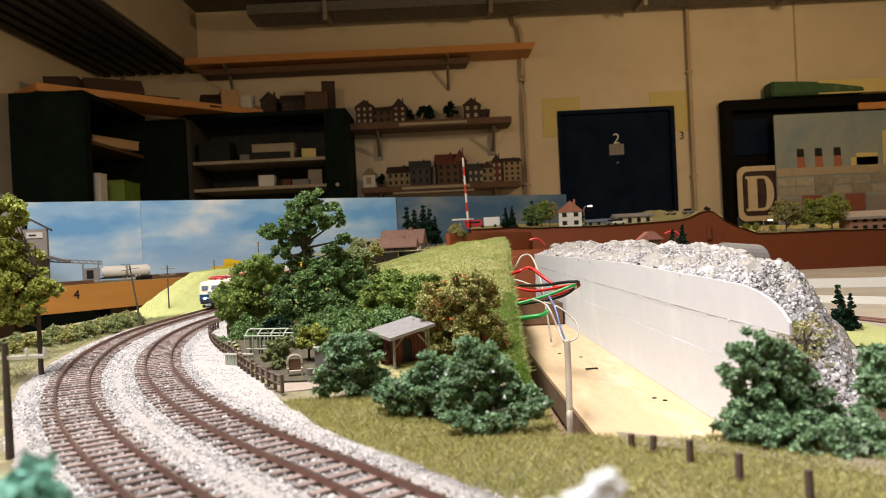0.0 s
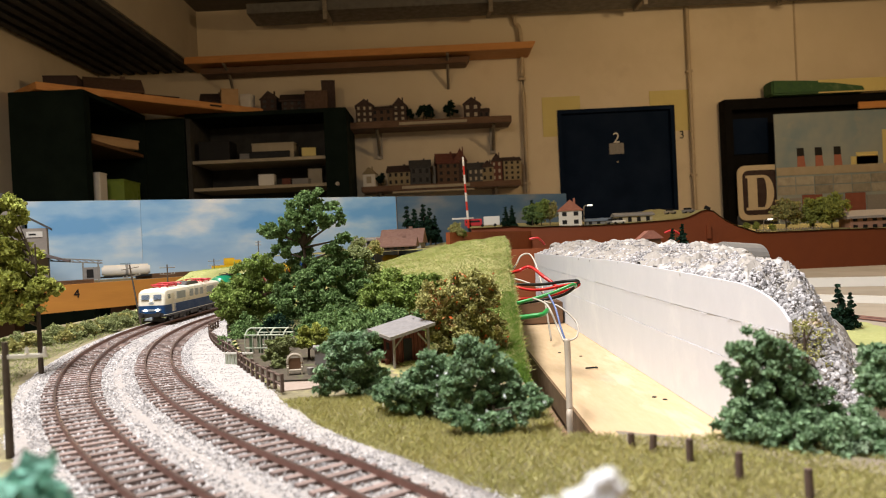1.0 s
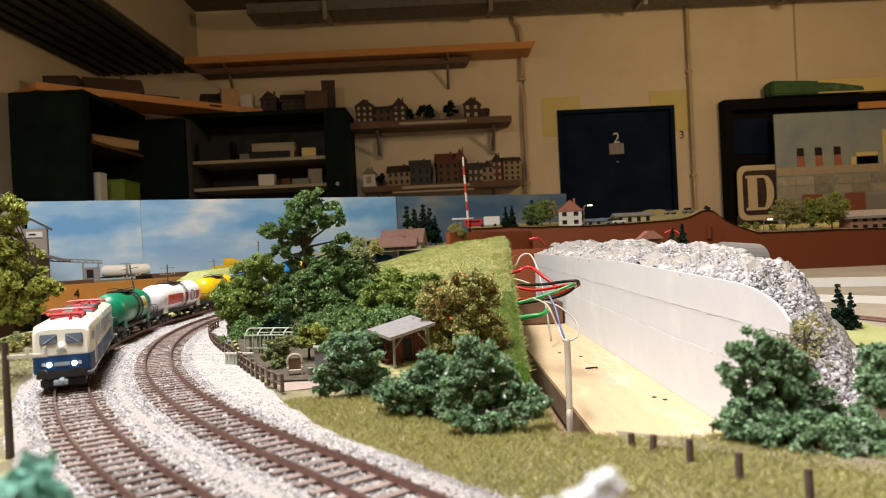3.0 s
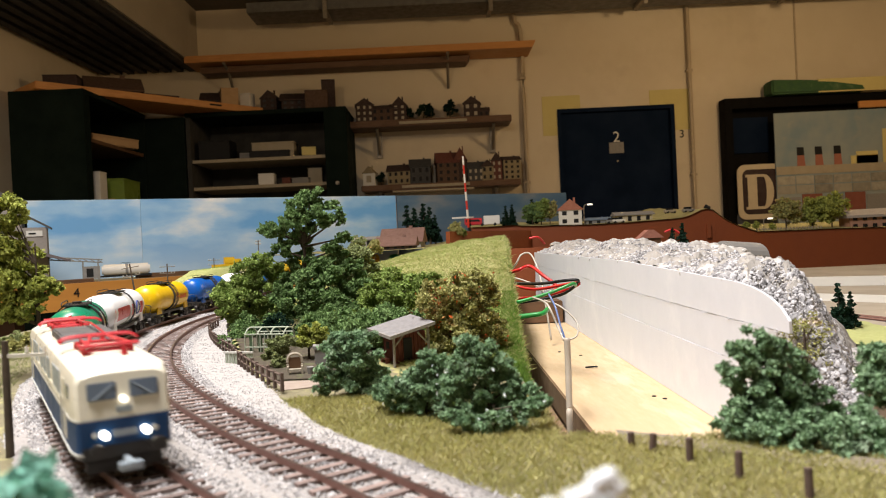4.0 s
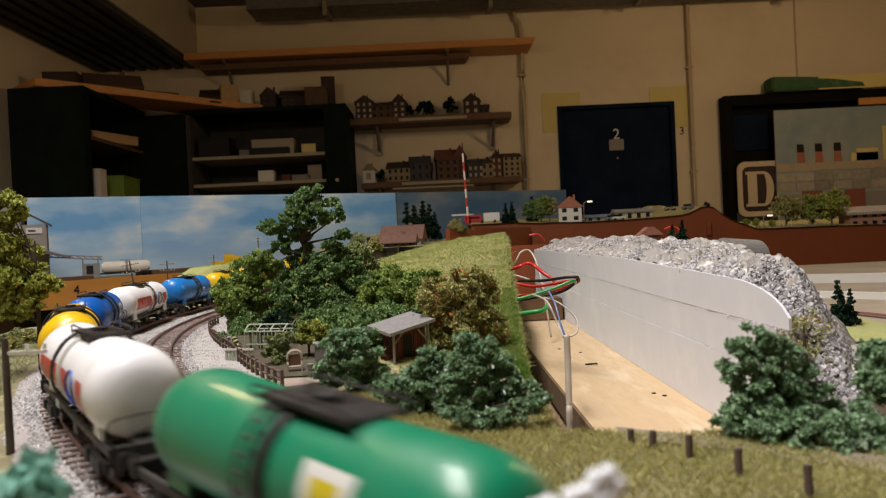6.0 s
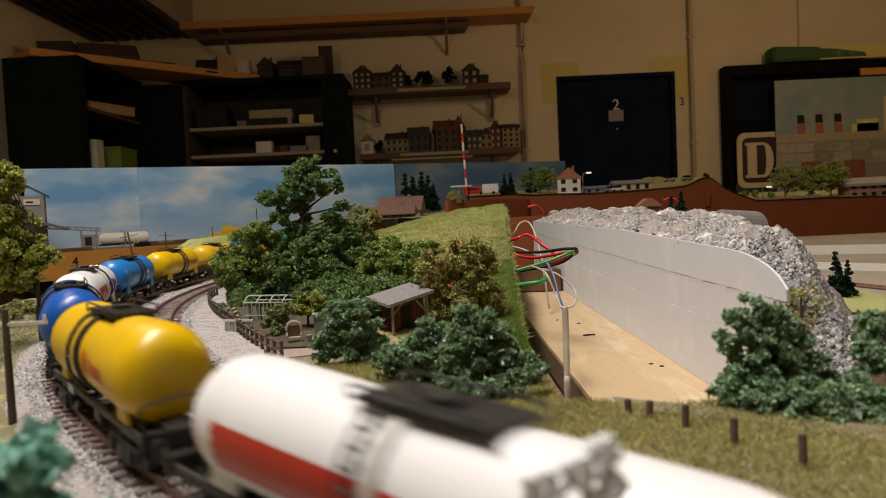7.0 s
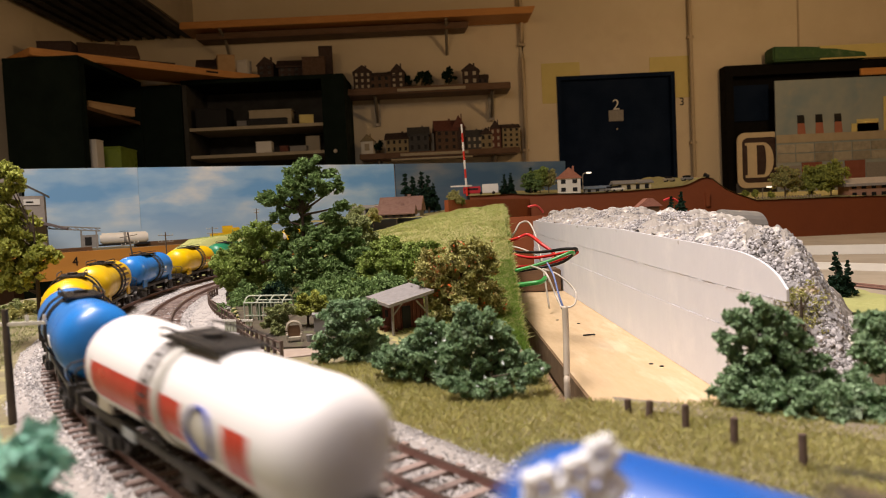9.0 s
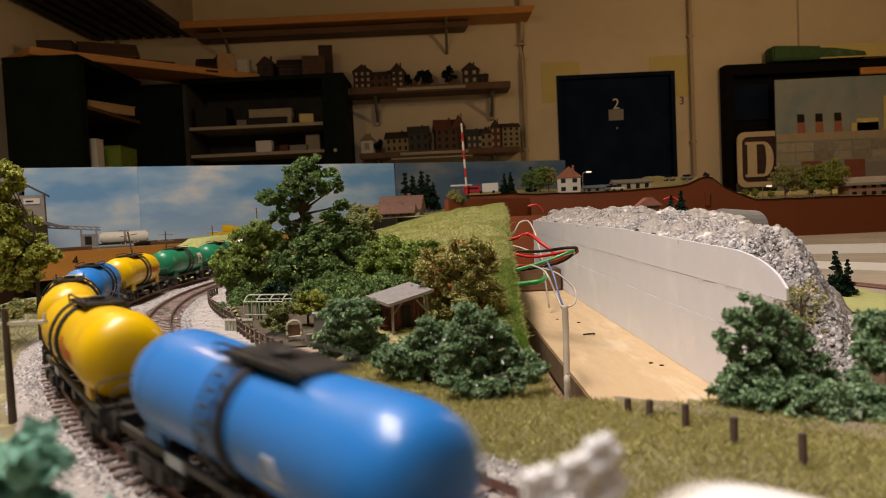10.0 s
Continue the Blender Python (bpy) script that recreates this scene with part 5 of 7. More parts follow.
def grasses():
    def front(rng):
        x, y = rng.uniform(-0.09, 0.36), rng.uniform(-0.02, 0.385)
        o = -off_track(x, y)
        if o > 0.21 or o < sand_edge(RADIUS * (math.atan2(y - CY, x - CX) + math.pi)) - 0.002 * rng.random():
            return None
        if x > 0.042 and y > 0.283 + 0.012 * hills(x, 0, 30):
            return None
        return (x, y, ground_z(x, y))
    grass("meadow_grass", "dry yellow-green grass along the inner track", front, 95000, 0.0023, "blade", 31, 1.0)
    grass("meadow_grass", "short green grass between the dry blades", front, 85000, 0.0021, "bladegreen", 32, 1.0)

    def slope(rng):
        y = rng.uniform(0.47, 1.15)
        x = rng.uniform(-0.16, cut(y))
        if y < 0.60 and x < -0.03:
            return None
        return (x, y, hill_z(x, y))
    grass("hill_grass", "long dry grass on the hill", slope, 60000, 0.0021, "blade", 33, 1.4)
    grass("hill_grass", "light green grass on the hill", slope, 90000, 0.0020, "bladelight", 34, 1.4)

    def side(rng):
        y = rng.uniform(0.36, 0.9)
        z0 = hill_z(cut(y), y) if y > 0.44 else 0.9935
        z = rng.uniform(0.96, z0)
        return (max(cut(y), 0.0395 if y < 0.44 else 0.0455) + 0.001 + 0.004 * (z0 - z) / 0.1, y, z)
    grass("mat_grass", "bright green fibres of the cut grass mat", side, 12000, 0.0018, "bladebright", 35, 1.3)

    def lip(rng):
        y = rng.uniform(0.46, 1.25)
        x = cut(y) + 0.004 - 0.016 * rng.random() ** 1.5
        return (x, y, hill_z(min(x, cut(y)), y) - max(0.0, x - cut(y)) * 1.5)
    grass("hill_grass", "dry grass hanging over the cut edge", lip, 7000, 0.0015, "blade", 41, 2.2)
    grass("hill_grass", "olive grass hanging over the cut edge", lip, 9000, 0.0014, "bladelight", 42, 2.2)

    def brow(rng):
        y = rng.uniform(0.40, 0.64)
        x = cut(y) - 0.022 * rng.random() ** 1.5
        return (x, y, hill_z(x, y) if y > 0.44 else 0.9935)
    grass("mat_grass", "bright green grass along the cut edge", brow, 10000, 0.0022, "bladebright", 39, 1.2)

    def left(rng):
        s = rng.uniform(-0.5, 0.98)
        p, _ = course(s, -rng.uniform(0.036, 0.13))
        if p.x < -0.45:
            return None
        return (p.x, p.y, ground_z(p.x, p.y))
    grass("verge_grass", "pale green grass on the outer verge", left, 46000, 0.0019, "bladedull", 36, 1.0)
    grass("verge_grass", "olive grass on the outer verge", left, 24000, 0.0020, "bladelight", 37, 1.0)

    def mound(rng):
        x, y = rng.uniform(-0.405, -0.33), rng.uniform(0.95, 1.5)
        return (x, y, mound_z(x, y))
    grass("mound_grass", "short pale grass on the mound", mound, 9000, 0.002, "bladelight", 38)


def small_plants():
    rng = random.Random(8)
    for k in range(30):          # hedge of pale shrubs along the outer verge
        f = k / 29
        y = 0.66 + 0.27 * f + rng.uniform(-0.01, 0.01)
        x = -0.385 + 0.03 * math.sin(f * 3) + rng.uniform(-0.012, 0.012)
        h = rng.uniform(0.011, 0.019)
        tree("verge_shrub", "small pale green shrub on the verge", x, y, 0.992, h, random_blobs(100 + k, 4, 0.45, 0.35, 0.75, 0.35, 0.5), 600, 0.0011, "pale" if k % 3 else "olive", 200 + k, "bush", "verge shrubs", 0.0006)
    # blurred blossoms and leaves close to the lens
    t = thing("flower_stem", "white model blossoms on a thin stem near the track", "flower", pose(0.0150, 0.056, 0.9972))
    part("stem", tube(bm_new(), [(0.0, 0.0, 0), (0.0, 0.002, 0.02), (-0.002, 0.006, 0.036), (-0.004, 0.008, 0.044)], 0.0004, 6), LEAF["bark"], t)
    for x, y, z, r in ((-0.0065, 0.016, 0.0445, 0.0022), (-0.003, 0.016, 0.0458, 0.0020), (-0.0005, 0.017, 0.0472, 0.0019), (0.0005, 0.017, 0.0440, 0.0015), (-0.005, 0.015, 0.0422, 0.0016), (-0.0015, 0.016, 0.0428, 0.0015)):
        bm = bm_new()
        for k in range(5):
            a = k * 1.2566
            bmesh.ops.create_icosphere(bm, subdivisions=1, radius=r * 0.55, matrix=pose(x + r * 0.6 * math.cos(a), y, z + r * 0.6 * math.sin(a)))
        part("blossom", bm, LEAF["petal"], t)
    tree("leafy_plant", "teal leafed model plant close to the lens", -0.066, 0.110, 0.985, 0.060,
         [(0, 0, 0.78, 0.13, 1), (-0.10, 0.05, 0.66, 0.15, 1), (0.10, 0, 0.55, 0.16, 1), (0.0, 0.05, 0.45, 0.2, 1), (-0.15, 0.0, 0.35, 0.2, 1), (0.16, 0.0, 0.3, 0.18, 1)], 1500, 0.0022, "teal", 44, "plant", "", 0.0006)
    # firs
    fir(0.412, 0.80, 0.957, 0.050, 51)
    fir(0.430, 0.81, 0.957, 0.040, 52)
    for k, (x, y, z, h) in enumerate(((-0.105, 2.32, 1.068, 0.12), (-0.082, 2.30, 1.068, 0.11), (-0.055, 2.34, 1.068, 0.125), (-0.035, 2.20, 1.068, 0.105), (-0.02, 2.22, 1.068, 0.085), (0.222, 2.64, 1.112, 0.075), (0.245, 2.65, 1.112, 0.08), (0.345, 2.9, 1.12, 0.10))):
        fir(x, y, z, h, 60 + k)
    fir(0.352, 1.12, 1.034, 0.048, 70)
    fir(0.341, 1.13, 1.034, 0.042, 71)
    # broadleaf trees of the far tables
    for k, (x, y, z, h, leaf, lab) in enumerate(((0.365, 2.80, 1.115, 0.105, "mid", "green model tree beside the white house"), (0.40, 2.82, 1.115, 0.10, "olive", "dark olive model tree beside the white house"), (0.33, 2.78, 1.115, 0.085, "deep", "dark model tree on the far table"),
                                                 (1.235, 2.74, 1.055, 0.125, "olive", "olive model tree at the far station"), (1.34, 2.76, 1.055, 0.125, "yellow", "yellowing model tree at the far station"), (1.40, 2.74, 1.055, 0.140, "yellow", "autumn yellow model tree at the far station"),
                                                 (1.06, 2.66, 1.062, 0.035, "yellow", "small yellow shrub at the table edge"), (1.10, 2.67, 1.060, 0.038, "yellow", "small yellow shrub at the table edge"), (1.15, 2.66, 1.056, 0.034, "yellow", "small yellow shrub at the table edge"),
                                                 (0.035, 2.1, 1.075, 0.055, "olive", "round olive shrub above the hill"), (0.06, 2.12, 1.08, 0.03, "mid", "low green shrub above the hill"), (-0.150, 1.36, 1.045, 0.045, "pale", "pale shrub beside the town roofs"), (-0.125, 1.40, 1.045, 0.04, "olive", "autumn shrub beside the town roofs"))):
        tree("broadleaf_tree" if h > 0.07 else "round_shrub", lab, x, y, z, h, random_blobs(300 + k, 9, 0.30, 0.36, 0.84, 0.20, 0.30), 2000, h * 0.036, leaf, 400 + k, "tree" if h > 0.07 else "bush", "", h * 0.02)


# ---- garden and line side ----
def garden():
    wood = mat("weathered_fence_wood", (0.15, 0.10, 0.08), (0.10, 0.07, 0.055), 250.0, 0.9)
    pale = mat("pale_green_frame", (0.42, 0.46, 0.36), (0.34, 0.38, 0.30), 200.0, 0.6)
    # picket fence along the sand strip
    f = thing("garden_fence", "weathered brown wooden fence along the track", "fence")
    s0, s1, n = 0.10, 0.527, 30
    prev = None
    for k in range(n + 1):
        s = s0 + (s1 - s0) * k / n
        p, a = course(s, 0.0735 + 0.0245 * min(1.0, max(0.0, (s - 0.15) / 0.20)))
        z = 0.9945
        part("post", box(bm_new(), p.x, p.y, z, 0.0017, 0.0017, 0.0098 + 0.0008 * math.sin(k * 2.3), math.degrees(a)), wood, f)
        if prev:
            for h in (0.004, 0.0085):
                part("rail", rod(bm_new(), (prev.x, prev.y, z + h), (p.x, p.y, z + h), 0.0007, n=5), wood, f)
        prev = p
    # rough stone wall behind the fence
    w = thing("stone_wall", "low grey stone wall beside the garden", "wall")
    st = mat("grey_wall_stone", (0.30, 0.28, 0.25), (0.20, 0.19, 0.17), 300.0, 0.9, per=0.25)
    for k in range(16):
        p, a = course(0.12 + k * 0.0062, 0.098)
        for j in range(3):
            part("stone", box(bm_new(), p.x, p.y, 0.9935 + j * 0.0047, 0.0042, 0.0058, 0.0044, math.degrees(a) + random.uniform(-6, 6)), st, w, bevel=0.0005)
    # greenhouse of pale bars
    g = thing("greenhouse", "pale green framed model greenhouse with a rounded roof", "greenhouse", pose(-0.1245, 0.536, 0.9935, 0, 0, -17))
    bar = lambda p, q: part("bar", rod(bm_new(), p, q, 0.0005, n=6), pale, g)
    for x in np.linspace(-0.015, 0.015, 6):
        for y in (-0.008, 0.008):
            bar((x, y, 0), (x, y, 0.018))
    for y in (-0.008, 0.008):
        for z in (0.0005, 0.009, 0.018):
            bar((-0.0152, y, z), (0.0152, y, z))
    for x in (-0.015, -0.005, 0.005, 0.015):
        part("roof_arch", tube(bm_new(), [(x, -0.008, 0.018), (x, -0.004, 0.0212), (x, 0, 0.022), (x, 0.004, 0.0212), (x, 0.008, 0.018)], 0.0005, 6), pale, g)
    part("ridge", rod(bm_new(), (-0.0155, 0, 0.022), (0.0155, 0, 0.022), 0.0006), pale, g)
    pane = mat("green_tinted_glazing", (0.10, 0.16, 0.09), (0.08, 0.13, 0.07), 100.0, 0.15)
    for x in (-0.0105, -0.0035, 0.0035, 0.0105):
        part("pane", box(bm_new(), x, -0.0072, 0.001, 0.0032, 0.0002, 0.0165), pane, g)
    for k in range(9):
        part("fence_board", box(bm_new(), -0.016 + k * 0.0024, -0.030, 0, 0.0018, 0.0007, 0.0085), pale, g)
    part("fence_rail", box(bm_new(), -0.0064, -0.0305, 0.0083, 0.023, 0.0012, 0.0012), M["white"], g, "white top rail")
    # bench with an arched back and a pot
    b = thing("garden_arbour", "pale wooden garden seat with an arched back", "bench", pose(-0.0924, 0.459, 0.9935, 0, 0, 10))
    cream = mat("pale_bench_wood", (0.48, 0.42, 0.33), (0.38, 0.33, 0.26), 300.0, 0.8)
    part("seat", box(bm_new(), 0, 0, 0.003, 0.009, 0.004, 0.0009), cream, b)
    for x in (-0.0042, 0.0042):
        part("leg", box(bm_new(), x, 0, 0, 0.001, 0.004, 0.0055), cream, b)
    part("arch", tube(bm_new(), [(-0.0042, 0.002, 0.004), (-0.0042, 0.002, 0.0095), (-0.002, 0.002, 0.0125), (0.002, 0.002, 0.0125), (0.0042, 0.002, 0.0095), (0.0042, 0.002, 0.004)], 0.0009, 6), cream, b)
    part("back_panel", box(bm_new(), 0, 0.0024, 0.003, 0.0075, 0.0005, 0.0075), M["oldwood"], b)
    tagged(part("plant_pot", rod(bm_new(), (-0.0828, 0.457, 0.9935), (-0.0828, 0.457, 0.9985), 0.0016, 0.0022, 12), M["grey"]), "small dark plant pot beside the seat", "pot")
    setting(part("garden_path", prism(bm_new(), [(-0.0895, 0.412), (-0.068, 0.42), (-0.066, 0.468), (-0.1015, 0.47), (-0.104, 0.45)], 0.0006, Matrix(((1, 0, 0, 0), (0, 0, 1, 0), (0, 1, 0, ground_z(-0.08, 0.43)), (0, 0, 0, 1)))), mat("pinkish_paving", (0.36, 0.29, 0.24), (0.28, 0.22, 0.18), 250.0, 0.9)), "pinkish gravel in front of the garden seat", "path")
    # grey tool box shed
    s = thing("tool_shed", "small grey model tool shed", "shed", pose(-0.079, 0.488, 0.9935, 0, 0, 8))
    part("wall", box(bm_new(), 0, 0, 0, 0.012, 0.009, 0.012), M["grey"], s)
    part("roof", prism(bm_new(), [(-0.007, 0.012), (0.007, 0.012), (0.007, 0.0128), (-0.007, 0.0140)], 0.011, pose(0, -0.0055, 0)), M["grey"], s)
    # red-brown shed with a porch roof
    s = thing("garden_shed", "red-brown boarded model shed with a grey sloping roof", "shed", pose(-0.029, 0.484, 0.9935, 0, 0, 32))
    redw = mat("red_brown_boards", (0.17, 0.045, 0.03), (0.11, 0.03, 0.02), 220.0, 0.8, stretch=(6, 6, 1))
    post = mat("grey_post_wood", (0.30, 0.28, 0.25), (0.22, 0.20, 0.18), 250.0, 0.85)
    part("wall", box(bm_new(), 0.004, 0.004, 0, 0.020, 0.018, 0.0205), redw, s)
    for k in range(7):          # upright boards on the front and the gable side
        part("board", box(bm_new(), -0.0045 + k * 0.0029, -0.0053, 0, 0.0024, 0.0006, 0.0205), redw, s)
        if k < 6:
            part("board", box(bm_new(), -0.0063, -0.0035 + k * 0.0029, 0, 0.0006, 0.0024, 0.0205), redw, s)
    part("door", box(bm_new(), 0.001, -0.0058, 0, 0.006, 0.0006, 0.017), M["black"], s, "dark door opening")
    part("window_frame", box(bm_new(), -0.0068, 0.0055, 0.009, 0.0005, 0.0052, 0.0062), redw, s)
    part("window_pane", box(bm_new(), -0.0071, 0.0055, 0.0098, 0.0004, 0.0038, 0.0046), M["black"], s)
    for x, h in ((-0.0122, 0.0196), (0.0125, 0.0245)):
        part("post", rod(bm_new(), (x, -0.0122, 0), (x, -0.0122, h), 0.0009, n=8), post, s, "grey porch post")
        d = 1 if x < 0 else -1
        part("brace", rod(bm_new(), (x, -0.0122, 0.0125), (x + d * 0.0075, -0.0122, 0.0205), 0.0006, n=6), post, s)
    part("beam", rod(bm_new(), (-0.015, -0.0122, 0.0193), (0.0152, -0.0122, 0.0252), 0.0007, n=6), post, s)
    felt = mat("grey_roof_felt", (0.24, 0.23, 0.23), (0.18, 0.17, 0.17), 260.0, 0.85, bump=0.4)
    tilt = Matrix(((1, 0, 0, 0), (0, 1, 0, 0), (0.195, 0.10, 1, 0), (0, 0, 0, 1)))
    part("roof", box(bm_new(), 0, 0, 0, 0.032, 0.031, 0.0009, 0, Matrix.Translation((0, 0, 0.0238)) @ tilt), felt, s, "grey felt roof")
    part("fascia_board", box(bm_new(), 0, -0.0156, 0, 0.0322, 0.0008, 0.0019, 0, Matrix.Translation((0, 0, 0.0231)) @ tilt), post, s, "pale edge board")
    part("fascia_board", box(bm_new(), -0.0161, 0, 0, 0.0008, 0.031, 0.0019, 0, Matrix.Translation((0, 0, 0.0231)) @ tilt), post, s, "pale edge board")
    part("bench", box(bm_new(), -0.0105, 0.003, 0.004, 0.0035, 0.008, 0.0008), redw, s)
    for y in (0.0, 0.006):
        part("bench_leg", box(bm_new(), -0.0105, y, 0, 0.003, 0.0008, 0.004), redw, s)
    # wooden posts along the path
    for k, (x, y, h) in enumerate(((0.063, 0.268, 0.0048), (0.068, 0.259, 0.0062), (0.0755, 0.243, 0.0085), (0.0845, 0.2255, 0.0085), (0.0965, 0.207, 0.0085))):
        bm = bm_new()
        rod(bm, (0, 0, -0.002), (0.0003, 0, h), 0.0013, 0.0012, 9)
        o = part("fence_post", bm, wood, bevel=0.0002)
        o.matrix_world = pose(x, y, 0.9945, random.uniform(-4, 4), random.uniform(-4, 4), 0)
        tagged(o, "short weathered wooden post in the grass", "post", "fence posts")


def poles():
    dark = mat("dark_pole_wood", (0.10, 0.075, 0.055), (0.065, 0.048, 0.036), 200.0, 0.85)
    for x, y, z, h, r, ax, arm in ((-0.170, 0.293, 0.993, 0.046, 0.0016, 0, 0.016), (-0.345, 0.862, 0.993, 0.070, 0.0011, -8, 0.010), (-0.366, 1.01, 0.993, 0.066, 0.0010, 0, 0.010), (-0.40, 1.33, 1.0, 0.062, 0.0010, 0, 0.010), (-0.43, 1.78, 1.045, 0.052, 0.0014, 0, 0.006)):
        t = thing("telegraph_pole", "dark wooden telegraph pole with white insulators" if h < 0.05 else "thin dark telegraph pole beside the track", "pole", pose(x, y, z, 0, ax, 0), "telegraph poles")
        part("mast", rod(bm_new(), (0, 0, 0), (0, 0, h), r, r * 0.75, 10), dark, t)
        for j in (0.93, 0.80) if h > 0.05 else (0.86,):
            part("crossarm", box(bm_new(), 0, 0, h * j, arm * 2, r * 0.8, r * 0.8), M["steel"] if h > 0.05 else M["white"], t)
            for k in (-1.0, -0.55, 0.55, 1.0):
                part("insulator", rod(bm_new(), (k * arm * 0.95, 0, h * j + r), (k * arm * 0.95, 0, h * j + r * 2.4), r * 0.5, r * 0.35, 8), M["white"], t)
    t = thing("stay_pole", "leaning dark wooden stay", "pole", pose(-0.195, 0.292, 0.993, 0, 26, 0))
    part("mast", rod(bm_new(), (0, 0, 0), (0, 0, 0.036), 0.0011), dark, t)


def right_yard():
    # beige retaining box with a round opening, ledges and a loop of track
    beige = mat("beige_filler", (0.56, 0.45, 0.33), (0.48, 0.38, 0.28), 60.0, 0.85, bump=0.2)
    b = thing("retaining_wall", "beige plastered retaining wall with a white rim", "wall", pose(0.262, 0.405, 0.94))
    part("wall", box(bm_new(), 0, 0.01, 0, 0.125, 0.02, 0.0465), beige, b, bevel=0.001)
    part("rim", box(bm_new(), 0, 0.009, 0.0465, 0.127, 0.024, 0.0022), M["white"], b, "white plaster rim", bevel=0.0006)
    part("pipe_mouth", rod(bm_new(), (-0.030, -0.0006, 0.0165), (-0.030, 0.004, 0.0165), 0.0032, n=18), M["black"], b, "dark round pipe opening")
    setting(sheet("yard_ground", 0.18, 0.62, 0.42, 1.12, 40, 50, lambda x, y: 0.972 - 0.02 * max(0, min(1, (y - 0.5) / 0.25)) + 0.001 * hills(x, y, 40), mat("grey_plaster_ground", (0.48, 0.42, 0.35), (0.36, 0.32, 0.27), 90.0, 0.9, bump=0.4)), "grey plastered ground of the unfinished yard", "ground")
    for k, (z, d) in enumerate(((0.978, 0.50), (0.972, 0.56))):
        setting(part("ledge", box(bm_new(), 0.33, d, z - 0.02, 0.14, 0.03, 0.024), M["sand"], bevel=0.002), "grey gravel ledge beside the rocks", "ledge")
    setting(sheet("flock_patch", 0.33, 0.47, 0.70, 0.90, 20, 20, lambda x, y: 0.9555 + 0.004 * hills(x, y, 25) + 0.003, M["turflight"]), "yellow-green flock patch round the firs", "ground")
    for p, q, z0, z1, lab in (((0.46, 1.30), (0.72, 0.96), 0.955, 0.965, "long white edge strip"), ((0.50, 1.55), (1.2, 1.18), 0.955, 0.972, "pale wooden edge strip of the far ramp")):
        setting(upright("edge_strip", p, q, z0, z1, 0.012, M["white"]), lab, "board")
    t = thing("siding_track", "dark narrow loop of track on the pale board", "railway track")
    for o in (-0.008, 0.008):
        part("rail", tube(bm_new(), [(0.44 + o, 1.02, 0.957), (0.49 + o, 0.95, 0.957), (0.515 + o, 0.86, 0.957), (0.53 + o, 0.78, 0.957), (0.56 + o, 0.70, 0.957), (0.64 + o, 0.62, 0.957)], 0.0016, 6), M["rail"], t)
    bm = tube(bm_new(), [(0.44, 1.02, 0.9545), (0.49, 0.95, 0.9545), (0.515, 0.86, 0.9545), (0.53, 0.78, 0.9545), (0.56, 0.70, 0.9545), (0.64, 0.62, 0.9545)], 0.009, 8)
    bmesh.ops.scale(bm, vec=(1, 1, 0.15), space=Matrix.Translation((0, 0, -0.955)), verts=bm.verts)
    part("track_bed", bm, M["bed"], t)
    # grey tunnel tube and a half hidden red roof behind the rocks
    tagged(part("tunnel_tube", rod(bm_new(), (0.40, 1.10, 1.028), (0.465, 1.13, 1.022), 0.026, n=24), M["grey"], bevel=0.003), "grey plastic tunnel tube behind the rocks", "tube")
    h = thing("red_hut", "small red-roofed model hut behind the rocks", "model house", pose(0.325, 1.2, 1.042))
    part("wall", box(bm_new(), 0, 0, 0, 0.03, 0.02, 0.022), M["oldwood"], h)
    part("roof", prism(bm_new(), [(-0.02, 0.020), (0.02, 0.020), (0.004, 0.033), (-0.004, 0.033)], 0.026, pose(0, -0.013, 0)), mat("dull_red_roof", (0.30, 0.12, 0.08), (0.24, 0.09, 0.06), 150.0, 0.8), h)
    red = mat("red_wire", (0.55, 0.03, 0.03), (0.5, 0.02, 0.02), 50.0, 0.4)
    tagged(part("cable", tube(bm_new(), [(0.335, 1.15, 1.070), (0.348, 1.15, 1.073), (0.362, 1.15, 1.062), (0.37, 1.15, 1.045)], 0.0018), red, smooth=True), "red wire arching over the rocks", "cable", "loose cables")
    tagged(part("cable", tube(bm_new(), [(0.118, 1.04, 1.070), (0.13, 1.04, 1.071), (0.14, 1.05, 1.062)], 0.0016), red, smooth=True), "red wire arching over the rocks", "cable", "loose cables")


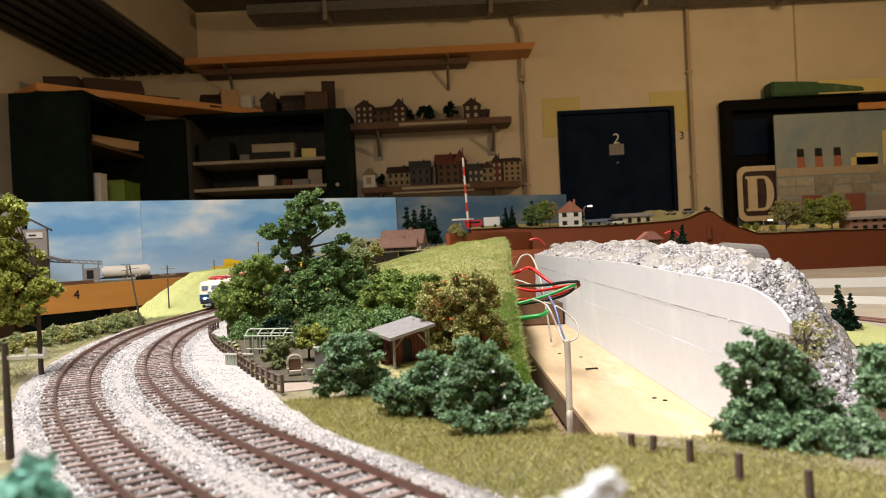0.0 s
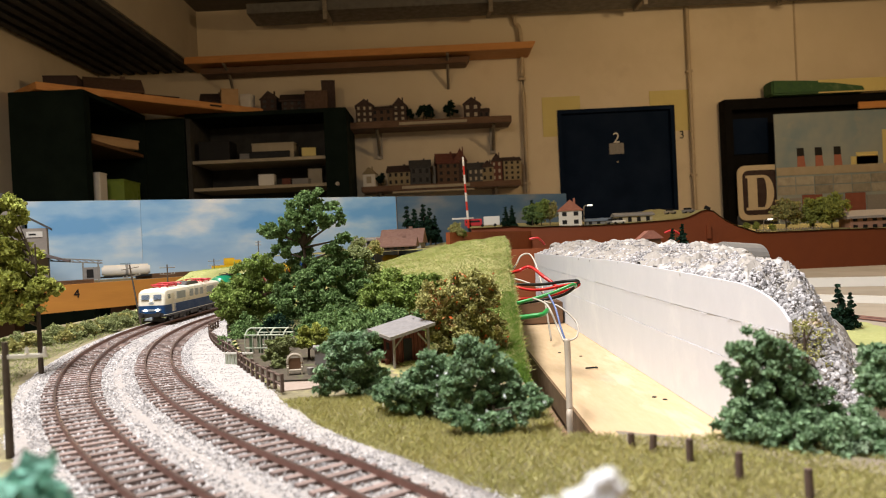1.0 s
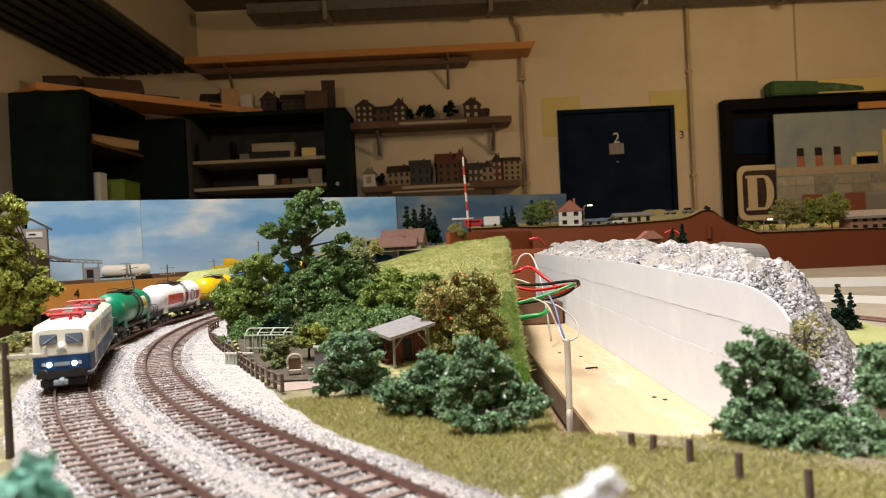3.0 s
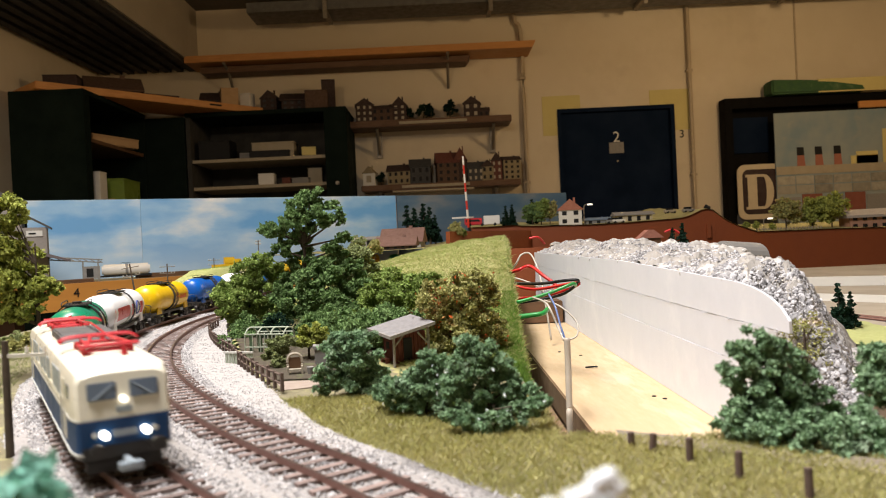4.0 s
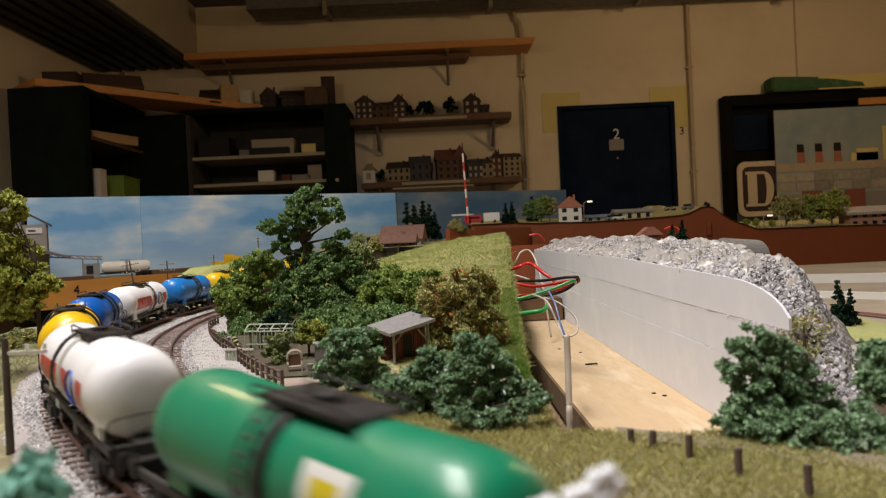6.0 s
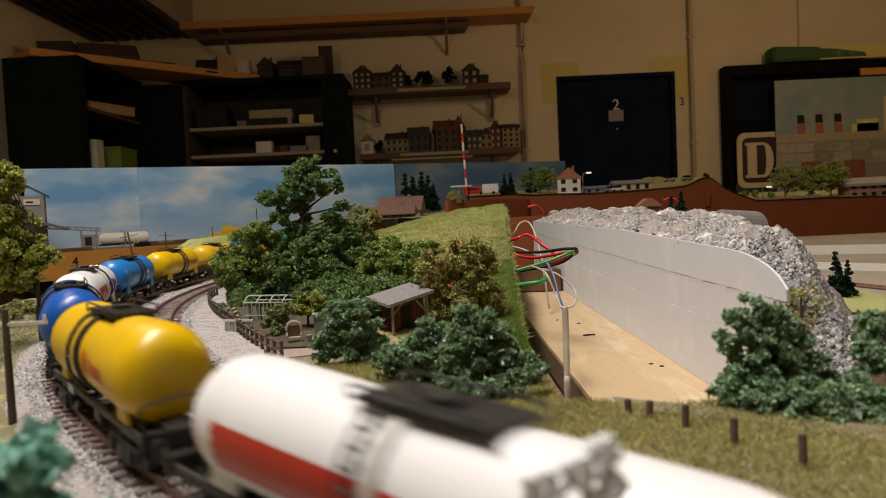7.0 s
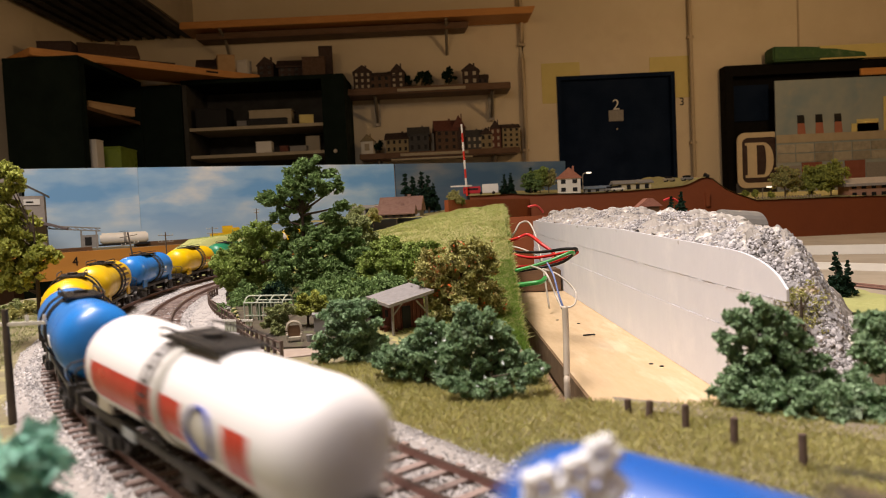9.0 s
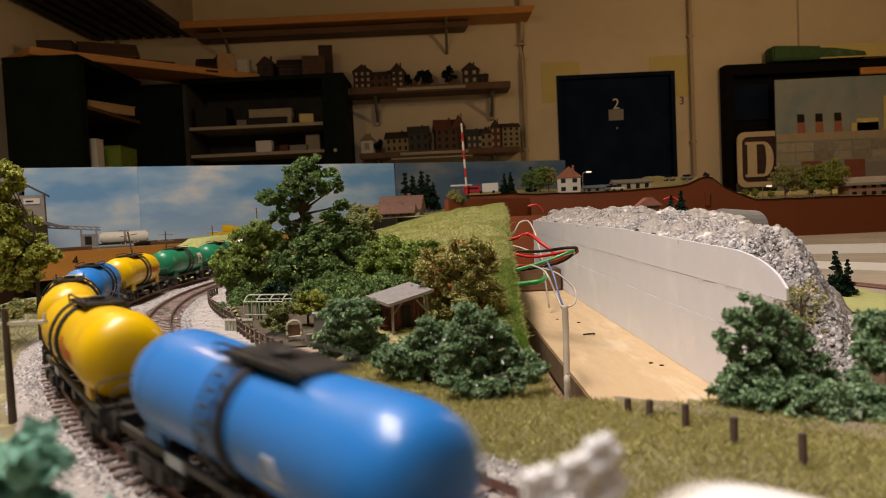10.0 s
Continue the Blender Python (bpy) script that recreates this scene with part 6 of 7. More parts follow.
# ---- models on the far tables ----
def far_models():
    wht, redr, brn, gry = M["white"], mat("salmon_roof_tiles", (0.42, 0.17, 0.11), (0.34, 0.13, 0.08), 120.0, 0.8), mat("brown_roof_tiles", (0.20, 0.11, 0.085), (0.15, 0.08, 0.06), 120.0, 0.8), M["grey"]
    house_model("model_house", "white model house with a salmon red gable roof", 0.082, 0.06, 0.058, 0.038, wht, redr, pose(0.468, 2.78, 1.112, 0, 0, -8), 2, 2)
    house_model("station_building", "pink sandstone model station with a grey roof", 0.30, 0.09, 0.052, 0.022, mat("pink_sandstone", (0.45, 0.24, 0.16), (0.38, 0.20, 0.13), 120.0, 0.85), mat("pale_slate", (0.36, 0.32, 0.28), (0.30, 0.26, 0.23), 120.0, 0.8), pose(1.60, 2.74, 1.048, 0, 0, -4), 2, 9, False)
    house_model("model_shed", "long cream model hut with a flat grey roof", 0.13, 0.05, 0.034, 0.010, mat("cream_hut", (0.60, 0.52, 0.34), (0.52, 0.45, 0.30), 90.0, 0.8), gry, pose(0.69, 2.76, 1.108), 1, 4, False)
    house_model("model_shed", "low blue-grey model hall", 0.09, 0.05, 0.022, 0.008, gry, mat("blue_grey_sheet", (0.20, 0.27, 0.36), (0.16, 0.22, 0.30), 90.0, 0.5), pose(0.57, 2.80, 1.108), 1, 3, False)
    house_model("town_house", "brown-roofed model farmhouse above the hill", 0.098, 0.08, 0.016, 0.034, gry, brn, pose(-0.098, 1.92, 1.062, 0, 0, -6), 1, 5, False)
    house_model("town_house", "low model barn with a wide brown roof", 0.086, 0.06, 0.012, 0.020, mat("dark_timber", (0.07, 0.04, 0.03), (0.05, 0.03, 0.02), 100.0, 0.8), brn, pose(-0.106, 1.77, 1.058, 0, 0, -4), 1, 5, False)
    house_model("town_house", "grey flat-roofed model shed", 0.10, 0.07, 0.028, 0.006, gry, gry, pose(-0.19, 2.02, 1.062), 1, 3, False)
    # platform edge and picket fence near the station
    setting(part("platform", box(bm_new(), 1.45, 2.64, 1.042, 0.9, 0.05, 0.008), M["sand"]), "pale platform at the far station", "platform")
    fe = thing("picket_fence", "white model picket fence at the station", "fence", pose(1.12, 2.72, 1.056))
    for k in range(22):
        part("picket", box(bm_new(), k * 0.011, 0, 0, 0.004, 0.002, 0.014), M["shelfw"], fe)
    part("rail", box(bm_new(), 0.116, 0.002, 0.008, 0.24, 0.002, 0.002), M["shelfw"], fe)
    # lamps
    for x, y, z, h in ((0.508, 2.72, 1.112, 0.072), (1.113, 2.64, 1.058, 0.045)):
        l = thing("street_lamp", "curved model street lamp with a lit white head", "lamp", pose(x, y, z), "street lamps")
        part("mast", tube(bm_new(), [(0, 0, 0), (0, 0, h * 0.8), (0.005, 0, h * 0.97), (0.016, 0, h)], 0.0016), M["steel"], l)
        part("head", box(bm_new(), 0.022, 0, h - 0.003, 0.018, 0.009, 0.005), mat("lamp_head", (0.9, 0.9, 0.85), (0.9, 0.9, 0.85), 10.0, 0.4, emit=1.2), l, bevel=0.001)
    # lorry and cars
    v = thing("model_lorry", "red and white model lorry", "vehicle", pose(0.128, 2.42, 1.118))
    part("cab", box(bm_new(), -0.028, 0, 0.004, 0.055, 0.022, 0.022), T["red"], v, "red body", 0.002)
    part("box_body", box(bm_new(), 0.03, 0, 0.004, 0.050, 0.024, 0.028), M["white"], v, "white box body", 0.001)
    part("windscreen", box(bm_new(), -0.03, -0.0112, 0.015, 0.044, 0.001, 0.006), M["black"], v)
    for x in (-0.04, 0.0, 0.04):
        part("wheel", rod(bm_new(), (x, -0.0125, 0.0045), (x, 0.0125, 0.0045), 0.0045, n=14), M["black"], v)
    part("sign_board", box(bm_new(), -0.06, 0.03, 0.028, 0.07, 0.002, 0.005), M["white"], v)
    for k, (x, y, z, mt) in enumerate(((0.617, 2.66, 1.112, "white"), (0.60, 2.69, 1.112, "grey"), (0.86, 2.66, 1.137, "grey"), (0.80, 2.67, 1.137, "shelfw"))):
        v = thing("model_car", "small parked model car in %s" % ("white" if mt == "white" else "grey"), "vehicle", pose(x, y, z, 0, 0, k * 7), "parked model cars")
        part("body", box(bm_new(), 0, 0, 0.003, 0.046, 0.018, 0.009), M[mt], v, bevel=0.0025)
        part("cabin", box(bm_new(), -0.002, 0, 0.012, 0.026, 0.016, 0.007), M["black"], v, bevel=0.002)
        for wx in (-0.014, 0.014):
            part("wheel", rod(bm_new(), (wx, -0.0092, 0.0035), (wx, 0.0092, 0.0035), 0.0035, n=12), M["black"], v)
    # warning pole striped red and white
    p = thing("striped_pole", "red and white striped barrier pole standing upright", "pole", pose(0.083, 2.38, 1.115))
    for k in range(8):
        part("band", rod(bm_new(), (-0.001 * k, 0, k * 0.0278), (-0.001 * (k + 1), 0, (k + 1) * 0.0278), 0.0036 - 0.0001 * k, n=12), T["bandred"] if k % 2 == 0 else M["white"], p)
    b = thing("black_buffer", "black model water crane on the hump", "model part", pose(0.913, 2.62, 1.120))
    part("post", box(bm_new(), 0.002, 0, 0, 0.014, 0.01, 0.03), M["black"], b, bevel=0.002)
    part("hood", rod(bm_new(), (-0.008, 0, 0.034), (0.007, 0, 0.026), 0.008, n=12), M["black"], b)
    setting(part("fascia_block", box(bm_new(), 0.905, 2.594, 1.046, 0.014, 0.012, 0.045), M["rust"]), "small wooden block on the fascia", "block")
    # grain silo with canopy and the loading crane
    s = thing("silo_building", "tall grey model silo with a pitched roof and canopy", "model house", pose(-1.225, 2.12, 1.006, 0, 0, 24))
    wl = mat("grey_render", (0.34, 0.31, 0.27), (0.28, 0.25, 0.22), 60.0, 0.9)
    slate = mat("dark_slate", (0.10, 0.09, 0.085), (0.07, 0.065, 0.06), 90.0, 0.8)
    part("wall", box(bm_new(), 0, 0, 0, 0.11, 0.10, 0.235), wl, s)
    part("roof", prism(bm_new(), [(-0.065, 0.232), (0.065, 0.232), (0.065, 0.238), (0, 0.262), (-0.065, 0.238)], 0.115, pose(0, -0.0575, 0)), slate, s)
    part("annex", box(bm_new(), 0.085, 0.0, 0, 0.06, 0.08, 0.16), wl, s)
    part("annex_roof", prism(bm_new(), [(0.05, 0.20), (0.125, 0.155), (0.125, 0.161), (0.05, 0.206)], 0.09, pose(0, -0.045, 0)), slate, s)
    part("canopy", prism(bm_new(), [(0.02, 0.105), (0.17, 0.062), (0.17, 0.067), (0.02, 0.118)], 0.13, pose(0, -0.10, 0)), mat("purple_grey_roof", (0.17, 0.14, 0.14), (0.13, 0.11, 0.11), 90.0, 0.8), s)
    part("door", box(bm_new(), 0.03, -0.052, 0, 0.05, 0.004, 0.055), M["black"], s)
    part("sign_board", box(bm_new(), 0.085, -0.042, 0.135, 0.04, 0.003, 0.016), M["white"], s, "white sign board with dark bars")
    part("sign_bar", box(bm_new(), 0.08, -0.044, 0.141, 0.018, 0.002, 0.004), M["black"], s)
    part("vent", box(bm_new(), -0.03, -0.02, 0.252, 0.02, 0.02, 0.022), M["oldwood"], s)
    c = thing("loading_crane", "grey model lattice loading crane", "crane", pose(-1.02, 2.21, 1.008, 0, 0, 24))
    for x in (-0.022, 0.018):
        for y in (-0.014, 0.014):
            part("leg", rod(bm_new(), (x, y, 0), (x, y, 0.056), 0.0022, n=6), M["grey"], c)
    part("cabin", box(bm_new(), 0, 0, 0.006, 0.045, 0.03, 0.036), M["grey"], c)
    part("cabin_window", box(bm_new(), -0.004, -0.0155, 0.012, 0.018, 0.002, 0.024), M["black"], c)
    bm = bm_new()
    for z in (0.062, 0.07):
        rod(bm, (0.03, 0, z - 0.01), (-0.13, 0, z + 0.006), 0.0016, n=6)
    for k in range(9):
        rod(bm, (0.03 - k * 0.018, 0, 0.052 + k * 0.0018), (0.012 - k * 0.018, 0, 0.062 + k * 0.0018), 0.0012, n=5)
    part("jib", bm, M["grey"], c, "lattice jib")
    part("hook", rod(bm_new(), (-0.12, 0, 0.066), (-0.12, 0, 0.045), 0.001, n=5), M["black"], c)
    w = thing("parked_tank_wagon", "pale grey model tank wagon parked in the yard", "railway wagon", pose(-0.97, 2.33, 1.008, 0, 0, 24))
    part("tank", rod(bm_new(), (-0.068, 0, 0.027), (0.068, 0, 0.027), 0.0175, n=28), M["white"], w, bevel=0.005, smooth=True)
    part("strap", rod(bm_new(), (-0.002, 0, 0.027), (0.006, 0, 0.027), 0.018, n=28), M["grey"], w)
    part("frame", box(bm_new(), 0, 0, 0.006, 0.145, 0.024, 0.005), M["black"], w)
    part("platform", box(bm_new(), 0, 0, 0.047, 0.03, 0.012, 0.001), M["black"], w)
    for k in range(7):      # timber and scrap on the yard's edge
        x = -1.10 + 0.019 * k
        tagged(part("timber_pile", box(box(bm_new(), 0, 0, 0, 0.05, 0.02, 0.006), 0.006, 0.004, 0.006, 0.04, 0.014, 0.006), M["oldwood"], bevel=0.001), "low pile of brown model timber", "timber", "timber piles").matrix_world = pose(x, 1.955 + 0.022 * k, 1.0062, 0, 0, 52 + random.uniform(-15, 15))
    setting(upright("rail_edge", (-0.94, 2.34), (-0.36, 2.80), 1.006, 1.020, 0.02, M["oldwood"]), "brown yard track along the backdrop", "track")
    v = thing("yellow_machine", "yellow model track machine in the yard", "vehicle", pose(-0.635, 2.26, 1.016, 0, 0, 20))
    part("body", box(bm_new(), 0, 0, 0.006, 0.10, 0.03, 0.016), T["lemon"], v, bevel=0.002)
    part("cabin", box(bm_new(), 0.01, 0, 0.022, 0.05, 0.028, 0.014), T["lemon"], v, bevel=0.002)
    part("stack", box(bm_new(), 0.0, 0, 0.036, 0.03, 0.02, 0.006), T["lemon"], v)
    for x in (-0.03, 0.03):
        part("wheel", rod(bm_new(), (x, -0.012, 0.005), (x, 0.012, 0.005), 0.005, n=12), M["black"], v)
    setting(upright("table_edge", (-0.66, 2.46), (-0.30, 2.62), 0.95, 1.014, 0.015, M["fascia"]), "orange stained wooden edge board", "board")


# ---- room furniture on the right, clutter on shelves ----
def wall_unit():
    u = thing("wall_unit", "black framed display unit against the back wall", "cabinet", pose(2.92, 5.80, 0))
    part("back_panel", box(bm_new(), 0, 0.07, 0.4, 1.48, 0.04, 1.66), M["jet"], u)
    part("frame_top", box(bm_new(), 0, 0.02, 1.98, 1.5, 0.12, 0.08), M["jet"], u, bevel=0.003)
    part("frame_side", box(bm_new(), -0.72, 0.02, 0.4, 0.06, 0.12, 1.58), M["jet"], u, bevel=0.003)
    part("glass_panel", box(bm_new(), -0.53, 0.04, 1.65, 0.27, 0.01, 0.27), M["door"], u, "dark glass panel")
    part("lower_panel", box(bm_new(), -0.50, 0.03, 1.08, 0.34, 0.02, 0.10), M["grey"], u, "grey lower panel")
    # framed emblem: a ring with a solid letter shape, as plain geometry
    s = thing("emblem_sign", "large cream railway emblem with a bold letter shape", "sign", pose(2.395, 5.70, 1.345))
    def rr(w, h, r):
        pts = []
        for cx, cz, a0 in ((w - r, h - r, 0), (-w + r, h - r, 90), (-w + r, -h + r, 180), (w - r, -h + r, 270)):
            for k in range(7):
                a = radians(a0 + 15 * k)
                pts.append((cx + r * math.cos(a), cz + r * math.sin(a)))
        return pts
    cream = mat("cream_sign_paint", (0.62, 0.52, 0.36), (0.55, 0.46, 0.31), 20.0, 0.7)
    bm = bm_new()
    a, b = rr(0.175, 0.205, 0.06), rr(0.137, 0.167, 0.045)
    n = len(a)
    loops = [[bm.verts.new((x, yy, z)) for x, z in o] for o, yy in ((a, 0.0), (b, 0.0), (b, 0.012), (a, 0.012))]
    for u0, u1 in ((0, 1), (1, 2), (2, 3), (3, 0)):
        for k in range(n):
            bm.faces.new((loops[u0][k], loops[u0][(k + 1) % n], loops[u1][(k + 1) % n], loops[u1][k]))
    bmesh.ops.recalc_face_normals(bm, faces=bm.faces)
    part("ring", bm, cream, s)
    part("field", prism(bm_new(), rr(0.134, 0.164, 0.044), 0.008, pose(0, 0.004, 0)), mat("dark_brown_field", (0.035, 0.015, 0.012), (0.03, 0.012, 0.01), 20.0, 0.7), s)
    bm = bm_new()
    prism(bm, [(-0.10, -0.11), (-0.03, -0.11), (-0.03, 0.11), (-0.10, 0.11)], 0.006, pose(0, -0.003, 0))
    prism(bm, [(-0.115, -0.13), (0.02, -0.13), (0.02, -0.11), (-0.115, -0.11)], 0.006, pose(0, -0.003, 0))
    prism(bm, [(-0.115, 0.11), (0.02, 0.11), (0.02, 0.13), (-0.115, 0.13)], 0.006, pose(0, -0.003, 0))
    arc_o = [(0.02 + 0.075 * math.cos(radians(t)), 0.13 * math.sin(radians(t))) for t in range(-90, 91, 15)]
    arc_i = [(0.02 + 0.02 * math.cos(radians(t)), 0.11 * math.sin(radians(t))) for t in range(90, -91, -15)]
    prism(bm, arc_o + arc_i, 0.006, pose(0, -0.003, 0))
    part("letter_shape", bm, cream, s)
    # printed panel with a harbour scene, as flat shapes
    p = thing("picture_panel", "printed panel of ship funnels over a tiled hall", "picture", pose(2.885, 5.68, 1.06))
    part("board", box(bm_new(), 0.12, 0.01, 0, 1.0, 0.012, 0.86), mat("faded_sky_print", (0.34, 0.36, 0.32), (0.17, 0.26, 0.31), 3.0, 0.7, detail=3.0, spot=(0.40, 0.36, 0.26)), p)
    part("quay", box(bm_new(), 0.12, 0.002, 0.40, 0.998, 0.006, 0.06), M["shelfw"], p)
    tile = mat("printed_tiles", (0.22, 0.21, 0.17), (0.40, 0.37, 0.30), 26.0, 0.7, per=0.3)
    for k in range(7):
        for j in range(2):
            part("tile", box(bm_new(), -0.31 + k * 0.14, 0.002, 0.255 + 0.07 * j, 0.132, 0.006, 0.062), tile, p)
    for k, mt in enumerate(("patch", "bandred", "grey", "bandred", "greenbox", "grey")):
        part("block", box(bm_new(), -0.28 + k * 0.16, 0.002, 0.06 + 0.02 * (k % 2), 0.15, 0.006, 0.17), {"bandred": mat("faded_brick_print", (0.26, 0.08, 0.05), (0.22, 0.07, 0.045), 15.0, 0.8)}.get(mt) or M["grey"], p)
    for x in (-0.19, -0.055, 0.085):
        f = part("funnel", prism(bm_new(), [(x - 0.03, 0.46), (x + 0.03, 0.46), (x + 0.022, 0.54), (x - 0.028, 0.54)], 0.006, pose(0, 0.001, 0)), mat("faded_funnel_print", (0.38, 0.14, 0.09), (0.32, 0.12, 0.08), 20.0, 0.8), p)
        part("funnel_top", prism(bm_new(), [(x - 0.03, 0.54), (x + 0.024, 0.54), (x + 0.02, 0.60), (x - 0.03, 0.60)], 0.006, pose(0, 0.001, 0)), M["black"], f)
    for x, w, h in ((0.28, 0.2, 0.06), (0.30, 0.16, 0.09), (0.48, 0.12, 0.25)):
        part("building", box(bm_new(), x, 0.0015, 0.46, w, 0.006, h), M["patch"], p)
    t = thing("rolled_mat", "green grass mat lying on the display unit", "mat", pose(2.86, 5.76, 2.062))
    part("mat", prism(bm_new(), [(-0.36, 0), (0.35, 0), (0.32, 0.05), (0.10, 0.085), (-0.12, 0.10), (-0.36, 0.11)], 0.16, pose(0, -0.08, 0)), mat("dark_green_mat", (0.018, 0.075, 0.028), (0.05, 0.12, 0.04), 25.0, 0.8, bump=0.6, bscale=40, spot=(0.10, 0.16, 0.07)), t, bevel=0.012)
    part("strip", box(bm_new(), 0.30, -0.06, 0.0, 0.62, 0.02, 0.10), M["patch"], t, "yellowish board strip")
    b = thing("pine_board", "orange pine board leaning on the unit", "board", pose(3.35, 5.67, 1.93))
    part("board", box(bm_new(), 0, 0, 0, 0.44, 0.02, 0.05), M["pine"], b, bevel=0.003)


def clutter():
    dk = mat("dark_brick_kit", (0.06, 0.035, 0.028), (0.04, 0.024, 0.02), 60.0, 0.85)
    br = mat("brown_kit", (0.11, 0.06, 0.036), (0.08, 0.045, 0.027), 60.0, 0.85)
    cr = mat("cream_kit", (0.30, 0.24, 0.14), (0.24, 0.19, 0.11), 60.0, 0.85)
    rd = mat("red_kit", (0.15, 0.05, 0.035), (0.11, 0.037, 0.026), 60.0, 0.85)
    gr = mat("slate_kit", (0.06, 0.06, 0.06), (0.045, 0.045, 0.045), 60.0, 0.85)
    pale = mat("pale_window", (0.45, 0.40, 0.30), (0.38, 0.33, 0.25), 60.0, 0.7)
    z1, z2, y = 1.996, 1.520, 5.74
    H = lambda x, z, w, d, h, r, wm, rm, st, c, gb, lab, dark=None: house_model("model_house", lab, w, d, h, r, wm, rm, pose(x * 0.957, y, z, 0, 0, random.uniform(-8, 8)), st, c, gb, "shelf models", dark)
    H(-0.565, z1, 0.13, 0.12, 0.13, 0.05, dk, dk, 3, 3, True, "dark brick model house kit on the shelf", pale)
    H(-0.40, z1, 0.20, 0.10, 0.10, 0.03, br, dk, 2, 4, False, "brown model hall kit on the shelf")
    H(-0.285, z1, 0.10, 0.12, 0.12, 0.06, dk, dk, 3, 2, True, "dark gabled model house kit", pale)
    H(0.28, z1, 0.12, 0.10, 0.11, 0.05, dk, dk, 2, 2, True, "dark timber model house kit", pale)
    H(0.37, z1, 0.08, 0.08, 0.05, 0.03, dk, dk, 1, 2, False, "low dark model shed kit")
    for x, h in ((-0.22, 0.13), (-0.10, 0.15), (-0.04, 0.14), (0.10, 0.17)):
        tree("model_tree", "dark dry model tree on the shelf", x, 5.74, z1, h, random_blobs(int(x * 100) + 77, 6, 0.3, 0.35, 0.8, 0.14, 0.22), 700, h * 0.05, "fir", int(500 + x * 100), "tree", "shelf models", 0.004)
    H(-0.545, z2, 0.09, 0.09, 0.10, 0.05, M["white"], cr, 1, 1, True, "small white model chapel kit", M["shelfw"])
    tree("model_tree", "dark dry model tree on the shelf", -0.44, 5.74, z2, 0.12, random_blobs(88, 5, 0.3, 0.35, 0.8, 0.16, 0.24), 600, 0.006, "fir", 501, "tree", "shelf models", 0.003)
    H(-0.31, z2, 0.17, 0.12, 0.105, 0.05, cr, dk, 2, 4, False, "cream model house kit with a dark roof")
    H(-0.15, z2, 0.15, 0.14, 0.13, 0.06, gr, gr, 2, 3, False, "slate grey model house kit")
    H(0.06, z2, 0.16, 0.13, 0.15, 0.08, br, rd, 3, 3, False, "model house kit with a red roof")
    H(0.17, z2, 0.09, 0.10, 0.17, 0.09, dk, rd, 4, 2, True, "narrow half-timbered model house kit", pale)
    H(0.28, z2, 0.12, 0.10, 0.10, 0.05, gr, gr, 2, 3, False, "grey model house kit", pale)
    H(0.38, z2, 0.09, 0.10, 0.11, 0.05, cr, dk, 2, 2, True, "cream gabled model house kit")
    H(0.455, z2, 0.08, 0.10, 0.15, 0.06, rd, dk, 3, 2, True, "red brick model house kit", pale)
    H(0.56, z2, 0.13, 0.12, 0.15, 0.03, cr, dk, 4, 3, False, "tall cream model tenement kit")
    tagged(part("ruler", box(bm_new(), -0.05, 5.64, 1.462, 0.6, 0.02, 0.012), M["shelfw"]), "long pale strip under the shelf edge", "strip")
    # on top of the cabinets
    def carton(x, yy, z, sx, sy, sz, rz, mt, lab):
        c = thing("storage_box", lab, "box", pose(x, yy, z, 0, 0, rz), "boxes")
        part("body", box(bm_new(), 0, 0, 0, sx, sy, sz), mt, c, bevel=0.004)
        part("lid", box(bm_new(), 0, 0, sz, sx * 1.02, sy * 1.02, 0.01), mt, c, bevel=0.002)
    cb = M["cardboard"]
    def on_cabinet(x, yy, z, w, d, h, r, rz, wm, rm, st, c, gb, lab):
        house_model("model_house", lab, w, d, h, r, wm, rm, pose(x, yy, z, 0, 0, rz), st, c, gb, "cabinet models", gr)
    on_cabinet(-0.97, 5.60, 2.072, 0.30, 0.16, 0.085, 0.06, 4, dk, dk, 2, 6, False, "long dark model factory on the cabinet")
    on_cabinet(-1.21, 5.62, 2.072, 0.12, 0.14, 0.11, 0.06, -6, dk, dk, 3, 2, True, "dark gabled model house on the cabinet")
    carton(-0.86, 5.50, 2.072, 0.16, 0.06, 0.13, 4, br, "brown card panel standing on the cabinet")
    carton(-0.80, 5.70, 2.072, 0.1, 0.1, 0.24, 8, dk, "dark chimney-like model on the cabinet")
    carton(-1.50, 5.55, 2.12, 0.12, 0.12, 0.13, 20, cb, "cardboard box on the corner board")
    on_cabinet(-1.62, 5.60, 2.12, 0.18, 0.14, 0.07, 0.06, 10, br, dk, 2, 4, False, "brown model house on the corner board")
    carton(-1.38, 5.60, 2.12, 0.08, 0.08, 0.10, -15, M["white"], "small white model on the corner board")
    on_cabinet(-2.12, 5.02, 2.12, 0.32, 0.22, 0.04, 0.10, 30, br, br, 1, 4, False, "brown model hall with a wide roof on the corner board")
    carton(-1.95, 5.35, 2.12, 0.25, 0.16, 0.06, 40, dk, "dark flat model on the corner board")
    carton(-2.35, 4.85, 2.12, 0.2, 0.2, 0.10, 10, dk, "dark box on the corner board")
    # inside the cabinets
    carton(-1.18, 5.55, 1.740, 0.30, 0.2, 0.10, 0, M["shelfw"], "pale carton on the upper shelf")
    carton(-1.20, 5.46, 1.740, 0.28, 0.12, 0.035, 2, M["black"], "flat black case on the upper shelf")
    carton(-0.93, 5.48, 1.740, 0.10, 0.12, 0.05, 10, M["patch"], "small yellow packet on the upper shelf")
    carton(-1.60, 5.55, 1.740, 0.22, 0.2, 0.13, 0, M["black"], "black bag on the upper shelf")
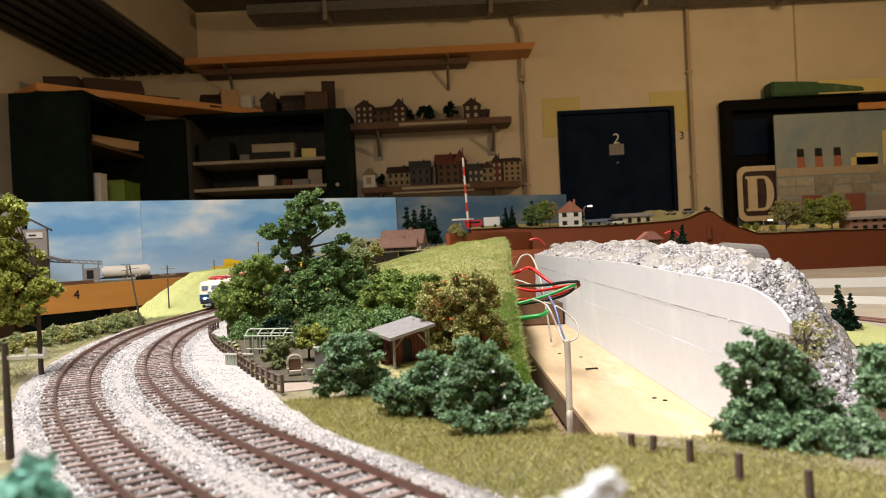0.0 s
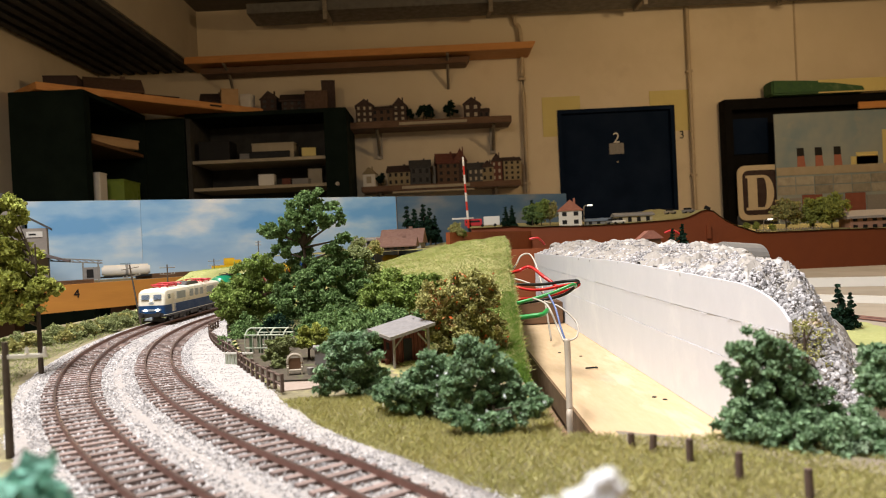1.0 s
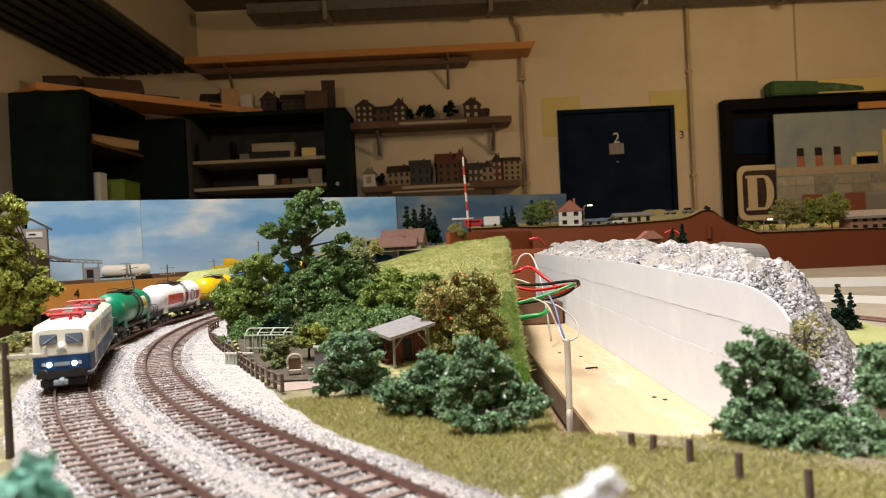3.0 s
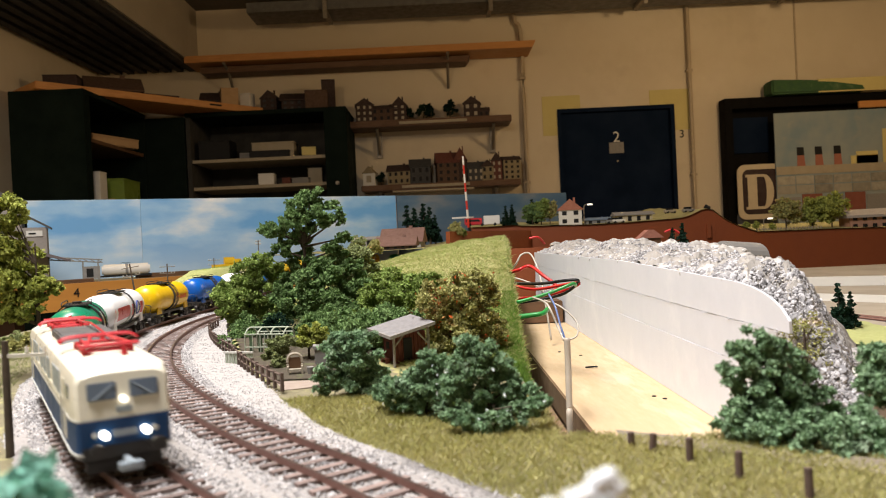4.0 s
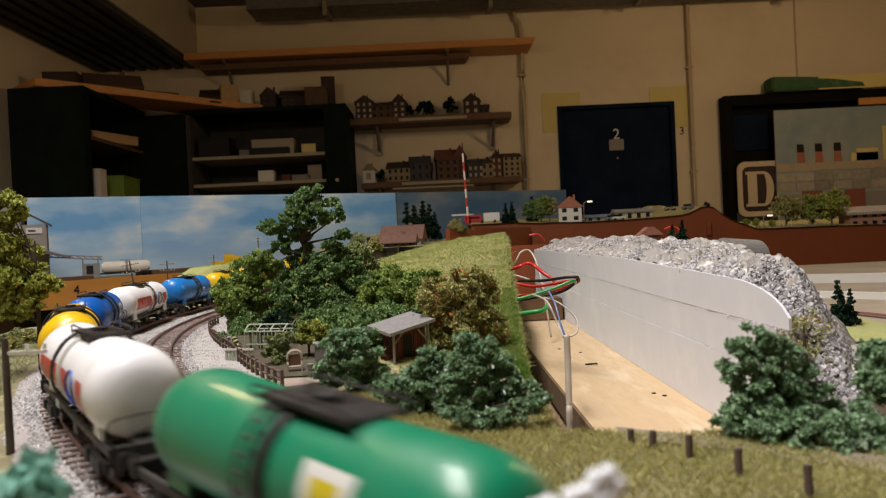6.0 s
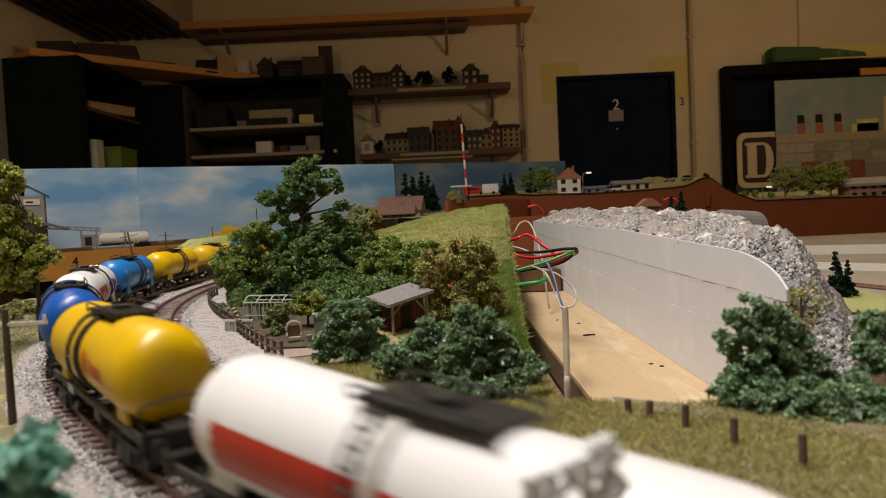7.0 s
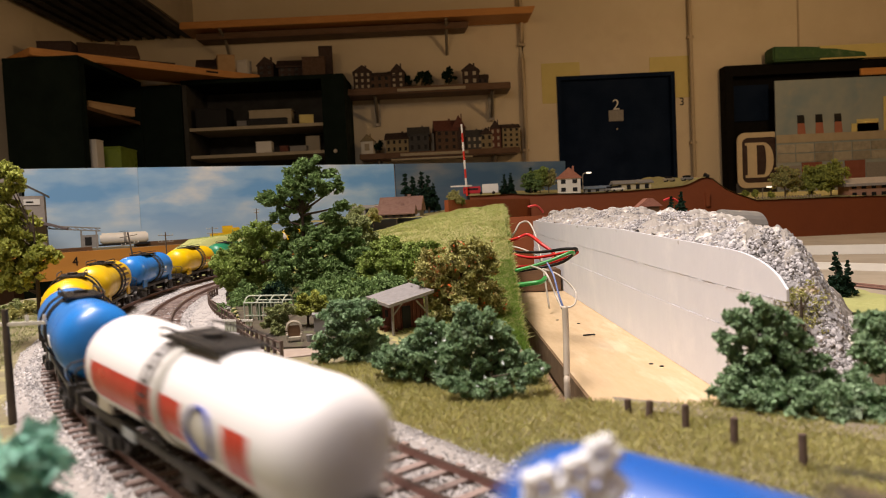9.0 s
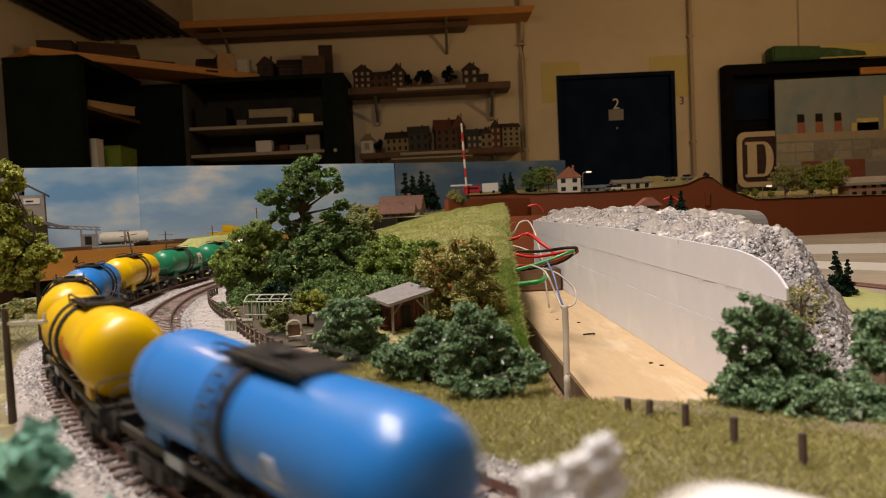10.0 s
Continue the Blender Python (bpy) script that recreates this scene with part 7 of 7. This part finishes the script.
    carton(-1.37, 5.5, 1.740, 0.12, 0.1, 0.03, 15, M["grey"], "grey tool on the upper shelf")
    carton(-1.24, 5.5, 1.547, 0.11, 0.12, 0.07, 4, M["white"], "white stacked packets on the lower shelf")
    carton(-1.10, 5.5, 1.547, 0.06, 0.08, 0.035, 4, rd, "small red packet on the lower shelf")
    carton(-0.99, 5.5, 1.547, 0.12, 0.1, 0.03, -8, M["grey"], "grey packet on the lower shelf")
    carton(-0.90, 5.56, 1.547, 0.10, 0.12, 0.10, 4, M["shelfw"], "grey carton on the lower shelf")
    carton(-2.16, 4.95, 1.794, 0.40, 0.20, 0.05, 70, cb, "long cardboard tray on the side shelf")
    carton(-2.10, 4.66, 1.322, 0.10, 0.10, 0.27, 0, M["white"], "white carton on the side shelf")
    carton(-2.12, 4.78, 1.322, 0.16, 0.14, 0.11, 20, cb, "cardboard box on the side shelf")
    carton(-2.16, 4.72, 1.43, 0.12, 0.12, 0.13, 10, br, "brown box on the side shelf")
    carton(-2.18, 5.03, 1.322, 0.30, 0.32, 0.25, 4, M["greenbox"], "green plastic storage box on the side shelf")


# ---- planting ----
def plants():
    # first two bushes are added to stand for shadow under the trees
    tree("broadleaf_bush", "dark green undergrowth added for the shadow behind the garden", -0.085, 0.60, 0.994, 0.026, random_blobs(901, 9, 1.1, 0.3, 0.8, 0.5, 0.7), 7000, 0.0014, "deep", 901, "bush", "shrubs", 0.0012)
    tree("broadleaf_bush", "dark green undergrowth added for the shadow beside the shed", -0.045, 0.53, 0.996, 0.030, random_blobs(902, 9, 1.1, 0.3, 0.8, 0.5, 0.7), 7000, 0.0014, "deep", 902, "bush", "shrubs", 0.0012)
    tree("broadleaf_bush", "mid green undergrowth below the hill", 0.0, 0.56, 1.0, 0.032, random_blobs(903, 8, 0.9, 0.3, 0.8, 0.45, 0.65), 6000, 0.0014, "mid", 903, "bush", "shrubs", 0.0012)
    tree("broadleaf_bush", "green shrub spreading up the hill slope", -0.06, 0.72, 1.02, 0.030, random_blobs(904, 8, 1.0, 0.3, 0.8, 0.4, 0.6), 5000, 0.0015, "mid", 904, "bush", "shrubs", 0.0012)
    tree("broadleaf_tree", "tall dark green model broadleaf tree behind the garden", -0.119, 0.655, 0.9940, 0.1261,
         [(0.05, 0.00, 0.90, 0.105, 0.9), (-0.05, 0.00, 0.85, 0.082, 0.9), (0.16, 0.00, 0.83, 0.089, 0.9), (0.25, 0.00, 0.80, 0.043, 0.9), (-0.09, 0.00, 0.76, 0.086, 0.9), (0.04, 0.00, 0.77, 0.086, 0.9), (-0.19, 0.00, 0.72, 0.066, 0.9), (-0.26, 0.00, 0.75, 0.039, 0.9), (-0.05, 0.08, 0.66, 0.079, 0.9), (0.27, 0.00, 0.66, 0.051, 0.9), (0.20, 0.00, 0.58, 0.071, 0.9), (-0.16, 0.00, 0.60, 0.066, 0.9), (-0.03, 0.08, 0.51, 0.095, 0.9), (0.12, -0.08, 0.48, 0.084, 0.9), (-0.10, 0.00, 0.39, 0.093, 0.9), (0.05, -0.16, 0.37, 0.113, 0.9), (0.18, -0.16, 0.34, 0.113, 0.9), (0.28, 0.00, 0.42, 0.102, 0.9), (-0.02, -0.16, 0.25, 0.113, 0.9), (0.12, -0.16, 0.22, 0.121, 0.9), (0.24, -0.16, 0.20, 0.113, 0.9), (0.33, 0.00, 0.29, 0.102, 0.9), (-0.16, 0.00, 0.28, 0.078, 0.9)],
         22950, 0.0016, "deep", 11, "tree", "", 0.0030)
    tree("broadleaf_bush", "dense yellow-green model bush beside the inner track", -0.172, 0.670, 0.9940, 0.0713,
         [(0.16, 0.00, 0.86, 0.172, 0.9), (-0.01, 0.00, 0.74, 0.189, 0.9), (0.23, 0.00, 0.69, 0.206, 0.9), (-0.16, 0.00, 0.61, 0.172, 0.9), (0.05, 0.00, 0.55, 0.223, 0.9), (-0.28, 0.00, 0.48, 0.172, 0.9), (-0.10, 0.00, 0.40, 0.206, 0.9), (0.19, 0.00, 0.41, 0.223, 0.9), (-0.27, 0.00, 0.32, 0.120, 0.9), (0.33, 0.00, 0.27, 0.172, 0.9), (0.05, 0.00, 0.27, 0.155, 0.9), (-0.14, 0.00, 0.23, 0.112, 0.9)],
         14850, 0.0014, "mid", 12, "bush", "shrubs", 0.0016)
    tree("broadleaf_bush", "olive green model bush behind the tall tree", -0.079, 0.700, 0.9940, 0.0760,
         [(-0.19, 0.00, 0.85, 0.185, 0.9), (-0.02, 0.00, 0.80, 0.185, 0.9), (0.14, 0.00, 0.64, 0.185, 0.9), (0.04, 0.00, 0.48, 0.202, 0.9), (-0.10, 0.00, 0.59, 0.202, 0.9)],
         8100, 0.0014, "pale", 13, "bush", "shrubs", 0.0016)
    tree("broadleaf_bush", "leafy bright green model bush on the hillside", -0.045, 0.600, 0.9940, 0.0520,
         [(-0.23, 0.00, 0.68, 0.211, 0.9), (0.03, 0.00, 0.72, 0.232, 0.9), (0.29, 0.00, 0.74, 0.232, 0.9), (0.53, 0.00, 0.78, 0.211, 0.9), (-0.28, 0.00, 0.45, 0.190, 0.9), (-0.05, 0.00, 0.47, 0.211, 0.9), (0.21, 0.00, 0.49, 0.190, 0.9), (-0.41, 0.00, 0.35, 0.169, 0.9), (0.67, 0.00, 0.88, 0.148, 0.9)],
         10125, 0.0014, "mid", 14, "bush", "shrubs", 0.0016)
    tree("fruit_bush", "olive model bush with orange berries on the slope", 0.011, 0.500, 0.9940, 0.0556,
         [(-0.31, 0.00, 0.68, 0.214, 0.9), (-0.11, 0.00, 0.78, 0.197, 0.9), (0.13, 0.00, 0.85, 0.181, 0.9), (0.28, 0.00, 0.75, 0.164, 0.9), (-0.26, 0.00, 0.47, 0.197, 0.9), (-0.02, 0.00, 0.55, 0.214, 0.9), (0.21, 0.00, 0.55, 0.197, 0.9), (-0.13, 0.00, 0.30, 0.214, 0.9), (0.12, 0.00, 0.32, 0.214, 0.9), (0.34, 0.00, 0.38, 0.148, 0.9), (-0.36, 0.00, 0.31, 0.131, 0.9), (-0.01, 0.00, 0.13, 0.181, 0.9), (0.25, 0.00, 0.16, 0.148, 0.9), (0.43, 0.00, 0.21, 0.099, 0.9)],
         12150, 0.0012, "olive", 16, "bush", "shrubs", 0.0016, extra=('fruit', 260))
    tree("broadleaf_bush", "blue-green model bush in front of the garden shed", -0.049, 0.385, 0.9940, 0.0336,
         [(-0.07, 0.00, 0.85, 0.188, 0.9), (0.16, 0.00, 0.72, 0.251, 0.9), (-0.18, 0.00, 0.62, 0.230, 0.9), (0.08, 0.00, 0.45, 0.272, 0.9), (-0.26, 0.00, 0.35, 0.230, 0.9), (-0.45, 0.00, 0.20, 0.147, 0.9), (-0.03, 0.00, 0.18, 0.272, 0.9), (0.28, 0.00, 0.29, 0.209, 0.9), (0.25, 0.00, 0.08, 0.209, 0.9), (0.47, 0.00, 0.01, 0.188, 0.9)],
         12150, 0.0010, "blue", 17, "bush", "front shrubs", 0.0014)
    tree("broadleaf_bush", "wide blue-green model bush at the grass edge", -0.010, 0.335, 0.9940, 0.0284,
         [(0.06, 0.00, 0.90, 0.130, 0.9), (-0.06, 0.00, 0.70, 0.173, 0.9), (0.16, 0.00, 0.75, 0.173, 0.9), (-0.33, 0.00, 0.42, 0.173, 0.9), (-0.12, 0.00, 0.51, 0.281, 0.9), (0.19, 0.00, 0.55, 0.238, 0.9), (-0.31, 0.00, 0.23, 0.238, 0.9), (0.04, 0.00, 0.18, 0.281, 0.9), (0.35, 0.00, 0.20, 0.281, 0.9), (-0.57, 0.00, 0.33, 0.173, 0.9), (0.25, 0.00, -0.06, 0.194, 0.9)],
         12825, 0.0009, "blue", 18, "bush", "front shrubs", 0.0014, extra=('petal', 40))
    tree("broadleaf_bush", "full blue-green model bush beside the trough", 0.016, 0.320, 0.9940, 0.0363,
         [(-0.20, 0.00, 0.88, 0.145, 0.9), (-0.02, 0.00, 0.76, 0.178, 0.9), (-0.27, 0.00, 0.67, 0.194, 0.9), (0.12, 0.00, 0.58, 0.161, 0.9), (-0.12, 0.00, 0.51, 0.210, 0.9), (-0.35, 0.00, 0.38, 0.194, 0.9), (0.07, 0.00, 0.34, 0.210, 0.9), (-0.18, 0.00, 0.21, 0.210, 0.9), (0.27, 0.00, 0.35, 0.161, 0.9), (0.33, 0.00, 0.18, 0.161, 0.9), (0.49, 0.00, 0.27, 0.129, 0.9), (0.59, 0.00, 0.17, 0.105, 0.9), (0.09, 0.00, 0.09, 0.178, 0.9), (-0.11, 0.00, -0.03, 0.161, 0.9), (-0.30, 0.00, 0.01, 0.145, 0.9)],
         14850, 0.0009, "blue", 19, "bush", "front shrubs", 0.0014, extra=('petal', 40))
    tree("garden_bush", "small yellow-green model bush in the garden", -0.091, 0.500, 0.9940, 0.0255,
         [(0.05, 0.00, 0.80, 0.251, 0.9), (0.36, 0.00, 0.72, 0.215, 0.9), (-0.15, 0.00, 0.60, 0.215, 0.9), (0.21, 0.00, 0.56, 0.215, 0.9)],
         3510, 0.0010, "yellow", 20, "bush", "garden plants", 0.0010)
    tree("garden_bush", "climbing green plant beside the greenhouse", -0.106, 0.485, 0.9940, 0.0211,
         [(-0.11, 0.00, 0.52, 0.273, 0.9), (0.12, 0.00, 0.73, 0.252, 0.9), (-0.32, 0.00, 0.41, 0.210, 0.9), (-0.04, 0.00, 0.18, 0.273, 0.9), (0.28, 0.00, 0.85, 0.189, 0.9), (-0.26, 0.00, 0.75, 0.168, 0.9)],
         3510, 0.0009, "pale", 21, "bush", "garden plants", 0.0010)
    tree("broadleaf_tree", "loose dark green model tree beside the unfinished trough", 0.118, 0.275, 0.9940, 0.0377,
         [(-0.19, 0.00, 0.88, 0.147, 0.9), (-0.01, 0.00, 0.82, 0.134, 0.9), (-0.33, 0.00, 0.80, 0.120, 0.9), (-0.15, 0.00, 0.67, 0.187, 0.9), (0.10, 0.00, 0.63, 0.174, 0.9), (-0.42, 0.00, 0.64, 0.107, 0.9), (0.25, 0.00, 0.55, 0.120, 0.9), (-0.27, 0.00, 0.46, 0.187, 0.9), (-0.02, 0.00, 0.40, 0.214, 0.9), (0.22, 0.00, 0.33, 0.174, 0.9), (0.41, 0.00, 0.37, 0.107, 0.9), (-0.41, 0.00, 0.22, 0.120, 0.9), (-0.20, 0.00, 0.19, 0.174, 0.9), (0.10, 0.00, 0.12, 0.200, 0.9), (0.34, 0.00, 0.15, 0.160, 0.9), (0.54, 0.00, 0.21, 0.093, 0.9)],
         12825, 0.0009, "blue", 22, "tree", "", 0.0018)
    # shrubs added to fill the dark gap; near-black leaves stand for its shade
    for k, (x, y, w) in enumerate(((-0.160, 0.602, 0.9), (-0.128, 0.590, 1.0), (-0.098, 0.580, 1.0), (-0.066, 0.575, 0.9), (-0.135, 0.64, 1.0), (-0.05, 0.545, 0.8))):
        tree("broadleaf_bush", "low added shrub, its near-black leaves standing for shade behind the greenhouse", x, y, 0.9945, 0.024, random_blobs(920 + k, 6, 0.75 * w, 0.2, 0.75, 0.45, 0.6), 2600, 0.0011, "fir" if k % 2 else "deep", 920 + k, "bush", "shaded shrubs", 0.0010)
    tree("broadleaf_bush", "low blue-green model bush closing the hedge row", -0.023, 0.345, 0.9940, 0.0155,
         [(-0.54, 0.00, 0.52, 0.265, 0.9), (-0.16, 0.00, 0.77, 0.285, 0.9), (0.12, 0.00, 0.45, 0.306, 0.9), (0.49, 0.00, 0.27, 0.285, 0.9), (-0.09, 0.00, 0.23, 0.245, 0.9)],
         5200, 0.0009, "blue", 27, "bush", "front shrubs", 0.0010)
    tree("broadleaf_bush", "low blue-green model bush spreading into the grass", 0.017, 0.300, 0.9940, 0.0134,
         [(-1.26, 0.00, 0.45, 0.265, 0.9), (-0.84, 0.00, 0.26, 0.306, 0.9), (-0.35, 0.00, 0.17, 0.327, 0.9), (0.16, 0.00, 0.35, 0.327, 0.9), (0.66, 0.00, 0.46, 0.306, 0.9), (1.13, 0.00, 0.64, 0.265, 0.9), (1.44, 0.00, 0.82, 0.225, 0.9)],
         7500, 0.0009, "blue", 28, "bush", "front shrubs", 0.0010, extra=('petal', 30))
    tree("broadleaf_bush", "low dark green hedge bush at the path", 0.115, 0.255, 0.993, 0.0129,
         [(-0.68, 0.78, 0.43, 0.55, 0.9), (-0.17, 0.23, 0.24, 0.59, 0.9), (0.49, -0.23, 0.33, 0.61, 0.9), (1.01, -0.62, 0.20, 0.48, 0.9), (-1.20, 1.01, 0.55, 0.43, 0.9), (0.36, 0.39, 0.55, 0.45, 0.9)],
         9000, 0.0009, "blue", 23, "bush", "front shrubs", 0.0016)
    tree("broadleaf_tree", "dark green model tree beside the beige wall", 0.155, 0.265, 0.994, 0.0326,
         [(0.04, 0.31, 0.78, 0.22, 0.9), (-0.14, 0.15, 0.50, 0.21, 0.9), (0.02, 0.15, 0.43, 0.27, 0.9), (-0.43, -0.31, 0.14, 0.25, 0.9), (0.16, 0.31, 0.71, 0.25, 0.9), (-0.39, -0.46, 0.00, 0.23, 0.9)],
         5500, 0.0011, "blue", 24, "tree", "", 0.0020)
    tree("bare_shrub", "greyish brown airy shrub below the rocks", 0.185, 0.395, 0.990, 0.0346,
         [(0.07, 0.14, 0.55, 0.34, 0.9), (0.16, 0.00, 0.27, 0.32, 0.9), (-0.00, 0.43, 0.65, 0.25, 0.9), (0.21, 0.14, 0.76, 0.24, 0.9)],
         600, 0.0009, "olive", 25, "bush", "", 0.0016)
    tree("broadleaf_tree", "yellow-green model tree beside the outer track", -0.267, 0.500, 0.9940, 0.1162,
         [(-0.15, 0.00, 0.96, 0.077, 0.9), (-0.10, 0.00, 0.91, 0.055, 0.9), (-0.19, 0.00, 0.87, 0.077, 0.9), (-0.18, 0.00, 0.75, 0.099, 0.9), (-0.13, 0.00, 0.64, 0.111, 0.9), (-0.05, 0.00, 0.54, 0.099, 0.9), (0.03, 0.00, 0.51, 0.071, 0.9), (0.09, 0.00, 0.49, 0.043, 0.9), (-0.02, 0.00, 0.41, 0.077, 0.9), (-0.13, 0.00, 0.48, 0.099, 0.9), (-0.19, 0.00, 0.55, 0.099, 0.9), (-0.20, 0.00, 0.37, 0.077, 0.9), (-0.10, 0.00, 0.33, 0.049, 0.9)],
         12350, 0.0015, "yellow", 26, "tree", "", 0.0018)

# ---- build ----
room()
shelves()
cabinets()
wall_unit()
tables()
landscape()
hill()
trough()
cables()
right_yard()
far_tables()
far_models()
clutter()
garden()
poles()
plants()
small_plants()
grasses()
train()
stones()
track("railway_track", 0.0, -0.9, 1.35, "curved model track with rusty rails and dark sleepers")
track("railway_track", GAP, -0.45, 1.35, "inner curved model track with rusty rails")
motions()
